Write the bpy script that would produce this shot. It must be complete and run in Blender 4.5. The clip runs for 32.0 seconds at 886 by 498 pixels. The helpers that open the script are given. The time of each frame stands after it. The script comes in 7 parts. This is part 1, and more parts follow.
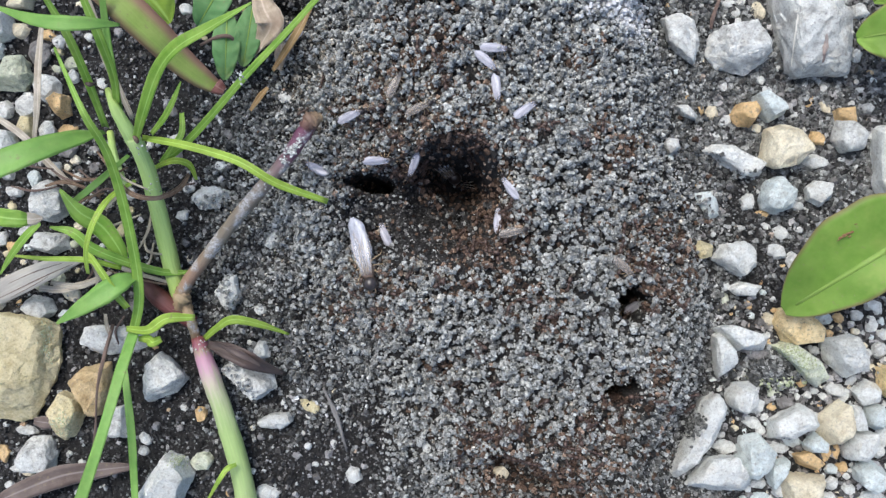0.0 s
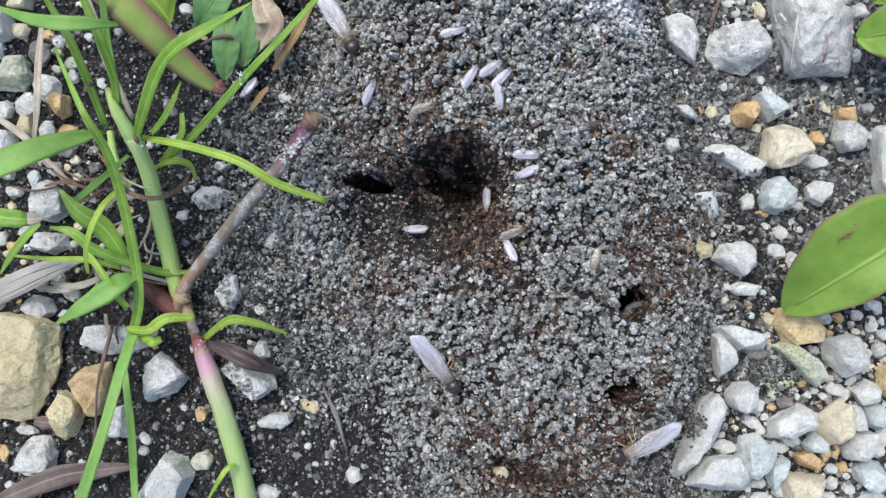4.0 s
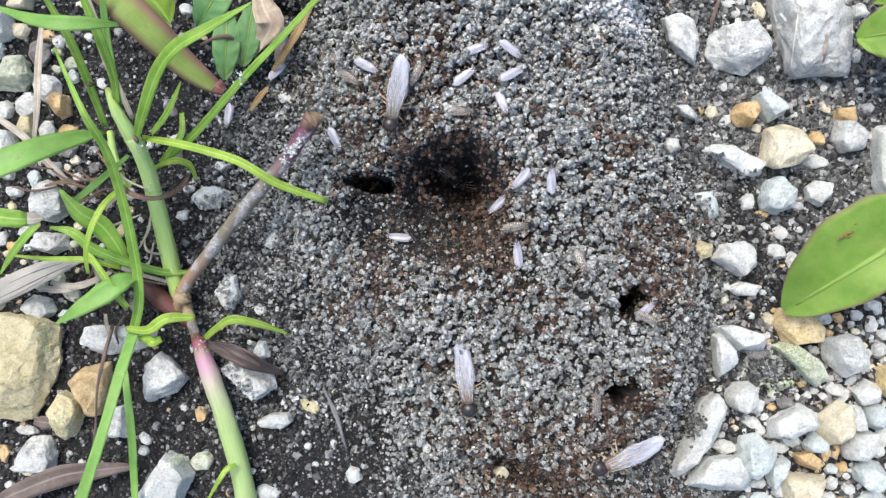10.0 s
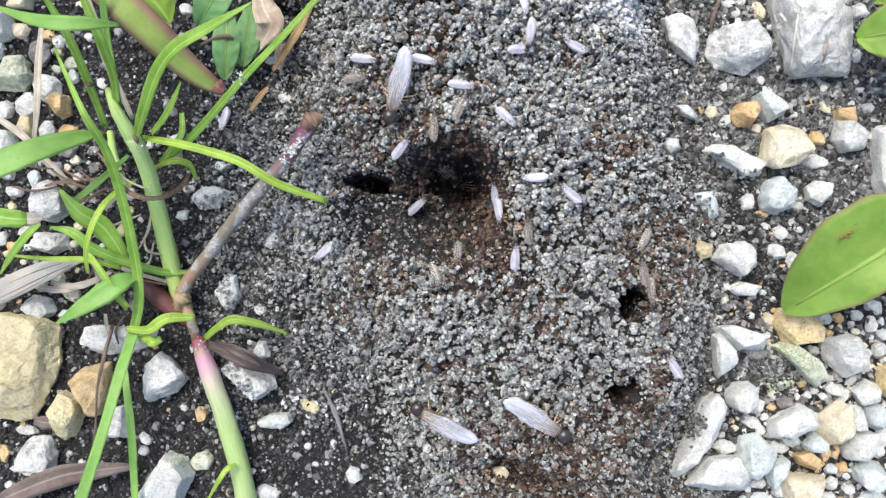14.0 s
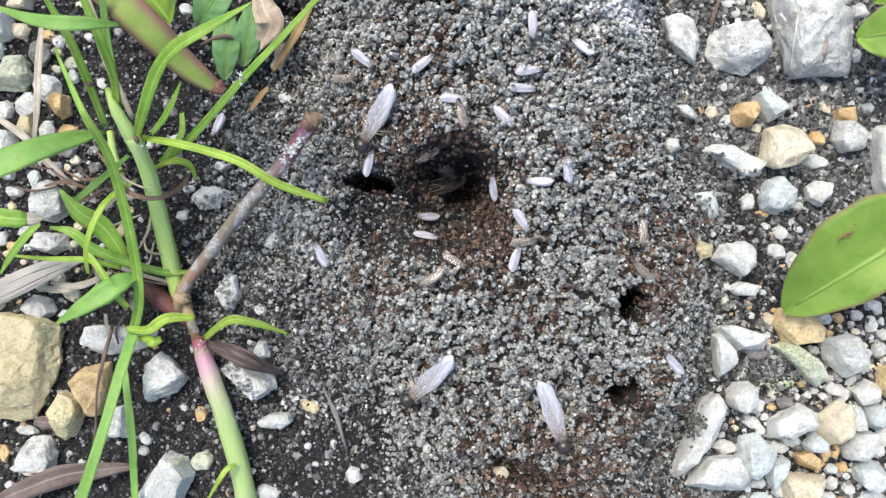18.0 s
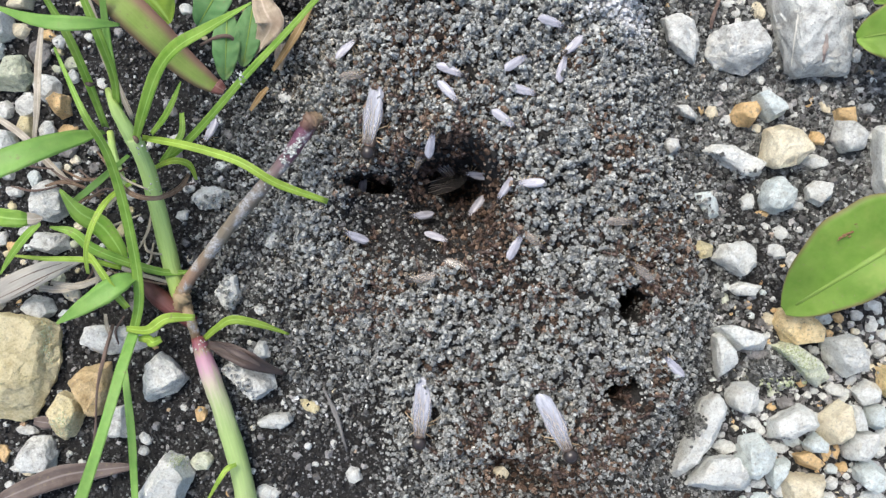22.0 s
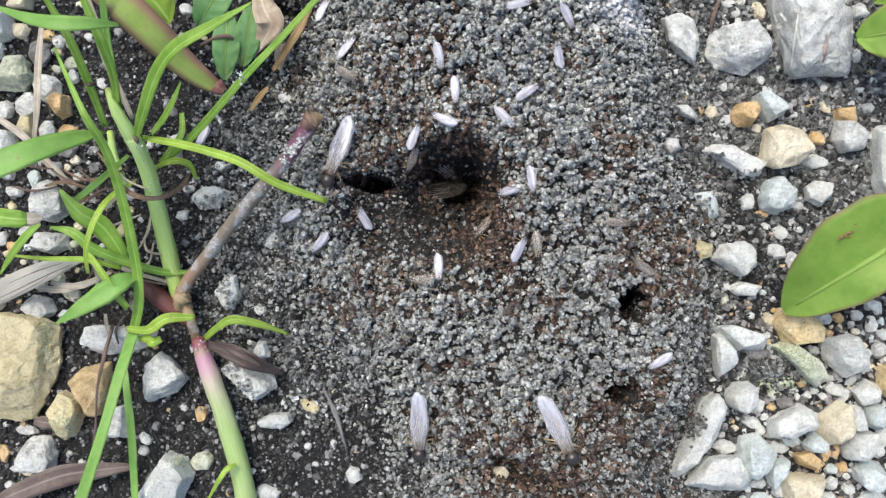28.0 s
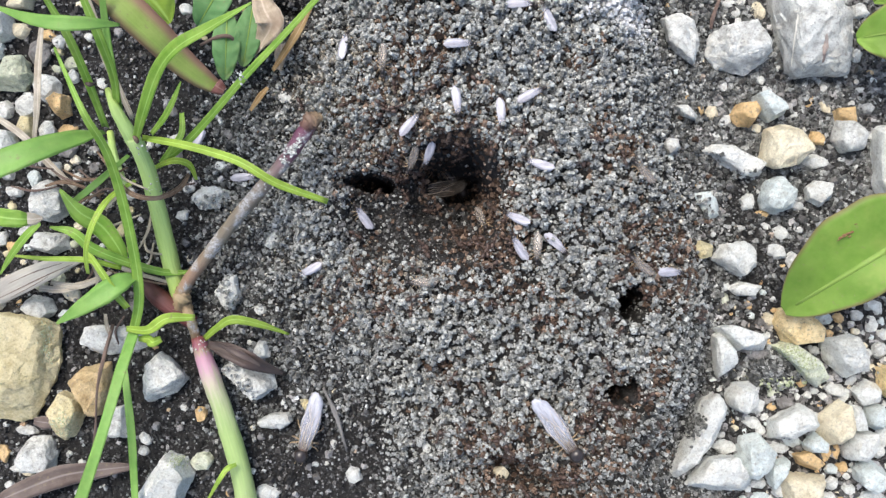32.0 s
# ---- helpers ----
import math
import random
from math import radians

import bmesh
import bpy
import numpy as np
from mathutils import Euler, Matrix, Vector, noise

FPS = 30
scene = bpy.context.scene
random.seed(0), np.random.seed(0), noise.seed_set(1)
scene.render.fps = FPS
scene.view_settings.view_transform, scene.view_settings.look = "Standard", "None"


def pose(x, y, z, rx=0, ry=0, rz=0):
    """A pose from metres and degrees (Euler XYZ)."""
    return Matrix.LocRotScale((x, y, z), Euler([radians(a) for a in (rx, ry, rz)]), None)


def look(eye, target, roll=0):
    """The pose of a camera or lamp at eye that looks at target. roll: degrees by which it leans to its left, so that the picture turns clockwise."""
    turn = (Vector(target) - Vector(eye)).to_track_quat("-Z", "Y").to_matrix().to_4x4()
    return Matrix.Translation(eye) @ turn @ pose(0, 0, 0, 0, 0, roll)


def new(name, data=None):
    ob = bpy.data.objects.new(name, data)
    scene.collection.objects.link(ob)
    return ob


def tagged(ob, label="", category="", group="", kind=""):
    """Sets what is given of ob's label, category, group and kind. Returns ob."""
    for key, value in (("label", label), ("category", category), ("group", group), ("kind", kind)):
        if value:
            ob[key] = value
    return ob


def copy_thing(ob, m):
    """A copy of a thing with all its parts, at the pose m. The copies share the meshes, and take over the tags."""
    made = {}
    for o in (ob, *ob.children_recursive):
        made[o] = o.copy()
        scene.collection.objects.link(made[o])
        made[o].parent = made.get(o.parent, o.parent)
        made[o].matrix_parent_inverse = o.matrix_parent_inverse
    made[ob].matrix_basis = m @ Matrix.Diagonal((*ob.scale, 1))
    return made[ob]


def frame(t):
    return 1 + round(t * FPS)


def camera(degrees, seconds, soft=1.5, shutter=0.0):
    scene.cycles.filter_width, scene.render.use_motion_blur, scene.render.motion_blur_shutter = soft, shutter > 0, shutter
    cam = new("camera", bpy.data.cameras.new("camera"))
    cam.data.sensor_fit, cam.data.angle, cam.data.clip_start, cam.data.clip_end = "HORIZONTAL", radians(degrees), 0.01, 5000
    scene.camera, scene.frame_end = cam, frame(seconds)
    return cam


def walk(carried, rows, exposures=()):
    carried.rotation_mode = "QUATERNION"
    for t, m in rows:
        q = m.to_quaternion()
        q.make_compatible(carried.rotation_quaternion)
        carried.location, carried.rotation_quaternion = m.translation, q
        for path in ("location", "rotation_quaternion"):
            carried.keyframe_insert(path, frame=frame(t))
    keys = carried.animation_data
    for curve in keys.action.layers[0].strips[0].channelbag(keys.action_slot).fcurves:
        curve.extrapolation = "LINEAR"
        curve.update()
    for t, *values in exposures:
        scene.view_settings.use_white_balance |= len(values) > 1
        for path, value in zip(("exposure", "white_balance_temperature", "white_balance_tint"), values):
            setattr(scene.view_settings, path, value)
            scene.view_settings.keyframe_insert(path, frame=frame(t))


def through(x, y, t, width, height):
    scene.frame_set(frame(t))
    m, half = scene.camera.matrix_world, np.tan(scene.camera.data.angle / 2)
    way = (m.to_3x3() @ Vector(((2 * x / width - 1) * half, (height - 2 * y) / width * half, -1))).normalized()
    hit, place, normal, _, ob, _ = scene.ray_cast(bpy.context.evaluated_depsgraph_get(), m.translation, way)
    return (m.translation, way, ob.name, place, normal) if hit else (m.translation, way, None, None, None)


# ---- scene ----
# The plan is drawn in units of 0.1 mm: x to the east, y to the south, (784, 441) is the point under the camera.
U = 1e-4
EYE = 0.1506
cam = camera(55, 32.0, soft=1.4, shutter=0.5)
walk(cam, [(0.0, pose(0, 0, EYE)), (32.0, pose(0, 0, EYE))], exposures=[(0.0, 0.57, 6220, 9), (8.0, 0.56, 6220, 9), (8.9, 0.77, 6350, 9), (11.0, 0.88, 6400, 9), (13.0, 0.92, 6450, 9), (17.0, 0.97, 6500, 9), (19.0, 0.77, 6550, 9), (23.0, 0.7, 6550, 8), (30.0, 0.7, 6550, 8), (32.0, 0.8, 6550, 9)])


def sight(x, y, z=0.0):
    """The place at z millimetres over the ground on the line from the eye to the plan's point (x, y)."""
    k = 1 - z * 0.001 / EYE
    return Vector(((x - 784) * U * k, (441 - y) * U * k, z * 0.001))


# ---- light: a bright, hazy sky and a weak, very soft sun from the north-west ----
world = bpy.data.worlds.new("sky")
scene.world = world
world.use_nodes = True
wn = world.node_tree.nodes
sky = wn.new("ShaderNodeTexSky")
sky.sky_type, sky.sun_disc = "NISHITA", False
sky.sun_elevation, sky.sun_rotation = radians(62), radians(-35)
sky.air_density, sky.dust_density, sky.ozone_density = 1.0, 3.0, 0.6
world.node_tree.links.new(sky.outputs[0], wn["Background"].inputs[0])
wn["Background"].inputs[1].default_value = 0.15
sun = new("sun", bpy.data.lights.new("sun", "SUN"))
sun.data.energy, sun.data.angle, sun.data.color = 1.5, radians(25), (1.0, 0.96, 0.9)
sun.matrix_world = look((-0.30, 0.42, 1.0), (0, 0, 0))


# ---- materials ----
class Mat:
    """A node material with short calls."""

    def __init__(self, name, rough=0.7, spec=0.4):
        self.m = bpy.data.materials.new(name)
        self.m.use_nodes = True
        self.n, self.l = self.m.node_tree.nodes, self.m.node_tree.links
        self.b = self.n["Principled BSDF"]
        self.b.inputs["Roughness"].default_value = rough
        self.b.inputs["Specular IOR Level"].default_value = spec
        self.co = self.n.new("ShaderNodeTexCoord").outputs["Object"]

    def noise(self, scale, detail=4.0, rough=0.6, dist=0.0, co=None):
        t = self.n.new("ShaderNodeTexNoise")
        t.inputs["Scale"].default_value, t.inputs["Detail"].default_value = scale, detail
        t.inputs["Roughness"].default_value, t.inputs["Distortion"].default_value = rough, dist
        self.l.new(co or self.co, t.inputs["Vector"])
        return t.outputs["Fac"]

    def voronoi(self, scale, out="Distance"):
        t = self.n.new("ShaderNodeTexVoronoi")
        t.inputs["Scale"].default_value = scale
        self.l.new(self.co, t.inputs["Vector"])
        return t.outputs[out]

    def ramp(self, fac, *stops):
        r = self.n.new("ShaderNodeValToRGB")
        el = r.color_ramp.elements
        while len(el) < len(stops):
            el.new(0.5)
        for e, (p, c) in zip(el, stops):
            e.position = p
            e.color = c if len(c) == 4 else (*c, 1)
        self.l.new(fac, r.inputs[0])
        return r.outputs[0]

    def mix(self, fac, a, b, mode="MIX"):
        x = self.n.new("ShaderNodeMix")
        x.data_type, x.blend_type = "RGBA", mode
        for sock, v in ((x.inputs[0], fac), (x.inputs[6], a), (x.inputs[7], b)):
            if hasattr(v, "is_linked"):
                self.l.new(v, sock)
            else:
                sock.default_value = v
        return x.outputs[2]

    def colour(self, c):
        if hasattr(c, "is_linked"):
            self.l.new(c, self.b.inputs["Base Color"])
        else:
            self.b.inputs["Base Color"].default_value = c
        return self

    def bump(self, h, dist, strength=1.0):
        b = self.n.new("ShaderNodeBump")
        b.inputs["Distance"].default_value, b.inputs["Strength"].default_value = dist, strength
        self.l.new(h, b.inputs["Height"])
        self.l.new(b.outputs[0], self.b.inputs["Normal"])
        return self

    def obrand(self):
        return self.n.new("ShaderNodeObjectInfo").outputs["Random"]

    def island(self):
        return self.n.new("ShaderNodeNewGeometry").outputs["Random Per Island"]


def g(v, w=0.0):
    """A grey of that value, warmer with w."""
    return (v * (1 + w), v, v * (1 - w), 1.0)


def h(v):
    """A neutral grey of that value, a little poor in blue."""
    return (v * 0.98, v, v * 0.95, 1.0)


def make_soil():
    k = Mat("dark_soil", 0.9, 0.25)
    c = k.ramp(k.noise(900, 6, 0.7), (0.3, g(0.012)), (0.55, g(0.035, 0.05)), (0.8, g(0.09, 0.04)))
    c = k.mix(k.ramp(k.noise(70, 3), (0.45, g(0.0)), (0.65, g(1.0))), c, g(0.036, 0.03))
    xyz = k.n.new("ShaderNodeSeparateXYZ")
    k.l.new(k.co, xyz.inputs[0])
    silt = k.mix(1.0, k.ramp(k.noise(60, 4, 0.6), (0.25, g(0.2)), (0.6, g(1.0))), k.ramp(xyz.outputs[0], (0.036, g(0.0)), (0.05, g(1.0)), (0.1, g(1.0)), (0.16, g(0.0))), "MULTIPLY")
    north = k.n.new("ShaderNodeMath")
    north.inputs[1].default_value = 0.1
    k.l.new(xyz.outputs[1], north.inputs[0])
    silt = k.mix(1.0, silt, k.ramp(north.outputs[0], (0.108, g(0.05)), (0.125, g(1.0)), (0.17, g(1.0)), (0.24, g(0.0))), "MULTIPLY")
    c = k.mix(k.ramp(silt, (0.3, g(0)), (0.5, g(1))), c, k.ramp(k.noise(1400, 5, 0.7), (0.3, g(0.09)), (0.7, g(0.32, 0.03))))
    k.colour(c).bump(k.noise(1500, 6, 0.75), 0.0006)
    return k.m


def make_grain(name, stops, rough=0.6, speck=(0.42, 2.0), spec=0.3):
    k = Mat(name, rough, spec)
    c = k.ramp(k.island(), *stops)
    c = k.mix(1.0, c, k.ramp(k.noise(3600, 3, 0.6), (0.36, g(speck[0])), (0.52, g(1.0)), (0.66, g(speck[1]))), "MULTIPLY")
    k.colour(c).bump(k.noise(4000, 3), 0.00022, 1.0)
    return k.m


def make_stone(name, light, dark, stain, scale=1.0, spots=0.5):
    k = Mat(name, 0.75, 0.35)
    c = k.ramp(k.noise(260 * scale, 7, 0.7, 0.6), (0.36, dark), (0.5, tuple((a + 2 * b) / 3 for a, b in zip(dark, light))), (0.6, light))
    c = k.mix(k.ramp(k.noise(90 * scale, 4, 0.6, 1.0), (0.5, g(0)), (0.72, g(1))), c, stain)
    sp = k.ramp(k.noise(1900, 2, 0.5), (0.62, g(0)), (0.67, g(spots)))
    c = k.mix(sp, c, g(0.13, 0.05))
    hv = k.n.new("ShaderNodeHueSaturation")
    mr = k.n.new("ShaderNodeMapRange")
    mr.inputs[3].default_value, mr.inputs[4].default_value = 0.95, 1.12
    k.l.new(k.obrand(), mr.inputs[0])
    k.l.new(mr.outputs[0], hv.inputs["Value"])
    k.l.new(c, hv.inputs["Color"])
    grit = k.ramp(k.noise(2300, 5, 0.8), (0.34, g(0.76, 0.02)), (0.46, g(1.05)), (0.62, g(1.2)))
    dust = k.ramp(k.noise(420, 6, 0.72, 0.8), (0.36, g(0.9, 0.03)), (0.5, g(1.05)))
    c = k.mix(1.0, k.mix(1.0, hv.outputs[0], grit, "MULTIPLY"), dust, "MULTIPLY")
    crack = k.ramp(k.noise(330 * scale, 3, 0.55, 1.4), (0.47, g(1.0)), (0.495, g(0.76, 0.05)), (0.52, g(1.0)))
    soil = k.ramp(k.noise(700, 5, 0.7), (0.6, g(0.0)), (0.72, g(0.4)))
    c = k.mix(soil, k.mix(0.5, c, crack, "MULTIPLY"), g(0.2, 0.06))
    rough = k.mix(0.35, k.noise(1700, 8, 0.85), k.noise(480, 4, 0.6, 0.5))
    k.colour(c).bump(rough, 0.0006, 1.0)
    return k.m


def make_leaf(name, a, b, c=None, scale=300.0, stripes=True, rough=0.42, through=0.35, edge=None, hem=None):
    """A leaf: fine ribs along its length (u runs along, v across), blotches, and light that shines through."""
    k = Mat(name, rough, 0.35)
    uv = k.n.new("ShaderNodeUVMap").outputs[0]
    mp = k.n.new("ShaderNodeMapping")
    mp.inputs["Scale"].default_value = (3.0, 42.0, 1.0)
    k.l.new(uv, mp.inputs[0])
    ribs = k.noise(1.0, 2, 0.5, 0.0, mp.outputs[0])
    col = k.ramp(k.noise(scale, 5, 0.6), (0.35, a), (0.7, b))
    if stripes:
        col = k.mix(k.ramp(ribs, (0.4, g(0)), (0.65, g(0.12))), col, tuple(min(1, v * 1.45) for v in b[:3]) + (1,))
        sep = k.n.new("ShaderNodeSeparateXYZ")
        k.l.new(uv, sep.inputs[0])
        rim = k.ramp(sep.outputs[1], (0.0, g(0.5)), (0.022, g(0)), (0.175, g(0)), (0.2, g(0.55)), (0.225, g(0)), (0.378, g(0)), (0.4, g(0.5)))
        if edge:
            rim = k.ramp(sep.outputs[1], (0.0, g(1.0)), (0.08, g(0.85)), (0.16, g(0.1)), (0.27, g(0)), (0.34, g(0.5)), (0.4, g(0.95)))
        col = k.mix(rim, col, edge or tuple(min(1, v * 1.3 + 0.16) for v in b[:3]) + (1,))
    if hem:
        sep = k.n.new("ShaderNodeSeparateXYZ")
        k.l.new(uv, sep.inputs[0])
        col = k.mix(k.ramp(sep.outputs[1], (0.0, g(1.0)), (0.012, g(0.6)), (0.03, g(0)), (0.455, g(0)), (0.472, g(0.6)), (0.48, g(1.0))), col, hem)
    if c:
        col = k.mix(k.ramp(k.noise(120, 4, 0.65), (0.55, g(0)), (0.7, g(0.9))), col, c)
    fleck = k.mix(1.0, k.ramp(k.noise(1300, 3, 0.6), (0.6, g(0)), (0.68, g(0.5))), k.ramp(k.noise(150, 2), (0.42, g(0)), (0.6, g(1))), "MULTIPLY")
    col = k.mix(fleck, col, (0.3, 0.25, 0.13, 1))
    col = k.mix(1.0, col, k.ramp(k.noise(95, 3, 0.5), (0.32, g(0.84)), (0.62, g(1.12))), "MULTIPLY")
    k.colour(col).bump(ribs, 0.00012, 0.6)
    tr = k.n.new("ShaderNodeBsdfTranslucent")
    k.l.new(col, tr.inputs[0])
    mx = k.n.new("ShaderNodeMixShader")
    mx.inputs[0].default_value = through
    k.l.new(k.b.outputs[0], mx.inputs[1])
    k.l.new(tr.outputs[0], mx.inputs[2])
    k.l.new(mx.outputs[0], k.n["Material Output"].inputs[0])
    return k.m


def make_stem(name, *stops, sand=0.0, streak=0.16):
    """A grass stem whose colour runs along its length (u), streaked, here and there dusted with sand."""
    k = Mat(name, 0.5, 0.45)
    uv = k.n.new("ShaderNodeUVMap").outputs[0]
    sep = k.n.new("ShaderNodeSeparateXYZ")
    k.l.new(uv, sep.inputs[0])
    mp = k.n.new("ShaderNodeMapping")
    mp.inputs["Scale"].default_value = (4.0, 26.0, 1.0)
    k.l.new(uv, mp.inputs[0])
    st = k.noise(1.0, 3, 0.6, 0.2, mp.outputs[0])
    ad = k.n.new("ShaderNodeMath")
    ad.operation = "MULTIPLY_ADD"
    k.l.new(st, ad.inputs[0])
    ad.inputs[1].default_value = streak
    sb = k.n.new("ShaderNodeMath")
    sb.operation = "SUBTRACT"
    k.l.new(sep.outputs[0], sb.inputs[0])
    sb.inputs[1].default_value = streak / 2
    k.l.new(sb.outputs[0], ad.inputs[2])
    c = k.ramp(ad.outputs[0], *stops)
    c = k.mix(k.ramp(st, (0.42, g(0)), (0.62, g(0.28))), c, (1.5, 1.5, 1.45, 1), "MULTIPLY")
    if sand:
        crust = k.mix(1.0, k.ramp(k.noise(330, 3, 0.6), (0.68 - sand * 0.4, g(0)), (0.8 - sand * 0.4, g(1))), k.ramp(k.noise(2100, 5, 0.8), (0.4, g(0)), (0.52, g(1))), "MULTIPLY")
        c = k.mix(crust, c, k.ramp(k.noise(3000, 3), (0.3, g(0.2)), (0.7, g(0.55))))
    k.colour(c).bump(k.noise(900, 5) if sand else st, 0.0003, 0.7)
    return k.m


def make_wing(name, tint, alpha, root=0.0018):
    """A tinted membrane, unevenly clear, clearest at its root."""
    k = Mat(name, 0.3, 0.8)
    mp = k.n.new("ShaderNodeMapping")
    mp.inputs["Scale"].default_value = (0.35, 1.7, 1.0)
    k.l.new(k.co, mp.inputs[0])
    n = k.noise(700, 5, 0.65, 0.3, mp.outputs[0])
    k.colour(k.ramp(n, (0.32, tuple(v * 0.8 for v in tint) + (1,)), (0.6, (*tint, 1)))).bump(k.noise(1600, 3), 0.00008, 0.5)
    sep = k.n.new("ShaderNodeSeparateXYZ")
    k.l.new(k.co, sep.inputs[0])
    near = k.n.new("ShaderNodeMapRange")
    near.inputs[1].default_value, near.inputs[2].default_value = 0.0, -root
    near.inputs[3].default_value, near.inputs[4].default_value = 0.1, 1.0
    k.l.new(sep.outputs[0], near.inputs[0])
    thin = k.mix(1.0, k.ramp(n, (0.32, g(alpha - 0.24)), (0.62, g(alpha + 0.16))), near.outputs[0], "MULTIPLY")
    k.l.new(thin, k.b.inputs["Alpha"])
    return k.m


def make_body(name, a, b, rough=0.28):
    k = Mat(name, rough, 0.6)
    k.colour(k.ramp(k.noise(1200, 4), (0.35, a), (0.7, b))).bump(k.noise(5000, 2), 0.00003, 0.5)
    return k.m


SOIL = make_soil()
SAND = make_grain("grey_sand", [(0.0, h(0.08)), (0.2, h(0.24)), (0.55, h(0.38)), (0.85, h(0.48)), (1.0, h(0.62))], 0.95, (0.6, 1.25), 0.1)
DARKSAND = make_grain("dark_sand", [(0.0, h(0.025)), (0.35, h(0.115)), (0.7, h(0.235)), (0.92, h(0.37)), (1.0, h(0.56))], 0.95, (0.6, 1.3), 0.15)
PITDUST = make_grain("pit_dust", [(0.0, g(0.045, 0.02)), (0.5, g(0.095, 0.02)), (0.9, g(0.15, 0.03)), (0.99, g(0.22, 0.0)), (1.0, g(0.5, 0.0))], 0.95, (0.6, 1.4), 0.1)
FINESOIL = make_grain("fine_dark_soil", [(0.0, g(0.02, 0.0)), (0.45, g(0.065, 0.0)), (0.8, g(0.135, 0.01)), (0.96, g(0.24, 0.02)), (1.0, g(0.45, 0.0))], 0.9, (0.6, 1.4), 0.2)
CRUMB = make_grain("soil_crumbs", [(0.0, g(0.014, 0.02)), (0.5, g(0.04, 0.03)), (0.82, g(0.1, 0.03)), (0.96, g(0.18, 0.02)), (1.0, g(0.42))], 0.85, (0.5, 1.6), 0.2)
RUST = make_grain("brown_soil_grains", [(0.0, (0.025, 0.017, 0.013)), (0.5, (0.125, 0.084, 0.062)), (0.85, (0.225, 0.158, 0.118)), (1.0, (0.38, 0.28, 0.21))], 0.9, (0.5, 1.5), 0.15)
TANSAND = make_grain("tan_sand", [(0.0, (0.06, 0.05, 0.038)), (0.35, (0.18, 0.155, 0.12)), (0.7, (0.31, 0.28, 0.225)), (1.0, (0.55, 0.52, 0.45))])
PALESAND = make_grain("pale_sand", [(0.0, h(0.28)), (0.5, h(0.46)), (1.0, h(0.72))], 0.95, (0.6, 1.4), 0.12)
SILT = make_grain("grey_silt", [(0.0, h(0.05)), (0.5, h(0.17)), (0.9, h(0.34)), (1.0, h(0.6))], 0.95, (0.7, 1.4), 0.12)
DUST = make_grain("white_dust", [(0.0, g(0.45)), (0.5, g(0.7)), (1.0, g(0.84))], 0.9, (0.85, 1.15), 0.1)
MOSS = make_grain("pale_moss", [(0.0, (0.36, 0.41, 0.22)), (0.6, (0.46, 0.5, 0.31)), (1.0, (0.58, 0.61, 0.46))], 0.9, (0.7, 1.3))
WHITE = make_stone("white_limestone", (0.661, 0.674, 0.639, 1), (0.522, 0.535, 0.5, 1), (0.618, 0.6, 0.522, 1), 1.0, 0.3)
BLUE = make_stone("blue_white_stone", (0.609, 0.661, 0.639, 1), (0.47, 0.526, 0.513, 1), (0.635, 0.661, 0.618, 1), 1.0, 0.3)
GREY = make_stone("grey_limestone", (0.66, 0.67, 0.63, 1), (0.4, 0.405, 0.385, 1), (0.58, 0.565, 0.49, 1), 1.6, 0.45)
CREAM = make_stone("cream_stone", (0.74, 0.68, 0.51, 1), (0.57, 0.5, 0.35, 1), (0.77, 0.74, 0.63, 1), 1.0, 0.2)
SANDY = make_stone("yellow_sandstone", (0.619, 0.555, 0.353, 1), (0.464, 0.396, 0.215, 1), (0.516, 0.456, 0.241, 1), 1.0, 0.35)
TANST = make_stone("tan_brown_stone", (0.56, 0.43, 0.24, 1), (0.38, 0.27, 0.13, 1), (0.6, 0.51, 0.34, 1), 1.0, 0.4)
OCHRE = make_stone("ochre_stone", (0.7, 0.5, 0.26, 1), (0.49, 0.33, 0.15, 1), (0.68, 0.55, 0.37, 1))
MOSSY = make_stone("mossy_stone", (0.7, 0.72, 0.6, 1), (0.42, 0.45, 0.32, 1), (0.56, 0.62, 0.34, 1))
GOLD = make_stone("golden_stone", (0.8, 0.64, 0.36, 1), (0.6, 0.45, 0.22, 1), (0.82, 0.7, 0.45, 1))
FILMED = make_stone("green_filmed_stone", (0.5, 0.52, 0.4, 1), (0.32, 0.34, 0.24, 1), (0.44, 0.47, 0.3, 1))
VEINED = make_stem("pale_mineral_vein", (0.0, (0.8, 0.78, 0.7, 1)), (1.0, (0.7, 0.68, 0.6, 1)))
STREAK = make_stem("brown_streak", (0.0, (0.42, 0.36, 0.32, 1)), (1.0, (0.34, 0.25, 0.21, 1)))
DARKST = make_stone("dark_grey_stone", g(0.26, 0.03), g(0.13, 0.03), g(0.32, 0.03))
LEAF = make_leaf("fresh_grass", (0.21, 0.4, 0.055, 1), (0.36, 0.55, 0.11, 1))
LEAFB = make_leaf("bluish_grass", (0.22, 0.43, 0.095, 1), (0.32, 0.54, 0.14, 1), None, 300, False)
LEAFY = make_leaf("yellow_green_grass", (0.28, 0.43, 0.055, 1), (0.42, 0.58, 0.1, 1))
LEAFD = make_leaf("fading_grass", (0.28, 0.42, 0.085, 1), (0.4, 0.53, 0.14, 1), (0.42, 0.3, 0.17, 1), edge=(0.36, 0.2, 0.15, 1))
BROAD = make_leaf("broad_leaf", (0.165, 0.315, 0.04, 1), (0.275, 0.43, 0.08, 1), (0.29, 0.4, 0.08, 1), 160, False, 0.55, 0.3, hem=(0.26, 0.2, 0.1, 1))
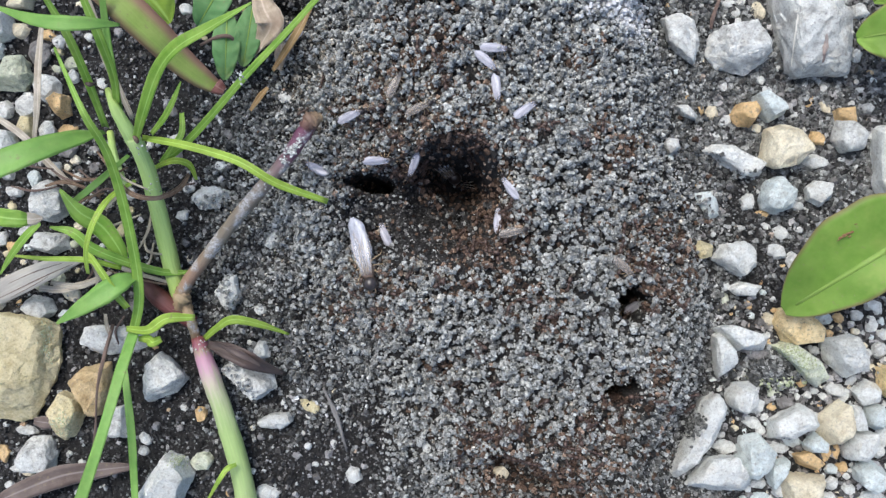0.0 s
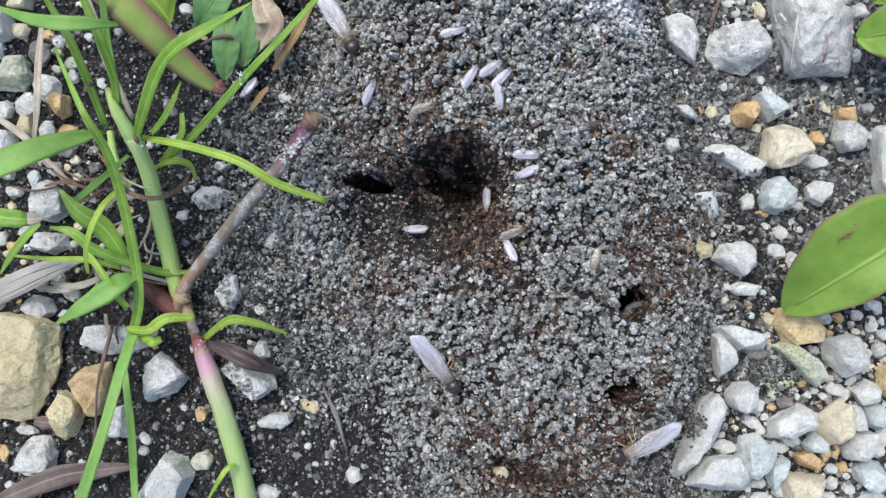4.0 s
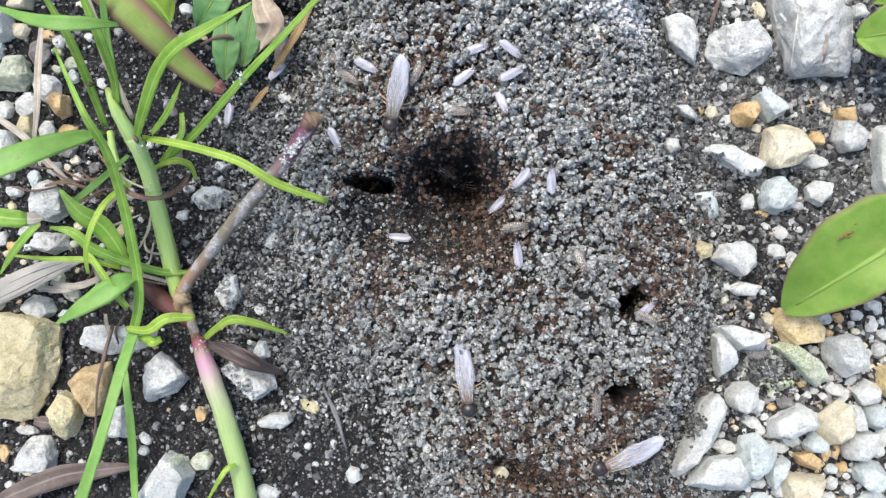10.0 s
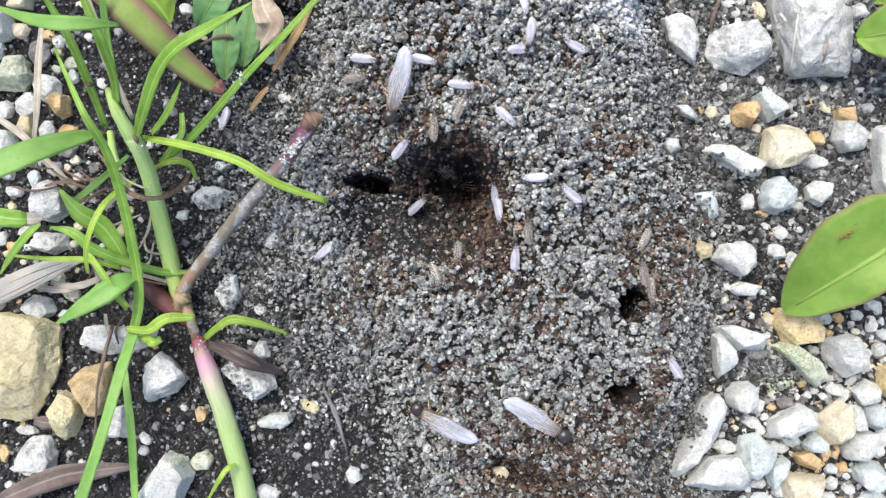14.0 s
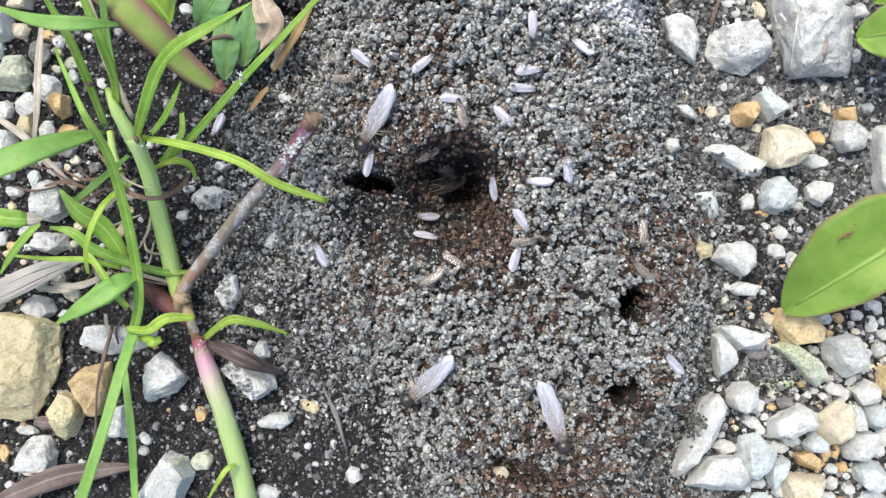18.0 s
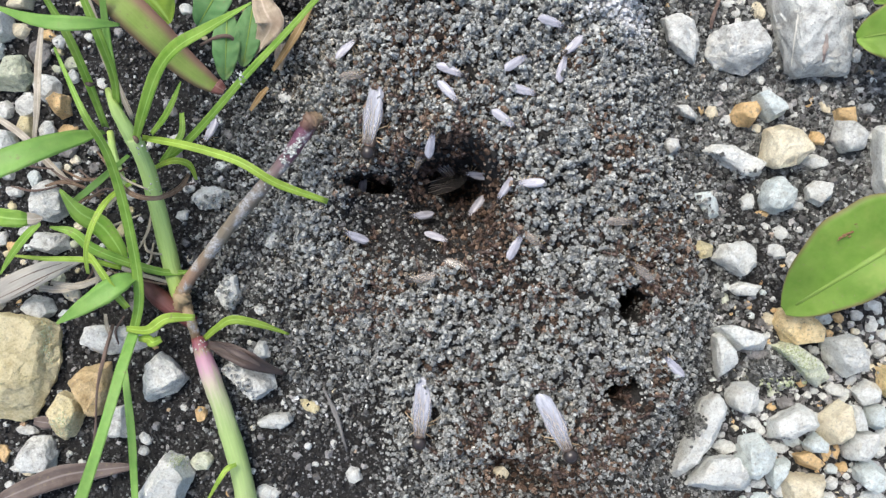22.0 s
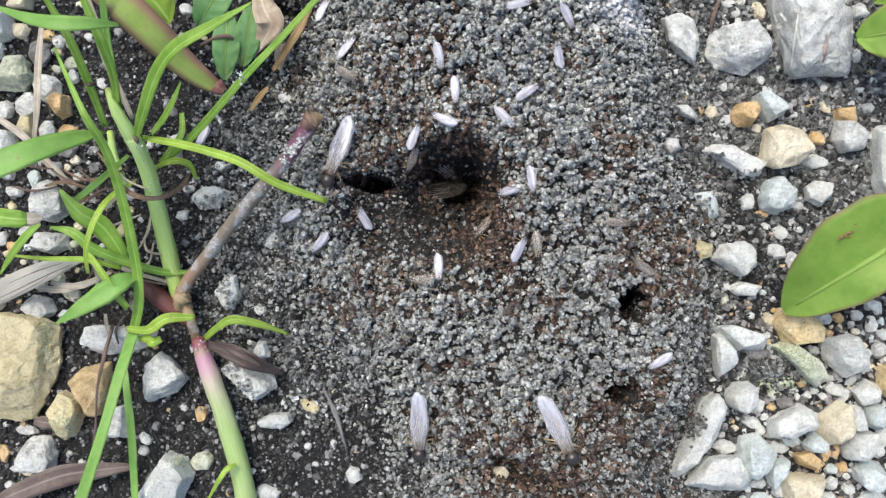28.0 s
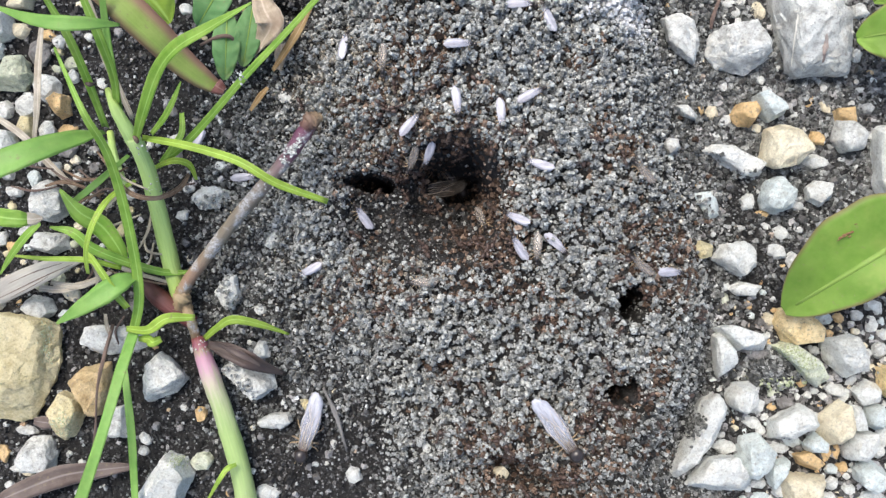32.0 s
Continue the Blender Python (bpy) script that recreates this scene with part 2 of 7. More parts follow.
RIB = make_leaf("pale_leaf_rib", (0.32, 0.48, 0.1, 1), (0.38, 0.54, 0.14, 1), None, 300, False, 0.55)
DRY = make_leaf("dry_blade", (0.36, 0.31, 0.235, 1), (0.57, 0.52, 0.43, 1), None, 400, True, 0.85, 0.15)
RUSTY = make_leaf("orange_dry_blade", (0.27, 0.17, 0.07, 1), (0.42, 0.29, 0.14, 1), None, 400, True, 0.8, 0.15)
PETAL = make_leaf("tan_dead_leaf", (0.4, 0.32, 0.23, 1), (0.6, 0.5, 0.38, 1), (0.34, 0.25, 0.18, 1), 700, True, 0.85, 0.2)
LEAFW = make_leaf("bluish_weed_leaf", (0.14, 0.31, 0.11, 1), (0.23, 0.42, 0.17, 1), (0.3, 0.42, 0.14, 1), 300, False, 0.6)
BRAID = make_leaf("brown_withered_blade", (0.11, 0.07, 0.045, 1), (0.25, 0.17, 0.11, 1), (0.34, 0.27, 0.19, 1), 900, True, 0.85, 0.1)
MAUVE = make_leaf("brown_dead_leaf", (0.11, 0.08, 0.066, 1), (0.19, 0.15, 0.13, 1), None, 300, True, 0.7, 0.1)
CULM = make_stem("green_culm", (0.0, (0.36, 0.47, 0.12, 1)), (0.3, (0.32, 0.46, 0.14, 1)), (0.7, (0.35, 0.5, 0.18, 1)), (1.0, (0.44, 0.57, 0.24, 1)))
PINK = make_stem("pink_and_green_stem", (0.0, (0.34, 0.43, 0.18, 1)), (0.3, (0.31, 0.43, 0.15, 1)), (0.44, (0.36, 0.42, 0.21, 1)), (0.55, (0.42, 0.38, 0.28, 1)), (0.66, (0.42, 0.25, 0.31, 1)), (0.77, (0.38, 0.2, 0.27, 1)), (0.85, (0.3, 0.24, 0.16, 1)), (0.9, (0.28, 0.1, 0.14, 1)), (0.96, (0.22, 0.07, 0.08, 1)), (1.0, (0.18, 0.05, 0.04, 1)), sand=0.1, streak=0.34)
PURPLE = make_stem("purple_brown_stem", (0.0, (0.36, 0.27, 0.16, 1)), (0.12, (0.24, 0.15, 0.1, 1)), (0.3, (0.19, 0.16, 0.115, 1)), (0.6, (0.17, 0.14, 0.115, 1)), (0.72, (0.15, 0.07, 0.1, 1)), (0.9, (0.12, 0.035, 0.075, 1)), (1.0, (0.15, 0.09, 0.055, 1)), sand=0.5)
FIBRE = make_stem("tan_fibrous_joint", (0.0, (0.22, 0.15, 0.085, 1)), (0.5, (0.34, 0.26, 0.15, 1)), (1.0, (0.17, 0.11, 0.07, 1)), sand=0.2)
MAROON = make_stem("maroon_stem", (0.0, (0.05, 0.02, 0.018, 1)), (1.0, (0.14, 0.035, 0.03, 1)))
TWIG = make_stem("brown_twig", (0.0, (0.17, 0.115, 0.09, 1)), (1.0, (0.12, 0.08, 0.065, 1)))
GREYTWIG = make_stem("grey_twig", (0.0, (0.15, 0.145, 0.14, 1)), (0.5, (0.22, 0.21, 0.2, 1)), (1.0, (0.13, 0.125, 0.12, 1)))
BARK = make_stem("dark_bark", (0.0, (0.05, 0.035, 0.03, 1)), (0.5, (0.085, 0.06, 0.052, 1)), (1.0, (0.04, 0.03, 0.026, 1)), sand=0.06)
CHIP = make_stem("weathered_wood", (0.0, (0.28, 0.26, 0.225, 1)), (0.5, (0.38, 0.36, 0.31, 1)), (1.0, (0.31, 0.29, 0.25, 1)), sand=0.05)
# Bluish white of these two: pale membrane plus sky sheen, painted in the tint.
WING = make_wing("pale_wing", (0.52, 0.51, 0.56), 0.7, 0.0014)
WINGQ = make_wing("large_pale_wing", (0.56, 0.57, 0.63), 0.62, 0.0075)
# Tan wing with the pit's shade darkened into its tint.
WINGSHADE = make_wing("pit_shade_wing", (0.15, 0.125, 0.1), 0.4)
WINGT = make_wing("tan_wing", (0.3, 0.26, 0.22), 0.42)
VEIN = make_body("wing_vein", (0.42, 0.34, 0.25, 1), (0.55, 0.48, 0.4, 1), 0.5)
BLACK = make_body("dark_brown_shell", (0.016, 0.012, 0.011, 1), (0.04, 0.03, 0.026, 1), 0.3)
HONEY = make_body("honey_brown_shell", (0.2, 0.14, 0.095, 1), (0.36, 0.28, 0.2, 1), 0.45)
AMBER = make_body("amber_brown_shell", (0.09, 0.055, 0.038, 1), (0.2, 0.135, 0.095, 1), 0.4)
BROWN = make_body("red_brown_shell", (0.05, 0.03, 0.023, 1), (0.11, 0.066, 0.047, 1), 0.45)
TAN = make_body("tan_leg", (0.4, 0.28, 0.15, 1), (0.55, 0.41, 0.25, 1), 0.4)


# ---- building tools ----
from mathutils.bvhtree import BVHTree


def part(name, bm, mat, parent=None, label="", here=False, smooth=True):
    """Links a bmesh as one mesh object. here: its points are given in the world, not in its parent's space."""
    me = bpy.data.meshes.new(name)
    bm.to_mesh(me)
    bm.free()
    return link(name, me, mat, parent, label, here, smooth)


def link(name, me, mat, parent=None, label="", here=False, smooth=True):
    if mat and not me.materials:
        me.materials.append(mat)
    me.polygons.foreach_set("use_smooth", [smooth] * len(me.polygons))
    ob = new(name, me)
    if parent:
        ob.parent = parent
        if here:
            base = parent.matrix_basis
            if parent.parent:
                base = parent.parent.matrix_basis @ parent.matrix_parent_inverse @ base
            ob.matrix_parent_inverse = base.inverted()
    if label:
        ob["label"] = label
    return ob


def empty(name, place, label, category, group="", kind=""):
    e = new(name)
    e.empty_display_size = 0.002
    e.matrix_basis = Matrix.Translation(place)
    return tagged(e, label, category, group, kind)


def spline(pts, n):
    """A smooth line through the points."""
    p = [Vector(q) for q in pts]
    p = [2 * p[0] - p[1]] + p + [2 * p[-1] - p[-2]]
    out = []
    m = len(p) - 3
    for i in range(n + 1):
        s = i / n * m
        k = min(int(s), m - 1)
        t = s - k
        a, b, c, d = p[k:k + 4]
        out.append(0.5 * (2 * b + (c - a) * t + (2 * a - 5 * b + 4 * c - d) * t * t + (3 * b - a - 3 * c + d) * t ** 3))
    return out


def uv_grid(bm, rings, closed):
    uv = bm.loops.layers.uv.new("UVMap")
    where = {}
    for i, r in enumerate(rings):
        for j, v in enumerate(r):
            where[v] = (i / max(1, len(rings) - 1), j / max(1, len(r) - (0 if closed else 1)))
    for f in bm.faces:
        for lp in f.loops:
            lp[uv].uv = where[lp.vert]


def ribbon(pts, widths, fold=0.25, thick=0.18, twist=(0, 0), n=26, wavy=0.0):
    """A blade of grass: a folded strip along pts (plan x, y and height in mm), widths in plan units along it."""
    line = spline([sight(*q) for q in pts], n)
    bm = bmesh.new()
    rings = []
    for i, c in enumerate(line):
        s = i / n
        t = (line[min(n, i + 1)] - line[max(0, i - 1)]).normalized()
        side = t.cross(Vector((0, 0, 1)))
        side = side.normalized() if side.length > 0.05 else Vector((1, 0, 0))
        side = Matrix.Rotation(radians(twist[0] + (twist[1] - twist[0]) * s), 3, t) @ side
        up = side.cross(t).normalized()
        w = float(np.interp(s, np.linspace(0, 1, len(widths)), widths)) * U * 0.5 * (1 - c.z / EYE) + 2e-5
        wob = wavy * U * math.sin(9 * s + len(pts)) 
        ring = []
        cross = [(-1, 1), (-0.55, 0.42), (0, 0), (0.55, 0.42), (1, 1)]
        for a, b in cross:
            ring.append(bm.verts.new(c + side * (a * w) + up * (b * fold * w + wob * a)))
        for a, b in reversed(cross):
            ring.append(bm.verts.new(c + side * (a * w * 0.96) + up * (b * fold * w + wob * a - thick * 0.001 * (1.2 - 0.8 * abs(a)))))
        rings.append(ring)
    m = len(rings[0])
    for a, b in zip(rings, rings[1:]):
        for j in range(m):
            bm.faces.new((a[j], b[j], b[(j + 1) % m], a[(j + 1) % m]))
    bm.faces.new(rings[0])
    bm.faces.new(list(reversed(rings[-1])))
    uv_grid(bm, rings, True)
    bmesh.ops.recalc_face_normals(bm, faces=bm.faces)
    return bm


def tube(line, radii, sides=10, rough=0.0, flat=1.0, seed=1):
    """A round bar along a line of points in the world; radii in metres along it."""
    n = len(line) - 1
    bm = bmesh.new()
    rings = []
    ref = Vector((0.13, 0.21, 1)).normalized()
    for i, c in enumerate(line):
        t = (line[min(n, i + 1)] - line[max(0, i - 1)]).normalized()
        a = t.cross(ref).normalized()
        b = a.cross(t)
        r = float(np.interp(i / n, np.linspace(0, 1, len(radii)), radii))
        ring = []
        for j in range(sides):
            q = 2 * math.pi * j / sides
            k = r * (1 + rough * noise.noise(Vector((i * 0.7, j * 1.3, seed * 3.1))))
            ring.append(bm.verts.new(c + (a * math.cos(q) + b * math.sin(q) * flat) * k))
        rings.append(ring)
    for p, q in zip(rings, rings[1:]):
        for j in range(sides):
            bm.faces.new((p[j], q[j], q[(j + 1) % sides], p[(j + 1) % sides]))
    bm.faces.new(rings[0])
    bm.faces.new(list(reversed(rings[-1])))
    uv_grid(bm, rings, True)
    bmesh.ops.recalc_face_normals(bm, faces=bm.faces)
    return bm


def stem(pts, widths, n=24, rough=0.06, sides=12, flat=1.0):
    line = spline([sight(*q) for q in pts], n)
    return tube(line, [w * U * 0.5 * (1 - line[0].z / EYE) for w in widths], sides, rough, flat, len(pts))


def rock(outline, height, seed, fine):
    """An angular stone: the hull of its outline and a smaller, uneven top, with chipped edges. Centred, z = 0 on the ground."""
    rnd = random.Random(seed)
    bm = bmesh.new()
    cx = sum(p[0] for p in outline) / len(outline)
    cy = sum(p[1] for p in outline) / len(outline)
    tip = (rnd.uniform(-0.2, 0.2), rnd.uniform(-0.2, 0.2))
    size = max(max(abs(p[0] - cx), abs(p[1] - cy)) for p in outline) * U
    for x, y in outline:
        dx, dy = (x - cx) * U, (cy - y) * U
        bm.verts.new((dx * 0.8, dy * 0.8, -0.45 * height))
        bm.verts.new((dx, dy, height * rnd.uniform(0.1, 0.35)))
        k = rnd.uniform(0.7, 0.93)
        bm.verts.new((dx * k + tip[0] * size, dy * k + tip[1] * size, height * rnd.uniform(0.72, 0.92)))
        k = rnd.uniform(0.3, 0.7)
        bm.verts.new((dx * k + tip[0] * size, dy * k + tip[1] * size, height * rnd.uniform(0.9, 1.0)))
    hull = bmesh.ops.convex_hull(bm, input=bm.verts)
    bmesh.ops.delete(bm, geom=list({e for e in hull["geom_interior"] + hull["geom_unused"] if isinstance(e, bmesh.types.BMVert)}), context="VERTS")
    bmesh.ops.dissolve_limit(bm, angle_limit=radians(9), verts=bm.verts, edges=bm.edges)
    bmesh.ops.bevel(bm, geom=list(bm.edges), offset=size * 0.035, segments=1, affect="EDGES", clamp_overlap=True)
    bmesh.ops.triangulate(bm, faces=bm.faces)
    for step in range(fine):
        cut = size * (0.5, 0.25, 0.14)[step]
        bmesh.ops.subdivide_edges(bm, edges=[e for e in bm.edges if e.calc_length() > cut], cuts=1, use_grid_fill=False)
        bmesh.ops.triangulate(bm, faces=bm.faces)
    for v in bm.verts:
        q = v.co / size * 1.6 + Vector((seed * 1.7, seed * 0.3, 0))
        k = 0.07 * noise.noise(q) + 0.05 * noise.noise(q * 2.7) + 0.035 * noise.noise(q * 6.1) + 0.026 * noise.noise(q * 13.0)
        v.co += v.co.normalized() * k * size
    return bm, sight(cx, cy, height * 250)


STONES = 0
PLACED = []


def stone(mat, height, *outline, label="", name="stone", lift=0.0):
    """A single stone with the outline (plan units) and height (mm) given."""
    global STONES
    STONES += 1
    size = max(p[0] for p in outline) - min(p[0] for p in outline)
    deep = max(p[1] for p in outline) - min(p[1] for p in outline)
    PLACED.append((sum(p[0] for p in outline) / len(outline), sum(p[1] for p in outline) / len(outline), 0.25 * (size + deep)))
    bm, place = rock(outline, height * 0.00078, STONES, 3 if size > 55 else 2 if size > 24 else 1)
    ob = part(name, bm, mat, smooth=True)
    ob.data.set_sharp_from_angle(angle=radians(20))
    cx, cy = PLACED[-1][:2]
    rise = height * 0.195
    z = rise
    for i in range(6):
        place = sight(cx, cy, z)
        z = 0.5 * z + 0.5 * (ground(place.x, place.y) * 1000 + rise)
    x, y = place.x, place.y
    ob.matrix_basis = Matrix.Translation((x, y, ground(x, y) + lift * 0.001))
    return tagged(ob, label, "stone", "stones on the ground")


def pebble(mat, x, y, w, h, turn=0, label="", tall=0.55, lift=0.0):
    """A small stone by its middle, length, breadth (plan units) and turn in degrees."""
    rnd = random.Random(int(x * 7 + y * 13))
    n = rnd.choice((6, 7, 8))
    c, s = math.cos(radians(turn)), math.sin(radians(turn))
    pts = []
    for i in range(n):
        a = 2 * math.pi * (i + rnd.uniform(-0.3, 0.3)) / n
        k = rnd.uniform(0.95, 1.12)
        px, py = k * w / 2 * math.cos(a), k * h / 2 * math.sin(a)
        pts.append((x + px * c - py * s, y + px * s + py * c))
    return stone(mat, min(w, h) * 0.1 * tall, *pts, label=label, name="pebble", lift=lift)


def on_stone(ob, places):
    """The points of a stone's surface that lie under those places of the plan."""
    me = ob.data
    tree = BVHTree.FromPolygons([ob.matrix_basis @ v.co for v in me.vertices], [tuple(p.vertices) for p in me.polygons])
    out = []
    for x, y in places:
        top = Vector((0, 0, EYE))
        hit = tree.ray_cast(top, sight(x, y, 0) - top)[0]
        if hit:
            out.append(hit)
    return out


def band(ob, name, mat, label, width, *pts):
    """A vein or streak that runs over a stone's surface."""
    line = on_stone(ob, [tuple(q)[:2] for q in spline([(*p, 0) for p in pts], 16)])
    if len(line) > 3:
        part(name, tube(line, [width * U * 0.3, width * U * 0.5, width * U * 0.3], 8, 0.5, 0.3), mat, ob, label, here=True)


def cushion(ob, x, y, rx, ry, n, size, mat, name="moss", label="pale yellow-green moss"):
    """Crumbs of moss or lichen on a stone."""
    rs = np.random.RandomState(int(x))
    bm = bmesh.new()
    for c in on_stone(ob, [(rs.normal(x, rx), rs.normal(y, ry)) for i in range(n)]):
        r = size * U * rs.uniform(0.3, 0.7)
        bmesh.ops.create_icosphere(bm, subdivisions=1, radius=1, matrix=Matrix.Translation(c) @ Matrix.Rotation(rs.uniform(0, 3), 4, "Z") @ Matrix.Diagonal((r, r * rs.uniform(0.6, 1), r * 0.5, 1)))
    part(name, bm, mat, ob, label, here=True)


# ---- the ground: one sheet with the nest mound, its craters and holes ----
EDGE_Y = (-150, 0, 120, 250, 330, 390, 480, 540, 680, 730, 850, 1000)
EDGE_E = (1150, 1190, 1188, 1190, 1226, 1240, 1268, 1285, 1266, 1218, 1200, 1100)
EDGE_W = (620, 490, 450, 450, 410, 400, 435, 490, 570, 610, 655, 740)
MOUND = 11.0


def step(x):
    x = np.clip(x, 0, 1)
    return x * x * (3 - 2 * x)


def lumps(x, y, seed, size):
    """Smooth random relief about 0 with lumps of about that size: two octaves of value noise."""
    lattice = np.random.RandomState(seed).normal(0, 1, (129, 131))
    out = 0
    for k, (cell, gain) in enumerate(((size * 0.62, 0.62), (size * 0.29, 0.3))):
        u, v = np.asarray(x) / cell + 37.3 * (k + 1) + 0.31 * np.asarray(y) / cell, np.asarray(y) / cell + 11.7 * (k + 1) - 0.23 * np.asarray(x) / cell
        i, j = np.floor(u).astype(int), np.floor(v).astype(int)
        a, b = u - i, v - j
        a, b = a * a * (3 - 2 * a), b * b * (3 - 2 * b)
        q = lambda m, n: lattice[(j + n) % 129, (i + m) % 131]
        out = out + gain * ((q(0, 0) * (1 - a) + q(1, 0) * a) * (1 - b) + (q(0, 1) * (1 - a) + q(1, 1) * a) * b)
    return out


def bowl(x, y, cx, cy, rx, ry, p=2.0, turn=0.0):
    c, s = math.cos(radians(turn)), math.sin(radians(turn))
    dx, dy = x - cx, y - cy
    u, v = (dx * c + dy * s) / rx, (dy * c - dx * s) / ry
    return np.exp(-((u * u + v * v) ** (p / 2)))


def mound_share(x, y):
    """1 on the mound's top, 0 off it."""
    e, w = np.interp(y, EDGE_Y, EDGE_E), np.interp(y, EDGE_Y, EDGE_W)
    wob = 14 * lumps(x, y, 5, 120)
    m = step((e + wob - x) / 125) * step((x - w + wob * 2) / 330)
    return m * step((y + 420) / 350) * step((1130 - y) / 330)


def relief(x, y):
    """Height of the ground in mm at a point of the plan."""
    m = mound_share(x, y)
    z = MOUND * m + m * (1.0 * lumps(x, y, 11, 190) + 0.5 * lumps(x, y, 12, 70))
    z = z + 0.55 * lumps(x, y, 13, 160) + 0.22 * lumps(x, y, 14, 45) + m * 0.32 * lumps(x, y, 15, 24)
    z = z + 2.2 * bowl(x, y, 640, 150, 120, 90) + 1.6 * bowl(x, y, 1000, 620, 150, 110) + 1.2 * bowl(x, y, 960, 300, 90, 120)
    z = z - 11.0 * bowl(x, y, 752, 368, 142, 86, 4.5, -8)
    z = z - 4.5 * bowl(x, y, 804, 356, 80, 98, 10.0, -6)
    wx, wy = x + 16 * lumps(x, y, 71, 46), y + 14 * lumps(x, y, 72, 40)
    z = z - 9.0 * bowl(wx, wy, 814, 322, 54, 42, 6.0, -8) - 5.0 * bowl(wx, wy, 842, 336, 26, 34, 4.0) + 3.0 * bowl(x, y, 862, 304, 12, 20) + 3.0 * bowl(x, y, 764, 346, 18, 14)
    z = z - 14.0 * bowl(x, y, 658, 328, 40, 15, 8.0, 6)
    z = z - 24.0 * bowl(x + 7 * lumps(x, y, 73, 30), y + 7 * lumps(x, y, 74, 30), 1095, 530, 22, 29, 9.0, 8)
    z = z - 15.0 * bowl(wx, wy, 1090, 684, 27, 15, 8.0, 20)
    z = z - 2.5 * bowl(x, y, 1090, 690, 50, 40, 2.5)
    z = z - 7.0 * bowl(x, y, 922, 822, 62, 26, 3.5, 15)
    z = z - 3.5 * bowl(x, y, 930, 850, 130, 50, 3.0, 8)
    z = z - 5.0 * bowl(x, y, 505, 20, 40, 18, 3.0, 10)
    return z


TABLE = relief(*np.meshgrid(np.arange(-400, 2000, 5.0), np.arange(-400, 1300, 5.0)))


CROWN = TABLE + 0.6 + 1.6 * np.clip(1.3 * mound_share(*np.meshgrid(np.arange(-400, 2000, 5.0), np.arange(-400, 1300, 5.0))), 0, 1) * np.clip(lumps(*np.meshgrid(np.arange(-400, 2000, 5.0), np.arange(-400, 1300, 5.0)), 62, 15), -0.3, 1.2)


def ground(x, y, table=TABLE):
    """Height in metres at a point of the world, out of the table of the bare relief or of the heaped sand on it."""
    a = min(max((x / U + 784 + 400) / 5, 0), TABLE.shape[1] - 2)
    b = min(max((441 - y / U + 400) / 5, 0), TABLE.shape[0] - 2)
    i, j = int(a), int(b)
    u, v = a - i, b - j
    z = (table[j, i] * (1 - u) + table[j, i + 1] * u) * (1 - v) + (table[j + 1, i] * (1 - u) + table[j + 1, i + 1] * u) * v
    return float(z) * 0.001


def axis(lo, hi, cell):
    """Even cells over the seen stretch, ever wider ones out to the horizon."""
    inner = list(np.arange(lo, hi, cell))
    out, k = [], cell
    x = 0.0
    while x < 60.0 / U:
        k *= 1.42
        x += k
        out.append(x)
    return np.array([lo - v for v in reversed(out)] + inner + [inner[-1] + v for v in out])


def make_ground():
    xs, ys = axis(-60, 1630, 5.0), axis(-60, 945, 5.0)
    gx, gy = np.meshgrid(xs, ys)
    far = step((np.maximum(np.abs(gx - 784) - 1200, np.abs(gy - 441) - 900)) / 3000)
    z = relief(gx, gy) * (1 - far) + far * 0.4 * lumps(gx, gy, 21, 40000)
    rs = np.random.RandomState(3)
    z = z + (1 - far) * rs.normal(0, 0.12, z.shape)
    co = np.stack([(gx - 784) * U, (441 - gy) * U, z * 0.001], -1).reshape(-1, 3)
    ny, nx = gx.shape
    i = np.arange(nx * ny).reshape(ny, nx)
    faces = np.stack([i[:-1, :-1], i[1:, :-1], i[1:, 1:], i[:-1, 1:]], -1).reshape(-1, 4)
    me = bpy.data.meshes.new("ground")
    me.from_pydata(co.tolist(), [], faces.tolist())
    ob = link("ground", me, SOIL)
    return tagged(ob, "dark damp soil with a low sandy mound", "ground", kind="structure")


make_ground()


def crystal():
    """A blunt block, the form that each grain is bent out of."""
    bm = bmesh.new()
    bmesh.ops.create_cube(bm, size=1.5)
    bmesh.ops.triangulate(bm, faces=bm.faces)
    v = np.array([tuple(p.co) for p in bm.verts])
    f = np.array([[q.index for q in p.verts] for p in bm.faces])
    bm.free()
    return v, f


def splinter():
    """A small eight-sided chip for the finest grains."""
    v = np.array([(1, 0, 0), (-1, 0, 0), (0, 1, 0), (0, -1, 0), (0, 0, 1), (0, 0, -1)], float)
    f = np.array([(0, 2, 4), (2, 1, 4), (1, 3, 4), (3, 0, 4), (2, 0, 5), (1, 2, 5), (3, 1, 5), (0, 3, 5)])
    return v, f


def nugget():
    """A rounder lump for crumbs and small gravel."""
    bm = bmesh.new()
    bmesh.ops.create_icosphere(bm, subdivisions=1, radius=1)
    v = np.array([tuple(p.co) for p in bm.verts])
    f = np.array([[q.index for q in p.verts] for p in bm.faces])
    bm.free()
    return v, f


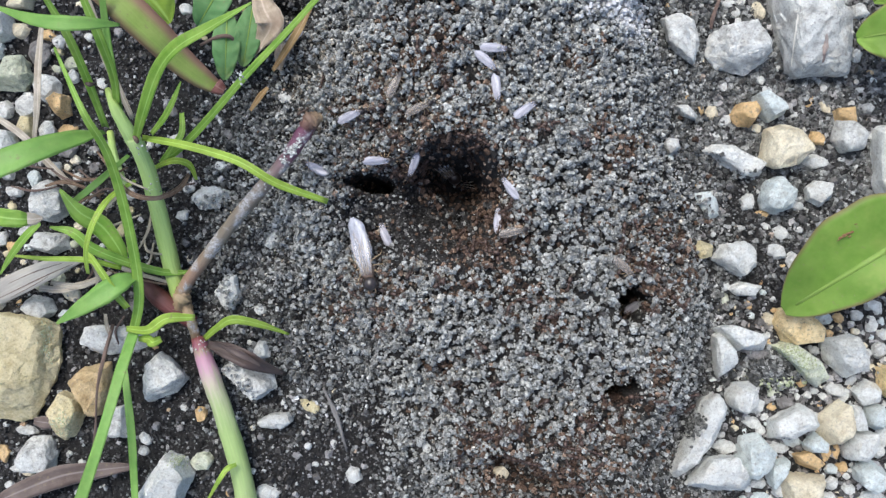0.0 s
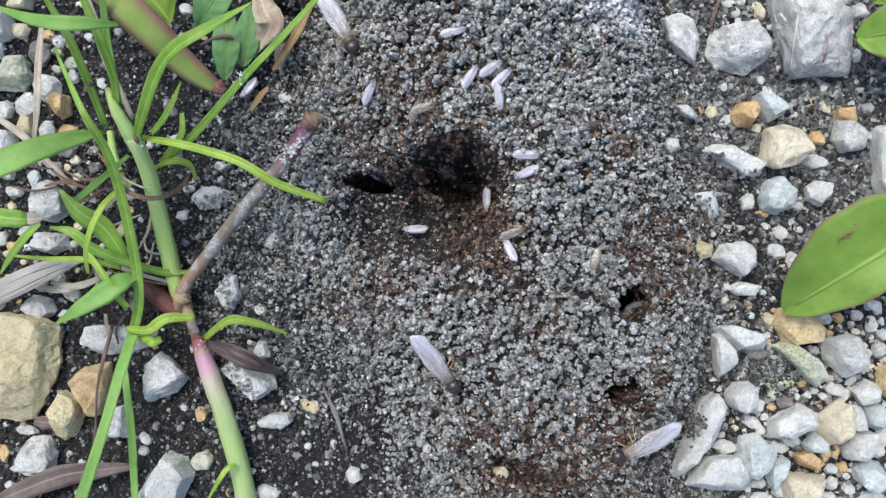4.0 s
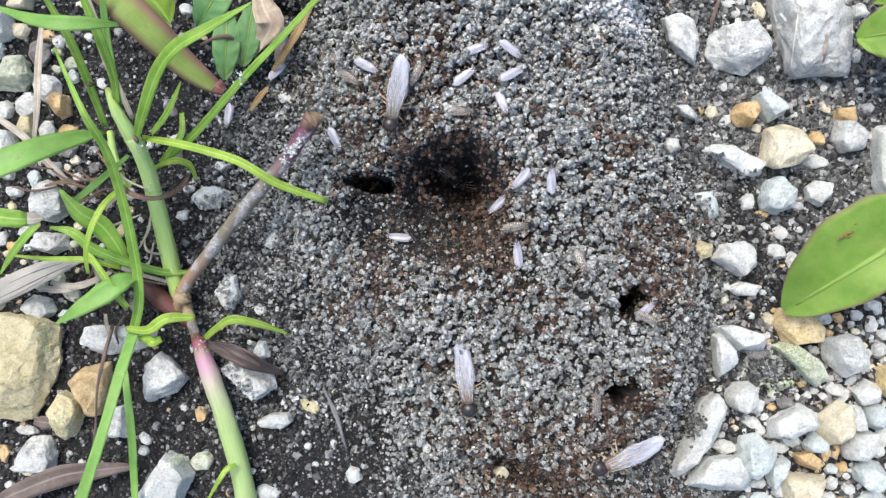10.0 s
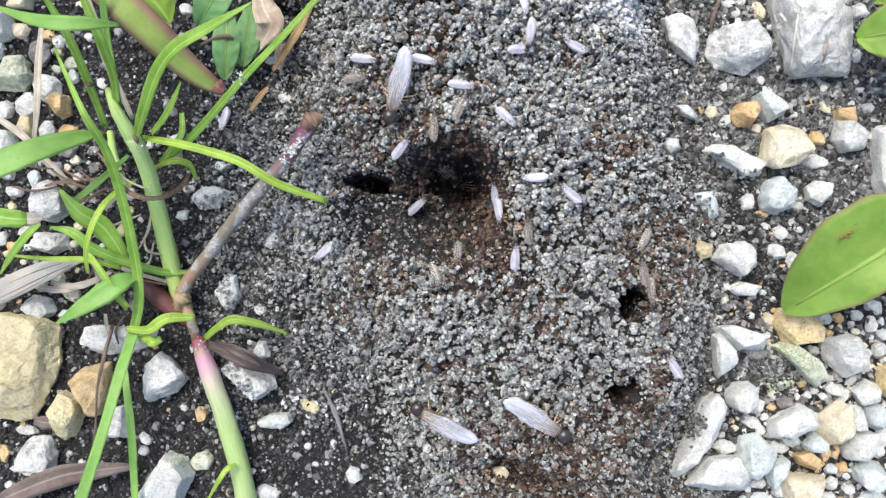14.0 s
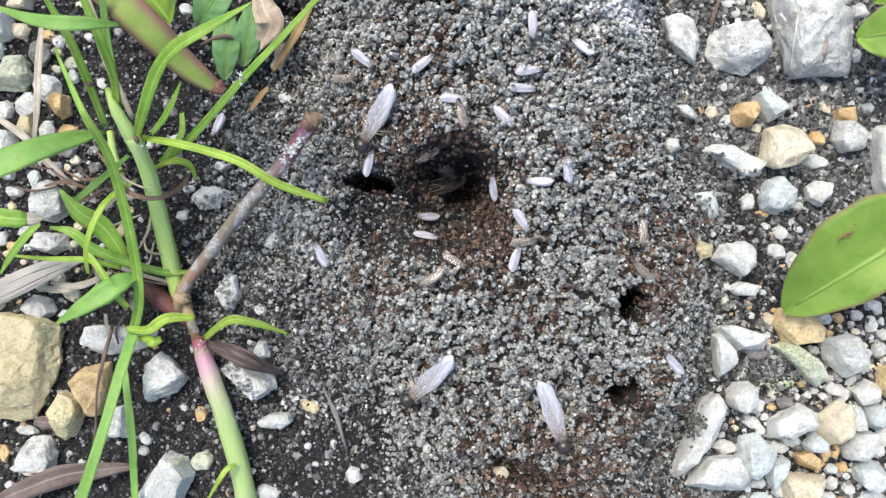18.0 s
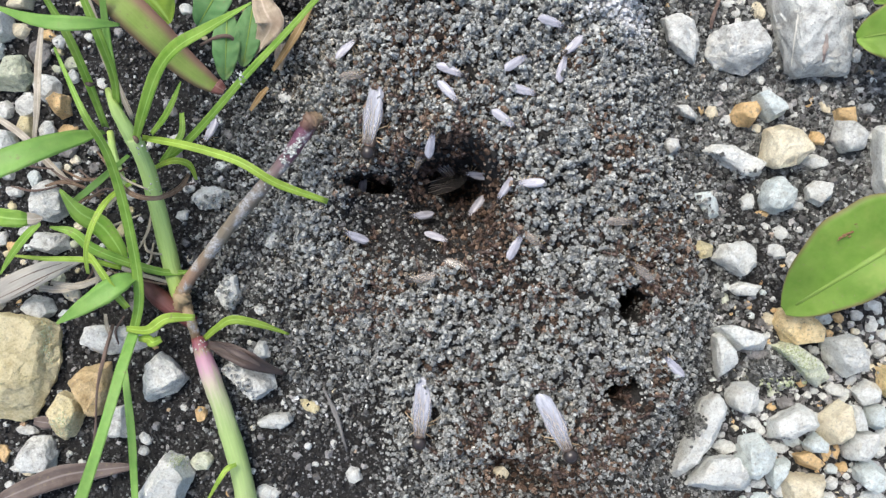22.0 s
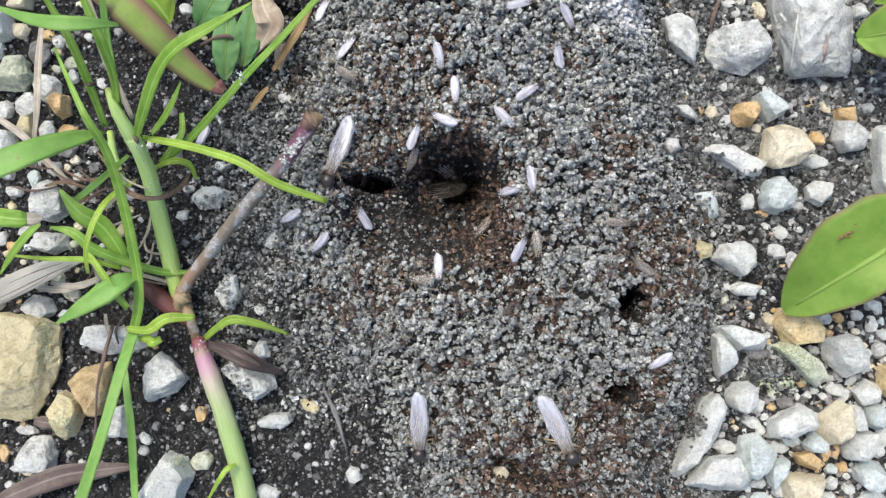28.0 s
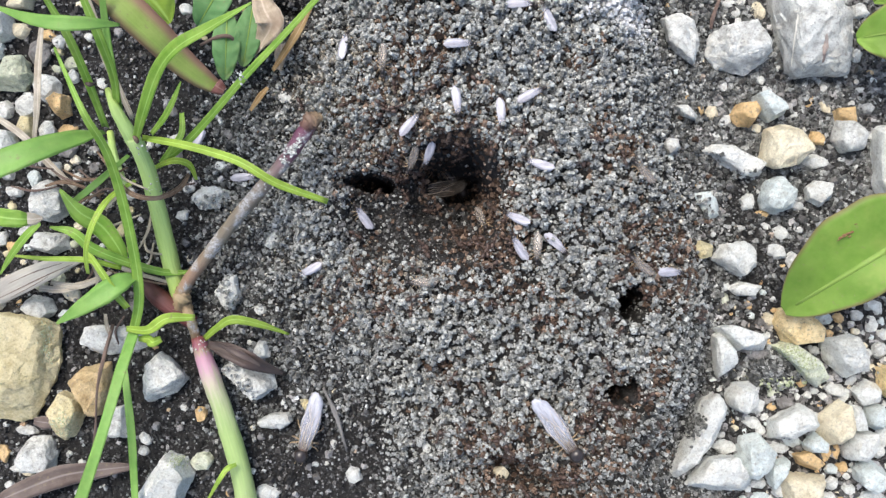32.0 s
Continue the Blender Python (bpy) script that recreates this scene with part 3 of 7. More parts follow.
def grains(name, xy, size, mat, label, seed, sink=0.25, pile=0.0, heap=0.0, form=None, top=None):
    """Loose grains as one mesh: places in the plan, diameters in plan units; top: what they lie on, else the ground (m)."""
    rs = np.random.RandomState(seed)
    v, f = (form or crystal)()
    n = len(xy)
    ax = rs.uniform(0.7, 1.2, (n, 1, 3))
    body = v[None] * ax * (1 + rs.uniform(-0.45, 0.25, (n, len(v), 3)))
    q = rs.normal(size=(n, 4))
    q /= np.linalg.norm(q, axis=1, keepdims=True)
    w, x, y, z = q.T
    rot = np.stack([1 - 2 * (y * y + z * z), 2 * (x * y - z * w), 2 * (x * z + y * w),
                    2 * (x * y + z * w), 1 - 2 * (x * x + z * z), 2 * (y * z - x * w),
                    2 * (x * z - y * w), 2 * (y * z + x * w), 1 - 2 * (x * x + y * y)], 1).reshape(n, 3, 3)
    body = np.einsum("nij,nkj->nki", rot, body) * (size * U * 0.5)[:, None, None]
    zz = (relief(xy[:, 0], xy[:, 1]) * 0.001 if top is None else top) + size * U * 0.5 * (1 - 2 * sink) + (rs.uniform(0, 1, n) * pile + heap * np.clip(0.62 * lumps(xy[:, 0], xy[:, 1], 62, 15) + 0.6 * lumps(xy[:, 0], xy[:, 1], 67, 8), -0.6, 1.2)) * 0.001
    body += np.stack([(xy[:, 0] - 784) * U, (441 - xy[:, 1]) * U, zz], 1)[:, None, :]
    idx = (f[None] + (np.arange(n) * len(v))[:, None, None]).reshape(-1, 3)
    me = bpy.data.meshes.new(name)
    me.vertices.add(n * len(v))
    me.vertices.foreach_set("co", body.reshape(-1))
    me.loops.add(idx.size)
    me.loops.foreach_set("vertex_index", idx.reshape(-1))
    me.polygons.add(len(idx))
    me.polygons.foreach_set("loop_start", np.arange(0, idx.size, 3))
    me.update(calc_edges=True)
    ob = link(name, me, mat, smooth=False)
    return tagged(ob, label, "sand", kind="stuff")


def scatter(n, seed, chance):
    """n random places of the plan, thinned by chance(x, y)."""
    rs = np.random.RandomState(seed)
    xy = np.stack([rs.uniform(-40, 1610, n), rs.uniform(-40, 925, n)], 1)
    return xy[rs.uniform(0, 1, n) < chance(xy[:, 0], xy[:, 1])]


def cluster(n, seed, cx, cy, rx, ry):
    """n random places round a point of the plan."""
    rs = np.random.RandomState(seed)
    return np.stack([rs.normal(cx, rx, n), rs.normal(cy, ry, n)], 1)


def rusty(x, y):
    """Where the ants have brought up brown soil: round the holes."""
    s = 0
    for cx, cy, r in ((690, 500, 60), (860, 440, 55), (885, 360, 40), (830, 470, 50), (700, 270, 70), (760, 70, 60), (1140, 500, 45), (1150, 430, 35),
                      (850, 760, 60), (980, 800, 80), (1060, 740, 50), (820, 270, 80), (600, 540, 40), (1050, 240, 35), (660, 180, 40), (1010, 130, 35), (1080, 300, 40), (700, 120, 35), (960, 560, 45), (1130, 640, 35), (780, 640, 30), (850, 840, 40), (640, 290, 40), (1165, 400, 40), (1175, 475, 40), (1120, 460, 45), (770, 135, 45), (890, 425, 40), (1010, 400, 30), (905, 520, 30)):
        s = s + np.exp(-((x - cx) ** 2 + (y - cy) ** 2) / (r * r))
    return np.clip(s * (0.55 + 0.45 * lumps(x, y, 31, 40)), 0, 1)


def bare(x, y):
    """The trodden pit and the holes, where little sand lies."""
    return np.clip(bowl(x, y, 695, 382, 140, 72, 3.5, -4) * 0.97 + bowl(x, y, 800, 356, 90, 104, 8.0, -6) + bowl(x, y, 658, 328, 44, 18, 6.0, 6) + bowl(x, y, 806, 314, 80, 68, 6.0, -8) + 0.6 * bowl(x, y, 780, 452, 70, 40) + bowl(x, y, 1090, 531, 28, 33, 6.0) + bowl(x, y, 1093, 687, 34, 22, 4.0, 20) + bowl(x, y, 922, 826, 66, 28, 4.0, 15) + 0.15 * bowl(x, y, 1130, 835, 95, 62, 3.0) + 0.6 * bowl(x, y, 945, 855, 95, 45, 3.0), 0, 1)


def foot(x, y):
    """The mound's eastern foot, where the sand is darker."""
    return step((x - np.interp(y, EDGE_Y, EDGE_E) + 172) / 100)


def deep(x, y):
    """The mouths of the holes."""
    return np.clip(bowl(x, y, 658, 328, 42, 16, 6.0, 6) + bowl(x, y, 816, 322, 62, 50, 6.0, -8) + bowl(x, y, 1090, 531, 26, 31, 6.0) + bowl(x, y, 1092, 686, 28, 18, 6.0, 20), 0, 1)


def make_grains():
    rs = np.random.RandomState(8)
    sandy = lambda x, y: np.clip(mound_share(x, y) * 2.3 + 0.03, 0, 1) ** 1.2 * (1 - 0.75 * rusty(x, y)) * (1 - 0.97 * bare(x, y)) * np.clip(0.8 + 0.5 * lumps(x, y, 61, 30), 0.35, 1) * np.clip(0.65 - 0.13 * step((y - 480) / 200) + 0.3 * bowl(x, y, 1030, 120, 190, 200) + 0.75 * lumps(x, y, 62, 15) + 0.45 * lumps(x, y, 67, 8) + 0.3 * lumps(x, y, 68, 70), 0.1, 1) * (1 - 0.15 * bowl(x, y, 1140, 790, 110, 130, 3.0)) * (1 - 0.4 * bowl(x, y, 745, 460, 140, 55)) * (1 - 0.45 * step((y - 770) / 90)) * (1 - 0.75 * foot(x, y)) * (1 - 0.4 * bowl(x, y, 615, 262, 140, 95)) * (1 - 0.35 * bowl(x, y, 1075, 800, 120, 110))
    a = scatter(420000, 41, sandy)
    grains("sand_grains", a, rs.gamma(8, 0.66, len(a)).clip(2.8, 9.5), SAND, "loose grey and white sand grains on the mound", 1, 0.3, 0.6, 2.1)
    a = scatter(300000, 48, sandy)
    grains("fine_sand_on_mound", a, rs.gamma(7, 0.62, len(a)).clip(2.4, 7.5), SAND, "fine grey sand between the coarser grains", 9, 0.3, 0.7, 2.0, splinter)
    a = scatter(4200, 58, sandy)
    grains("coarse_sand_grains", a, rs.gamma(14, 0.75, len(a)).clip(7, 19), PALESAND, "coarse pale sand grains on the mound", 19, 0.3, 0.5, 1.4, nugget)
    # Dark sand over the southern slope (y over 780) puts its shade into colour.
    k = scatter(190000, 46, lambda x, y: (1 - bare(x, y) * step((780 - y) / 40)) * np.clip(0.7 + 0.8 * lumps(x, y, 65, 40), 0.15, 1) * np.clip(step((x - 330) / 90) * step((735 - x) / 150) * step((y - 80) / 140) * step((830 - y) / 240) + 0.9 * bowl(x, y, 1120, 810, 110, 80, 3.0) + 0.5 * bowl(x, y, 615, 262, 140, 95) + 0.8 * step((y - 780) / 80) * step((x - 640) / 60) * step((1220 - x) / 60) + 0.95 * foot(x, y) * step((1330 - x) / 80) * step((y + 60) / 160), 0, 1) * (1 - 0.75 * np.clip(mound_share(x, y) * 1.3 - 0.3, 0, 1) * step((830 - y) / 60) * (1 - foot(x, y))))
    grains("dark_sand_grains", k, rs.gamma(9, 0.62, len(k)).clip(2.6, 11), DARKSAND, "dark grey sand at the mound's foot, painted shade in the south", 7, 0.3, 0.5, 0.5)
    q = scatter(150000, 66, lambda x, y: 0.52 * np.clip(1 - 1.3 * mound_share(x, y) + 1.2 * bare(x, y) * (1 - deep(x, y)), 0, 1))
    grains("fine_soil", q, rs.gamma(7, 0.6, len(q)).clip(2.2, 8), FINESOIL, "fine dark soil between stones and in the pit", 17, 0.35, 0.25, 0.0, splinter)
    d = scatter(60000, 44, lambda x, y: np.clip(1.1 * bowl(x, y, 640, 150, 110, 85) + 0.7 * bowl(x, y, 760, 220, 110, 60) + 0.4 * bowl(x, y, 1140, 430, 80, 100) + 0.25 * bowl(x, y, 960, 740, 140, 70) + 0.6 * bowl(x, y, 650, 255, 120, 60) + 0.7 * bowl(x, y, 545, 110, 60, 55) + 0.45 * bowl(x, y, 600, 430, 110, 80) + 0.4 * bowl(x, y, 720, 480, 120, 50), 0, 1) * 0.9 * (1 - bare(x, y)))
    grains("tan_sand_grains", d, rs.gamma(6, 1.0, len(d)).clip(2.8, 14), TANSAND, "loose tan sand grains on the mound's crest", 4, 0.3, 0.7, 0.9, nugget)
    p = scatter(150000, 49, lambda x, y: 0.95 * np.clip(bowl(x, y, 1040, 100, 170, 190) + 0.4 * bowl(x, y, 880, 210, 90, 80) + 0.8 * bowl(x, y, 850, 90, 210, 100) + 0.45 * bowl(x, y, 600, 190, 110, 90), 0, 1) * mound_share(x, y) * (1 - bare(x, y)) * np.clip(0.75 + 1.0 * lumps(x, y, 62, 15), 0, 1))
    grains("pale_sand_grains", p, rs.gamma(7, 0.75, len(p)).clip(3, 11), PALESAND, "pale sand grains on the mound's crest", 11, 0.3, 0.7, 1.7, nugget)
    f = scatter(130000, 69, lambda x, y: 0.8 * np.clip(bowl(x, y, 685, 388, 100, 48, 3.0, -4) + 0.5 * bowl(x, y, 762, 412, 74, 40, 3.0) + 0.85 * bowl(x, y, 806, 424, 62, 34, 3.0), 0, 1) * np.clip(0.7 + 0.7 * lumps(x, y, 70, 30), 0.1, 1))
    grains("pit_dust", f, rs.gamma(6, 0.6, len(f)).clip(2.0, 8), PITDUST, "trodden bluish grey dust on the pit's floor", 21, 0.35, 0.2, 0.0, splinter)
    b = scatter(20000, 42, lambda x, y: (1 - 0.62 * np.clip(mound_share(x, y) * 1.6, 0, 1)) + 0.8 * bare(x, y) * (1 - deep(x, y)))
    grains("soil_crumbs", b, rs.gamma(3.4, 1.6, len(b)).clip(2.5, 16), CRUMB, "dark soil crumbs and pale grit between the stones", 2, 0.35, 0.25)
    e = scatter(210000, 45, lambda x, y: np.clip((x - 1165) / 60, 0, 1) * np.clip(np.clip((340 - y) / 120, 0, 1) + np.clip((x - 1320) / 40, 0, 1) * np.clip((520 - y) / 100, 0, 1), 0, 1) * (0.5 + 0.5 * lumps(x, y, 64, 50)))
    grains("silt_grains", e, rs.gamma(5, 1.3, len(e)).clip(2.5, 13), SILT, "grey dusty silt and grit between the stones", 6, 0.4, 0.15)
    w = np.concatenate([cluster(950, 47, 1070, 40, 26, 14), cluster(260, 48, 1105, 74, 22, 11), cluster(20, 49, 555, 715, 24, 14)])
    grains("white_dust", w, rs.gamma(5, 1.0, len(w)).clip(2.2, 9), DUST, "patch of white dust on the sand", 8, 0.2, 1.6, 1.6)
    c = scatter(95000, 43, lambda x, y: np.clip(0.8 * rusty(x, y) + 0.3 * bowl(x, y, 862, 370, 40, 75, 3.0) + 0.4 * bowl(x, y, 940, 850, 110, 45, 3.0) + 0.12 * bowl(x, y, 1130, 835, 90, 60, 3.0) + (0.2 * bowl(x, y, 750, 195, 140, 80) + 0.2 * bowl(x, y, 1150, 430, 85, 110) + 0.16 * bowl(x, y, 970, 750, 150, 70)) * np.clip(0.6 + 1.2 * lumps(x, y, 75, 34), 0, 1.6), 0, 0.8))
    grains("brown_soil_grains", c, rs.gamma(8, 0.85, len(c)).clip(3, 12), RUST, "brown soil crumbs thrown up round the holes", 3, 0.3, 0.8, 1.5)


make_grains()


# ---- stones of the gravel, east of the mound ----
W_, B_, G_ = "angular chip of white limestone", "angular bluish white stone chip", "small rough grey limestone piece"
C_, S_, O_, D_ = "small angular cream coloured stone", "small weathered yellow sandstone", "small angular ochre brown stone", "dark grey stone"
BIG = stone(GREY, 13, (1358, -25), (1378, 55), (1392, 130), (1415, 142), (1500, 132), (1497, 70), (1512, 45), (1470, 0), (1440, -30), label="large rough pale grey limestone with a white vein")
stone(GREY, 8, (1250, 95), (1258, 58), (1318, 46), (1345, 75), (1357, 108), (1318, 134), (1268, 122), label="rough grey limestone with a bright top")
stone(GREY, 5, (1170, 35), (1205, 24), (1230, 36), (1236, 78), (1230, 118), (1196, 95), (1182, 78), label=W_)
stone(CREAM, 10, (1345, 285), (1350, 228), (1382, 218), (1415, 228), (1432, 262), (1410, 290), (1365, 301), label="rounded cream stone with an ochre side")
stone(BLUE, 7, (1330, 172), (1345, 165), (1382, 186), (1388, 203), (1358, 218), (1344, 205), label=B_)
stone(OCHRE, 6, (1290, 205), (1300, 186), (1328, 183), (1340, 200), (1328, 225), (1305, 226), label=O_)
stone(GREY, 7, (1472, 250), (1480, 212), (1505, 212), (1531, 235), (1525, 265), (1490, 272), label="smooth grey pebble beside an ochre stone")
stone(OCHRE, 4, (1476, 196), (1510, 193), (1514, 225), (1480, 215), label=O_)
stone(WHITE, 8, (1545, 230), (1585, 215), (1600, 345), (1555, 350), (1544, 320), label=W_)
SUNK = stone(WHITE, 5, (1242, 268), (1258, 254), (1295, 258), (1325, 275), (1352, 290), (1345, 312), (1310, 312), (1280, 290), label="pale stone half sunk in dark soil")
stone(BLUE, 8, (1342, 350), (1352, 322), (1374, 312), (1402, 338), (1402, 368), (1370, 380), (1348, 372), label=B_)
stone(WHITE, 7, (1258, 460), (1275, 432), (1318, 428), (1335, 442), (1337, 470), (1308, 490), (1290, 470), label=W_)
stone(WHITE, 4, (1422, 335), (1440, 320), (1475, 325), (1472, 350), (1448, 366), (1425, 355), label=W_)
CRESCENT = stone(BLUE, 3.0, (1225, 345), (1255, 338), (1270, 352), (1272, 382), (1252, 390), (1240, 370), label="bluish stone half sunk in dark soil")
stone(GOLD, 8, (1364, 570), (1375, 546), (1420, 545), (1446, 570), (1442, 598), (1385, 604), label="rounded yellow sandstone under a leaf")
stone(WHITE, 7, (1258, 590), (1275, 585), (1300, 615), (1302, 640), (1268, 672), (1260, 640), label=W_)
stone(WHITE, 6, (1255, 580), (1290, 574), (1360, 598), (1345, 618), (1305, 622), (1275, 600), label="flat greyish white limestone piece")
LICHEN = stone(MOSSY, 8, (1362, 610), (1400, 602), (1450, 640), (1465, 670), (1440, 685), (1402, 650), label="stone overgrown with yellow-green moss")
stone(DARKST, 2.5, (1302, 620), (1345, 616), (1364, 630), (1345, 646), (1312, 638), label="dark grey flake of stone")
stone(WHITE, 9, (1450, 600), (1500, 590), (1517, 620), (1515, 655), (1490, 668), (1462, 640), label=W_)
stone(WHITE, 8, (1395, 730), (1415, 715), (1438, 726), (1443, 750), (1400, 778), (1362, 775), (1360, 745), label="rounded white limestone pebble")
stone(WHITE, 7, (1283, 700), (1296, 677), (1326, 675), (1328, 705), (1306, 728), (1286, 716), label=W_)
stone(CREAM, 8, (1448, 735), (1488, 708), (1498, 760), (1485, 785), (1460, 788), (1446, 765), label=C_)
SPLINTER = stone(WHITE, 8, (1180, 838), (1205, 798), (1235, 775), (1240, 705), (1262, 695), (1279, 715), (1262, 770), (1215, 830), (1195, 845), label="long white limestone splinter beside the mound")
stone(WHITE, 9, (1208, 858), (1250, 808), (1300, 806), (1325, 850), (1310, 868), (1260, 868), label="large chip of white limestone")
stone(BLUE, 8, (1300, 815), (1310, 775), (1338, 765), (1362, 790), (1350, 820), (1325, 845), (1305, 835), label=B_)
stone(WHITE, 8, (1490, 800), (1500, 765), (1540, 762), (1538, 790), (1520, 815), (1495, 812), label=W_)
stone(BLUE, 8, (1512, 830), (1535, 812), (1568, 830), (1555, 855), (1540, 868), (1515, 850), label=B_)
stone(CREAM, 7, (1376, 842), (1400, 836), (1455, 840), (1450, 880), (1390, 890), label="large cream stone with rough top")
stone(BLUE, 6, (1358, 815), (1390, 808), (1388, 830), (1360, 860), (1356, 840), label=B_)
stone(WHITE, 6, (1505, 690), (1530, 670), (1558, 682), (1552, 705), (1520, 712), label="small rounded white limestone")
stone(WHITE, 6, (1495, 735), (1505, 715), (1525, 720), (1528, 755), (1505, 760), label=W_)
stone(BLUE, 6, (1530, 720), (1552, 712), (1562, 735), (1550, 762), (1528, 750), label=B_)
stone(BLUE, 6, (1420, 785), (1440, 762), (1458, 780), (1455, 800), (1425, 798), label="grey stone with a dark spot")
stone(GOLD, 7, (1552, 650), (1590, 640), (1600, 700), (1570, 705), (1556, 690), label=C_)
stone(OCHRE, 6, (1402, 805), (1428, 796), (1455, 820), (1440, 832), (1412, 822), label=O_)
stone(SANDY, 4, (1222, 440), (1232, 424), (1258, 432), (1256, 452), (1232, 458), label=S_)
stone(WHITE, 4, (1285, 510), (1310, 497), (1342, 505), (1335, 525), (1300, 522), label=W_)
stone(WHITE, 4, (1192, 188), (1215, 184), (1236, 205), (1230, 214), (1205, 207), label=W_)
stone(GREY, 4, (1168, 262), (1178, 247), (1198, 250), (1202, 266), (1182, 278), label=G_)
stone(WHITE, 4, (1262, 625), (1272, 600), (1285, 640), (1270, 660), label=W_)
stone(DARKST, 2, (1372, 704), (1400, 705), (1408, 713), (1376, 718), label="dark brown flake of bark")
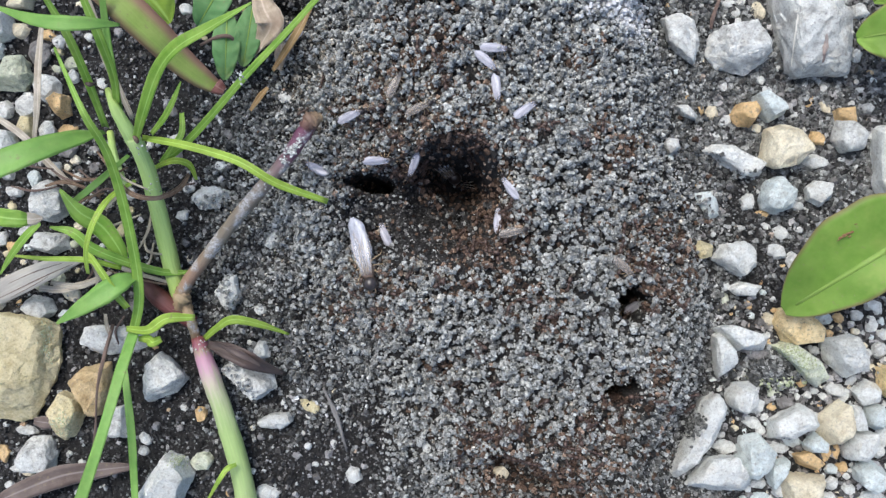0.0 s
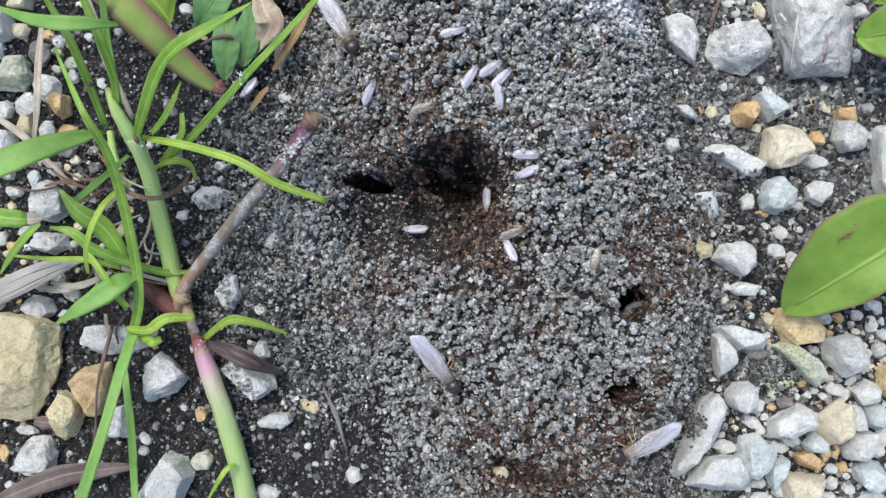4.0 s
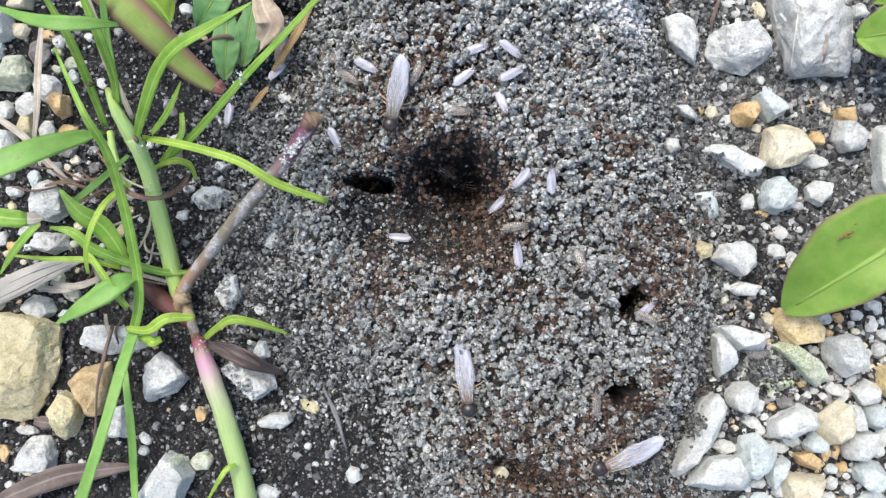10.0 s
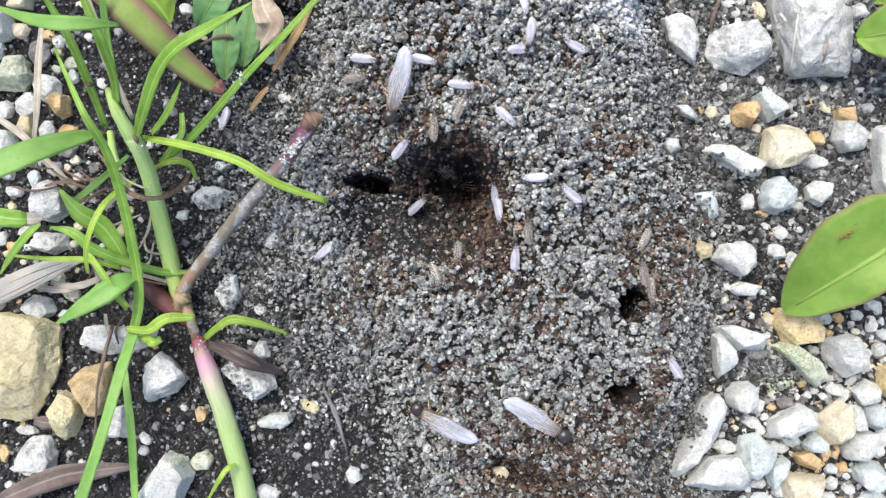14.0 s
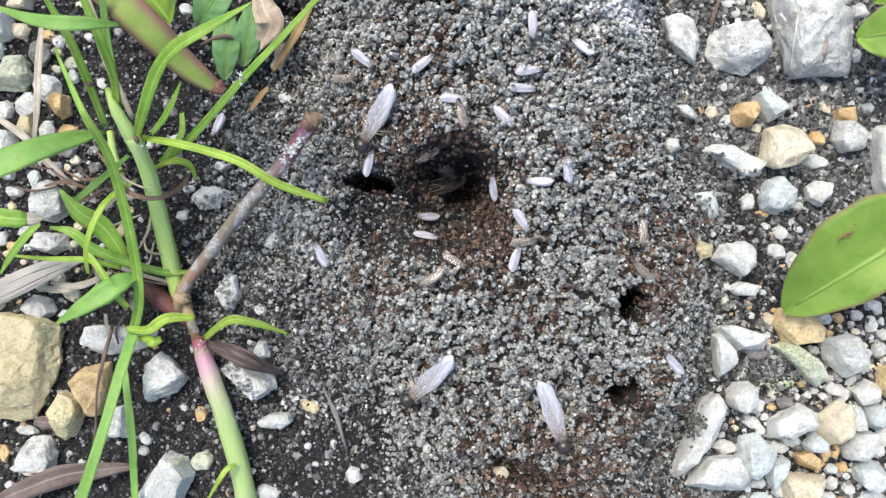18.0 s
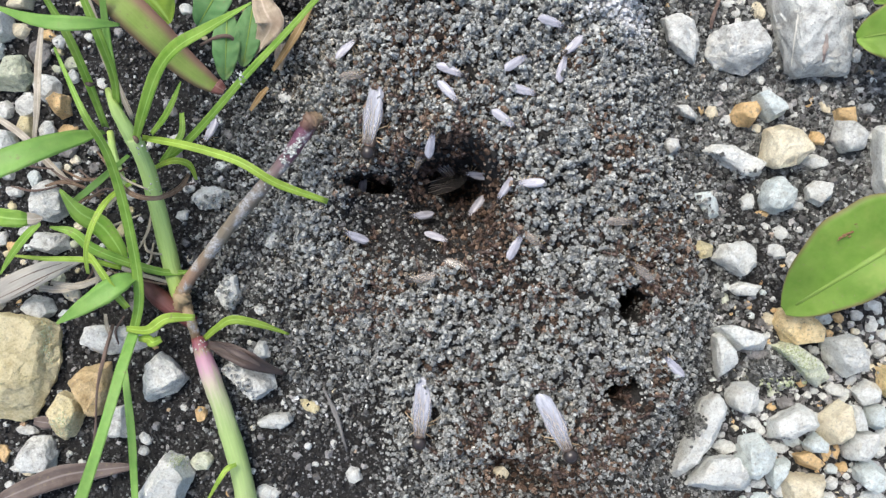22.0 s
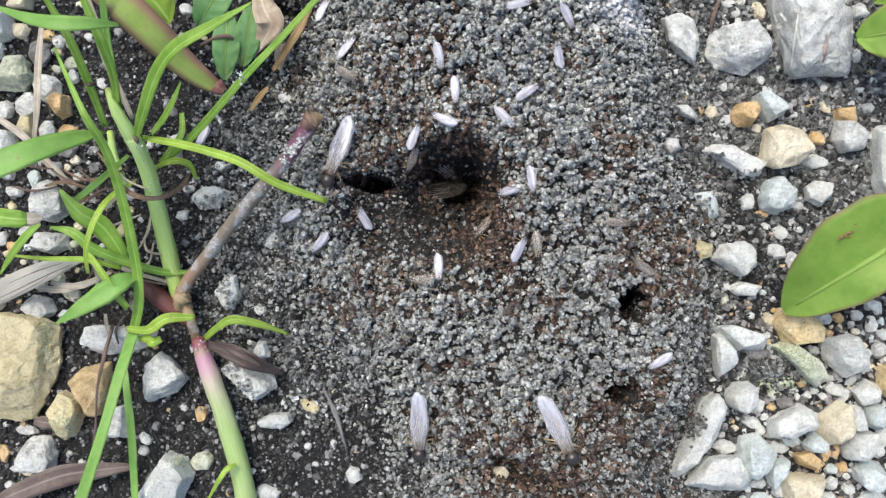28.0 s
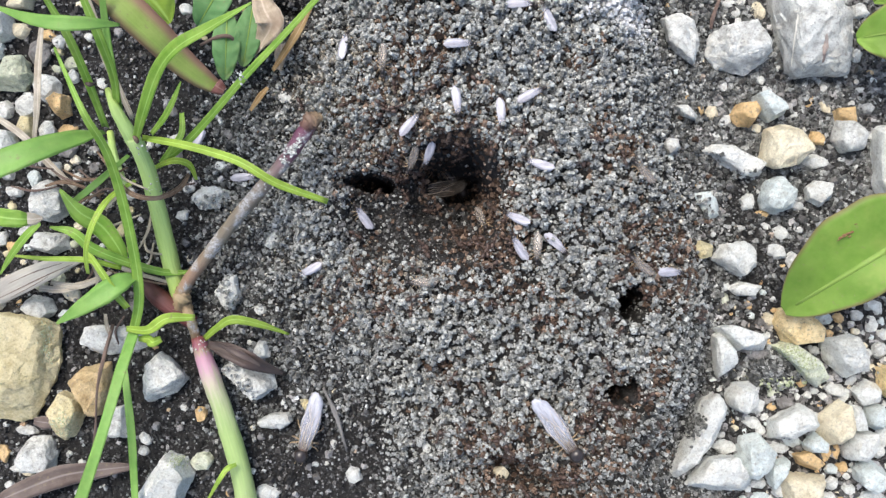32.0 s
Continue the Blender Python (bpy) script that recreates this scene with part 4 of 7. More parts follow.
for row in (
    (CREAM, 1260, 200, 26, 32, 5), (WHITE, 1282, 217, 22, 34, 25), (OCHRE, 1240, 195, 14, 18, 0), (WHITE, 1262, 240, 26, 14, 20), (OCHRE, 1445, 246, 32, 26, 30),
    (WHITE, 1222, 345, 20, 13, 20), (WHITE, 1268, 340, 26, 15, 0), (WHITE, 1322, 357, 28, 32, 0), (WHITE, 1326, 335, 20, 14, 20), (OCHRE, 1346, 378, 22, 12, 5),
    (WHITE, 1220, 367, 18, 14, 10), (WHITE, 1379, 412, 24, 24, 0), (WHITE, 1375, 446, 38, 26, 15), (GREY, 1400, 460, 20, 30, 10), (WHITE, 1411, 365, 26, 18, 5),
    (GREY, 1450, 250, 18, 16, 0), (GREY, 1535, 192, 26, 20, 0), (WHITE, 1522, 160, 18, 12, 0), (WHITE, 1540, 242, 14, 16, 30), (WHITE, 1440, 285, 46, 26, 0),
    (OCHRE, 1212, 170, 20, 12, 10), (BLUE, 1238, 172, 38, 12, 0), (WHITE, 1350, 158, 18, 14, 10), (WHITE, 1345, 142, 20, 16, 40), (GREY, 1515, 100, 20, 24, 0),
    (WHITE, 1302, 38, 20, 12, 0), (WHITE, 1282, 30, 18, 10, 30), (CREAM, 1340, 20, 22, 36, -20), (GREY, 1520, 22, 34, 30, 10), (WHITE, 1290, 8, 26, 16, 0), (GREY, 1245, 55, 14, 12, 0),
    (BLUE, 1455, 565, 30, 26, 0), (WHITE, 1515, 558, 22, 22, 0), (WHITE, 1545, 545, 36, 28, 30), (WHITE, 1540, 575, 22, 34, 0), (WHITE, 1560, 590, 20, 24, 0), (CREAM, 1486, 580, 12, 18, 0),
    (WHITE, 1478, 690, 40, 26, 15), (WHITE, 1492, 700, 20, 30, 20), (GREY, 1468, 685, 22, 20, 0), (WHITE, 1335, 690, 18, 22, 0), (WHITE, 1340, 720, 24, 32, 30), (CREAM, 1315, 720, 24, 16, -30),
    (WHITE, 1328, 745, 40, 20, 15), (WHITE, 1278, 740, 16, 14, 0), (WHITE, 1375, 790, 44, 24, 10), (BLUE, 1400, 780, 36, 22, 0), (OCHRE, 1366, 805, 24, 18, 20), (OCHRE, 1462, 800, 18, 30, 10),
    (OCHRE, 1478, 798, 16, 30, 0), (OCHRE, 1488, 826, 22, 26, 10), (CREAM, 1490, 775, 18, 14, 0), (WHITE, 1560, 775, 24, 40, 0), (WHITE, 1555, 800, 22, 24, 0), (BLUE, 1470, 830, 26, 20, 0),
    (GREY, 1472, 856, 24, 28, 0), (WHITE, 1500, 865, 26, 22, 20), (WHITE, 1545, 880, 50, 24, 0), (WHITE, 1460, 880, 40, 22, 0), (GREY, 1340, 855, 34, 22, 0), (WHITE, 1375, 868, 22, 28, 0),
    (GREY, 1275, 770, 14, 14, 0), (WHITE, 1280, 790, 40, 26, 5), (BLUE, 1340, 880, 40, 18, 0), (OCHRE, 1365, 720, 20, 14, 10), (GREY, 1440, 620, 26, 18, 30), (WHITE, 1535, 625, 20, 18, 0),
    (WHITE, 1435, 745, 28, 40, 20), (CREAM, 1540, 650, 18, 14, 0), (GREY, 1555, 620, 26, 30, 0), (WHITE, 1520, 785, 20, 16, 0), (OCHRE, 1510, 740, 16, 12, 0), (CREAM, 1425, 655, 14, 12, 0),
    (GREY, 1335, 660, 16, 14, 10), (DARKST, 1352, 652, 18, 14, 30), (GREY, 1368, 648, 16, 14, 0), (WHITE, 1362, 664, 12, 12, 0), (GREY, 1345, 674, 16, 14, 50), (DARKST, 1378, 662, 18, 16, 0),
    (GREY, 1392, 668, 18, 14, 20), (MOSSY, 1384, 682, 20, 14, 10), (OCHRE, 1416, 678, 22, 12, 50), (GREY, 1402, 690, 20, 14, 0), (MOSSY, 1368, 696, 30, 16, 10), (DARKST, 1395, 706, 26, 12, 5), (GREY, 1426, 698, 18, 16, 0),
    (WHITE, 1440, 692, 16, 14, 0), (GREY, 1316, 655, 16, 18, 0), (MOSSY, 1322, 668, 18, 12, 40), (GREY, 1412, 660, 14, 12, 0), (GREY, 1372, 680, 12, 12, 0), (WHITE, 1356, 684, 12, 10, 30), (DARKST, 1330, 648, 14, 12, 0),
    (WHITE, 1283, 505, 14, 20, 0), (MOSSY, 1284, 530, 14, 22, 0), (WHITE, 1262, 415, 12, 12, 0), (GREY, 1310, 405, 22, 12, 0), (WHITE, 1355, 400, 18, 12, 20), (WHITE, 1215, 415, 14, 14, 0),
    (GREY, 1300, 25, 20, 20, 0), (WHITE, 1390, 535, 14, 18, 0), (WHITE, 1425, 560, 16, 12, 0), (GREY, 1180, 300, 20, 14, 30), (WHITE, 1200, 150, 18, 12, 0), (CREAM, 1126, 250, 18, 16, 20),
    (WHITE, 1050, 56, 24, 22, 30), (WHITE, 1480, 160, 14, 10, 0), (GREY, 1505, 185, 14, 12, 0), (WHITE, 1405, 205, 16, 12, 0), (OCHRE, 1432, 180, 10, 24, 20), (CREAM, 1458, 190, 24, 14, 60),
):
    pebble(row[0], *row[1:], label={"white_limestone": "small white limestone pebble", "blue_white_stone": "small bluish white pebble", "grey_limestone": "small angular grey pebble",
           "cream_stone": "small angular cream pebble", "ochre_stone": "small angular ochre pebble", "mossy_stone": "small mossy green pebble", "dark_grey_stone": "small dark grey pebble"}[row[0].name], tall=0.7)

# ---- stones among the grass, west of the mound ----
YELLOW = stone(SANDY, 8, (-40, 560), (60, 560), (104, 572), (110, 615), (96, 680), (62, 742), (-20, 738), (-50, 650), label="large weathered yellow sandstone")
stone(TANST, 7, (128, 672), (150, 648), (195, 642), (200, 690), (182, 735), (165, 740), (150, 712), label="large tan brown angular stone")
MOTTLED = stone(SANDY, 6, (85, 735), (112, 692), (140, 705), (150, 730), (135, 768), (115, 782), (98, 765), label="mottled yellow stone with lichen")
stone(GREY, 6, (24, 808), (55, 772), (90, 772), (105, 805), (98, 828), (50, 830), label="white limestone with dark specks")
stone(GREY, 7, (255, 690), (258, 648), (285, 622), (312, 640), (335, 670), (318, 694), (262, 712), label="white limestone with dark specks")
CORNER = stone(WHITE, 9, (240, 895), (265, 850), (298, 800), (325, 810), (345, 840), (318, 895), label="white limestone with a mossy corner")
BARKED = stone(GREY, 6, (398, 645), (430, 632), (485, 665), (492, 685), (460, 708), (425, 680), label="pale grey limestone beside bark")
stone(WHITE, 4, (455, 745), (480, 732), (512, 730), (520, 745), (500, 758), (460, 756), label="flat white stone in dark soil")
DUSTY = stone(WHITE, 3.5, (340, 355), (365, 335), (400, 333), (420, 345), (385, 368), (355, 372), label="pale stone dusted with soil")
COATED = stone(WHITE, 4, (380, 515), (400, 485), (418, 488), (426, 520), (415, 548), (398, 545), label="white stone dusted with soil")
stone(WHITE, 3, (450, 620), (462, 600), (475, 602), (482, 632), (460, 636), label=W_)
stone(GREY, 5, (152, 585), (200, 580), (280, 588), (275, 612), (190, 632), (160, 620), label="grey limestone under the grass")
stone(GREY, 5, (196, 760), (205, 720), (228, 715), (232, 775), (205, 776), label=G_)
stone(GREY, 5, (48, 540), (60, 522), (90, 528), (100, 550), (88, 562), (60, 552), label=G_)
stone(GREY, 7, (52, 365), (65, 330), (90, 318), (118, 345), (120, 380), (95, 395), (60, 385), label=G_)
stone(GREY, 5, (55, 440), (75, 410), (120, 415), (125, 440), (95, 452), label=G_)
stone(FILMED, 6, (-20, 160), (10, 105), (50, 108), (62, 140), (45, 162), label="grey stone with a greenish film")
stone(WHITE, 6, (-30, 290), (-10, 230), (25, 235), (38, 260), (20, 290), label=W_)
stone(WHITE, 6, (-20, 40), (-10, 20), (22, 20), (25, 65), (0, 78), label=W_)
stone(OCHRE, 5, (90, 180), (105, 166), (124, 172), (125, 205), (108, 212), label=O_)
stone(SANDY, 4, (30, 225), (40, 205), (60, 207), (62, 240), (40, 248), label=S_)
stone(CREAM, 5, (20, 15), (30, -15), (62, -10), (55, 18), label=C_)
for row in (
    (GREY, 88, 156, 36, 40, 20), (GREY, 48, 188, 34, 40, 20), (GREY, 85, 235, 28, 34, 0), (DARKST, 70, 95, 40, 34, 60), (CREAM, 38, 55, 30, 24, 0), (OCHRE, 122, 230, 30, 18, 0),
    (DARKST, 120, 265, 34, 28, 0), (GREY, 28, 340, 26, 18, 0), (GREY, 10, 195, 30, 28, 0), (GREY, 185, 610, 30, 20, 0), (WHITE, 392, 295, 26, 20, 30), (WHITE, 545, 325, 22, 16, 0),
    (WHITE, 482, 427, 24, 34, 30), (GREY, 546, 437, 30, 24, 0), (WHITE, 462, 550, 20, 20, 0), (WHITE, 610, 465, 16, 16, 0), (WHITE, 627, 840, 32, 30, 10), (CREAM, 887, 838, 30, 28, 0),
    (SANDY, 548, 717, 38, 20, 30), (OCHRE, 356, 732, 24, 26, 10), (OCHRE, 6, 803, 26, 34, 0), (WHITE, 258, 776, 26, 18, 40), (GREY, 256, 798, 18, 18, 0), (MOSSY, 360, 815, 40, 34, 0),
    (WHITE, 470, 870, 34, 26, 20), (GREY, 486, 872, 24, 20, 0), (CREAM, 50, 834, 30, 18, 20), (GREY, 32, 830, 26, 14, 0), (WHITE, 80, 845, 22, 14, 0), (WHITE, 18, 858, 18, 16, 0), (GREY, 50, 760, 40, 16, 10),
    (WHITE, 540, 480, 14, 12, 0), (WHITE, 560, 550, 14, 12, 0), (GREY, 420, 740, 14, 14, 0), (WHITE, 545, 790, 14, 14, 0), (WHITE, 590, 785, 12, 16, 0), (WHITE, 558, 822, 14, 10, 0),
    (WHITE, 578, 820, 10, 8, 0), (GREY, 505, 172, 26, 24, 0), (WHITE, 330, 18, 26, 20, 10), (GREY, 335, 335, 22, 16, 0), (WHITE, 120, 835, 20, 14, 20), (GREY, 60, 855, 16, 14, 0),
    (OCHRE, 275, 615, 12, 10, 0), (WHITE, 430, 55, 24, 40, 10), (GREY, 310, 245, 18, 14, 0), (WHITE, 600, 710, 18, 12, 20), (WHITE, 530, 690, 12, 16, 0), (CREAM, 592, 692, 10, 10, 0),
    (WHITE, 755, 790, 16, 20, 10), (WHITE, 700, 722, 12, 20, 0), (WHITE, 930, 676, 20, 18, 0), (WHITE, 1030, 725, 14, 14, 0), (WHITE, 940, 245, 18, 18, 0), (WHITE, 490, 425, 12, 14, 0),
):
    if row[1] < 150 and row[2] < 420:
        row = (*row[:3], row[3] * 1.22, row[4] * 1.22, row[5])
    pebble(row[0], *row[1:], label={"white_limestone": "small white limestone pebble", "grey_limestone": "small angular grey pebble", "yellow_sandstone": "small worn yellow pebble",
           "cream_stone": "small angular cream pebble", "ochre_stone": "small angular ochre pebble", "mossy_stone": "clump of pale moss", "dark_grey_stone": "small dark grey pebble"}[row[0].name], tall=0.65)


def fill(n, seed, x0, x1, y0, y1, small, large, mats, apart=9.5):
    """Further small stones in the free places of a stretch of the plan."""
    rnd = random.Random(seed)
    made = 0
    for i in range(n * 30):
        x, y, r = rnd.uniform(x0, x1), rnd.uniform(y0, y1), rnd.uniform(small, large) / 2
        if made == n or any((x - a) ** 2 + (y - b) ** 2 < (r * 0.85 + c) ** 2 for a, b, c in PLACED) or mound_share(x, y) > 0.3:
            continue
        made += 1
        mat = rnd.choice(mats)
        label = {"white_limestone": "small white limestone pebble", "blue_white_stone": "small bluish white pebble", "grey_limestone": "small angular grey pebble", "cream_stone": "small angular cream pebble",
                 "ochre_stone": "small angular ochre pebble", "dark_grey_stone": "small dark grey pebble", "yellow_sandstone": "small worn yellow pebble", "green_filmed_stone": "small limestone pebble with green film"}[mat.name]
        long, broad, turn = 2 * r * rnd.uniform(0.95, 1.25), 2 * r * rnd.uniform(0.75, 1.0), rnd.uniform(0, 180)
        if r > apart:
            pebble(mat, x, y, long, broad, turn, label, 0.65)
        else:
            SMALL.append((mat, x, y, long, broad, turn))
            PLACED.append((x, y, 0.25 * (long + broad)))


def join_small():
    """The small gravel that nobody could count, as one mesh of all its stone kinds."""
    mats, verts, faces, kinds = [], [], [], []
    for i, (mat, x, y, long, broad, turn) in enumerate(SMALL):
        rnd = random.Random(i)
        pts = []
        for j in range(7):
            a, k = 2 * math.pi * (j + rnd.uniform(-0.3, 0.3)) / 7, rnd.uniform(0.85, 1.06)
            u, v = k * long / 2 * math.cos(a), k * broad / 2 * math.sin(a)
            pts.append((x + u * math.cos(radians(turn)) - v * math.sin(radians(turn)), y + u * math.sin(radians(turn)) + v * math.cos(radians(turn))))
        bm, place = rock(pts, min(long, broad) * 0.065 * 0.00078, 1000 + i, 1)
        if mat not in mats:
            mats.append(mat)
        base, z = len(verts), ground(place.x, place.y)
        bm.verts.index_update()
        verts += [(p.co.x + place.x, p.co.y + place.y, p.co.z + z) for p in bm.verts]
        faces += [[base + p.index for p in f.verts] for f in bm.faces]
        kinds += [mats.index(mat)] * len(bm.faces)
        bm.free()
    me = bpy.data.meshes.new("small_gravel")
    me.from_pydata(verts, [], faces)
    for m in mats:
        me.materials.append(m)
    me.polygons.foreach_set("material_index", kinds)
    ob = link("small_gravel", me, None)
    me.set_sharp_from_angle(angle=radians(28))
    tagged(ob, "small mixed white and grey gravel between larger stones", "gravel", kind="stuff")


SMALL = []
fill(330, 3, 1258, 1590, 555, 900, 8, 25, (WHITE, WHITE, WHITE, CREAM, GREY, BLUE, OCHRE, CREAM))
fill(70, 4, 1180, 1590, -15, 550, 8, 19, (WHITE, GREY, GREY, DARKST, CREAM, OCHRE, BLUE))
fill(45, 5, -20, 560, 560, 890, 7, 15, (DARKST, WHITE, GREY, DARKST, GREY, CREAM, OCHRE))
fill(45, 6, -20, 430, -10, 560, 9, 24, (DARKST, WHITE, GREY, DARKST, CREAM, SANDY, OCHRE, DARKST))
fill(45, 7, -20, 140, 60, 560, 13, 34, (GREY, GREY, WHITE, CREAM, SANDY, OCHRE, FILMED, BLUE), 11)
join_small()


def make_grit():
    """Uncounted small gravel between the stones, joined in one mesh."""
    rs = np.random.RandomState(17)
    off = lambda x, y: np.clip(1 - mound_share(x, y) * 6, 0, 1)
    a = scatter(15000, 51, lambda x, y: off(x, y) * (0.05 + 0.13 * (x > 1180) + 0.8 * ((x > 1250) & (y > 560))))
    grains("fine_gravel", a, rs.gamma(5, 1.9, len(a)).clip(4, 15), GRIT, "small white and grey gravel on dark soil", 5, 0.3, 0.0, 0.0)


GRIT = make_grain("pale_grit", [(0.0, g(0.05, 0.04)), (0.45, g(0.14, 0.04)), (0.75, g(0.3, 0.04)), (0.94, g(0.52, 0.02)), (1.0, (0.4, 0.24, 0.1, 1))], 0.7, (0.75, 1.25))
make_grit()

band(BIG, "vein", VEINED, "pale mineral vein", 5.5, (1419, -15), (1411, 42), (1404, 92), (1401, 118))
band(BIG, "streak", STREAK, "brown streak", 10, (1464, 60), (1461, 84), (1457, 110))
def spill(ob, n, seed, mat, label, *spots):
    """Sand or soil that has run over a stone."""
    rs = np.random.RandomState(seed)
    hits = on_stone(ob, [(rs.normal(x, r), rs.normal(y, q)) for x, y, r, q in spots for i in range(n)])
    xy = np.array([(p.x / U + 784, 441 - p.y / U) for p in hits])
    grains("spilled_sand", xy, rs.gamma(9, 0.62, len(xy)).clip(2.5, 10), mat, label, seed, 0.25, 0.6, 0.0, None, np.array([p.z for p in hits]))


spill(SPLINTER, 260, 81, DARKSAND, "dark sand spilled over a white stone", (1216, 742, 10, 15), (1224, 752, 9, 8))
spill(DUSTY, 30, 82, SAND, "grey sand on a pale stone", (360, 362, 16, 8), (395, 358, 14, 10))
spill(COATED, 40, 83, SAND, "grey sand on a pale stone", (392, 500, 9, 12), (412, 535, 10, 10))
spill(BARKED, 40, 84, SAND, "grey sand on a pale stone", (415, 650, 12, 12), (432, 690, 10, 8))
spill(SUNK, 26, 85, SILT, "dark soil on a half sunk stone", (1258, 284, 10, 7), (1318, 306, 22, 5))
spill(CRESCENT, 60, 86, SILT, "dark soil on a half sunk stone", (1240, 368, 12, 12))
def heap_up(name, mat, label, seed, n, cx, cy, rx, ry, size, high):
    """A low heap of grit between the stones."""
    xy = cluster(n, seed, cx, cy, rx, ry)
    rs = np.random.RandomState(seed)
    grains(name, xy, rs.gamma(7, size / 7, n).clip(2.5, 14), mat, label, seed, 0.3, 0.8, 0.0, None, relief(xy[:, 0], xy[:, 1]) * 0.001 + high * 0.001 * np.exp(-((xy[:, 0] - cx) / rx) ** 2 / 2 - ((xy[:, 1] - cy) / ry) ** 2 / 2))


heap_up("grit_heap", DARKSAND, "gritty dark soil heaped between stones", 87, 1100, 1362, 652, 26, 17, 6.5, 3.0)
heap_up("moss_crumbs", MOSS, "yellow-green moss crumbs on a soil heap", 88, 55, 1372, 672, 22, 10, 4.5, 4.2)
cushion(LICHEN, 1398, 624, 17, 9, 260, 4, MOSS)
cushion(LICHEN, 1428, 650, 12, 9, 120, 3.5, MOSS)
cushion(CORNER, 318, 815, 9, 6, 130, 3.5, MOSS)
cushion(MOTTLED, 112, 752, 12, 14, 130, 3, MOSS, "lichen", "thin yellow-green lichen")
cushion(YELLOW, 85, 600, 8, 22, 150, 3, MOSS, "lichen", "thin yellow-green lichen")


# ---- grass west of the mound ----
def blade(parent, mat, widths, *pts, fold=0.25, twist=(0, 0), label="", wavy=0.0, thick=0.18):
    slim = 0.8 if max(widths) < 30 else 0.88
    return part("blade", ribbon(pts, [w * slim for w in widths], fold, thick, twist, wavy=wavy), mat, parent, label, here=True)


creeper = empty("grass_plant", sight(322, 525, 1), "green creeping grass with a thick pale culm and bright blades", "grass")
part("culm", stem([(322, 535, 2), (306, 480, 4), (283, 385, 8), (262, 305, 12), (244, 262, 15), (236, 245, 16)], [30, 30, 29, 27, 24, 22]), CULM, creeper, "pale green round culm", here=True)
part("stolon", stem([(440, 905, 3), (425, 830, 4), (395, 730, 5), (372, 665, 5), (360, 630, 4), (350, 598, 3.5)], [38, 36, 34, 34, 31, 24]), PINK, creeper, "thick stem, green below and pink above", here=True)
part("node", stem([(318, 545, 3), (322, 525, 4), (330, 505, 4)], [24, 29, 22], rough=0.5), FIBRE, creeper, "tan fibrous joint", here=True)
part("neck", stem([(326, 535, 3), (337, 565, 3.5), (348, 602, 3)], [24, 17, 16], rough=0.5), FIBRE, creeper, "tan shrivelled neck of the stem", here=True)
part("bud_scar", stem([(237, 242, 17), (241, 247, 17.3), (244, 253, 17)], [6, 9, 6]), TWIG, creeper, "small brown scar at the joint", here=True)
part("old_sheath", stem([(250, 495, 2), (285, 530, 3), (342, 572, 3)], [22, 34, 24], flat=0.7), MAROON, creeper, "dark maroon dead sheath", here=True)
part("sheath", stem([(190, 158, 16), (205, 195, 17), (228, 235, 16), (245, 262, 14)], [10, 20, 26, 30]), CULM, creeper, "pale leaf sheath", here=True)
blade(creeper, LEAF, [14, 24, 32, 34, 26, 4], (240, 250, 16), (252, 205, 22), (278, 130, 30), (312, 85, 36), (370, 50, 40), (445, 5, 42), twist=(10, -25))
blade(creeper, LEAFY, [12, 17, 19, 19, 18, 12], (252, 244, 16), (330, 258, 22), (420, 285, 25), (490, 325, 24), (580, 357, 20))
blade(creeper, LEAF, [10, 15, 13, 3], (268, 238, 14), (290, 210, 17), (306, 180, 19), (320, 145, 20))
blade(creeper, LEAF, [10, 14, 15, 12], (322, 200, 12), (322, 235, 14), (305, 262, 13), (288, 285, 9))
blade(creeper, LEAFY, [8, 14, 14, 6], (268, 300, 8), (305, 285, 12), (335, 292, 11), (348, 318, 8))
blade(creeper, LEAF, [16, 18, 17, 15, 12], (285, 290, 9), (340, 243, 14), (430, 140, 24), (505, 60, 30), (570, -12, 33), label="long narrow green blade")
blade(creeper, LEAF, [5, 18, 24, 24, 20], (96, 84, 26), (148, 200, 28), (192, 275, 24), (226, 390, 15), (247, 520, 8), (234, 600, 4))
blade(creeper, LEAF, [6, 36, 44, 34, 10], (106, 336, 14), (140, 375, 14), (180, 400, 12), (210, 440, 10), (222, 470, 8), twist=(10, 0), label="short broad pointed blade")
blade(creeper, LEAF, [4, 22, 24, 20, 16, 8], (88, 402, 14), (130, 412, 15), (165, 440, 13), (230, 466, 9), (290, 482, 6), (335, 482, 4))
blade(creeper, LEAFY, [4, 10, 12, 10], (18, 452, 10), (80, 458, 11), (150, 460, 11), (215, 474, 9))
blade(creeper, LEAFY, [7, 14, 12, 8], (240, 320, 12), (195, 350, 17), (165, 395, 19), (152, 445, 17), (156, 485, 13), label="yellowing narrow blade")
blade(creeper, LEAFB, [4, 30, 46, 40, 14], (100, 573, 10), (140, 548, 12), (185, 520, 12), (215, 500, 11), (240, 490, 9), twist=(-8, 0), label="short broad pointed blade")
blade(creeper, LEAFY, [10, 16, 18, 14], (155, 445, 10), (180, 482, 12), (205, 520, 11), (226, 545, 9))
blade(creeper, LEAFB, [24, 26, 23, 25, 28], (238, 588, 6), (215, 655, 10), (190, 740, 13), (165, 820, 14), (138, 900, 14), label="long bright blade")
blade(creeper, LEAFB, [10, 16, 18, 18, 14], (218, 630, 5), (226, 700, 7), (234, 780, 8), (240, 895, 8))
blade(creeper, LEAFY, [12, 18, 24, 22, 12], (224, 582, 6), (262, 584, 9), (295, 564, 10), (345, 562, 8), label="short bent blade")
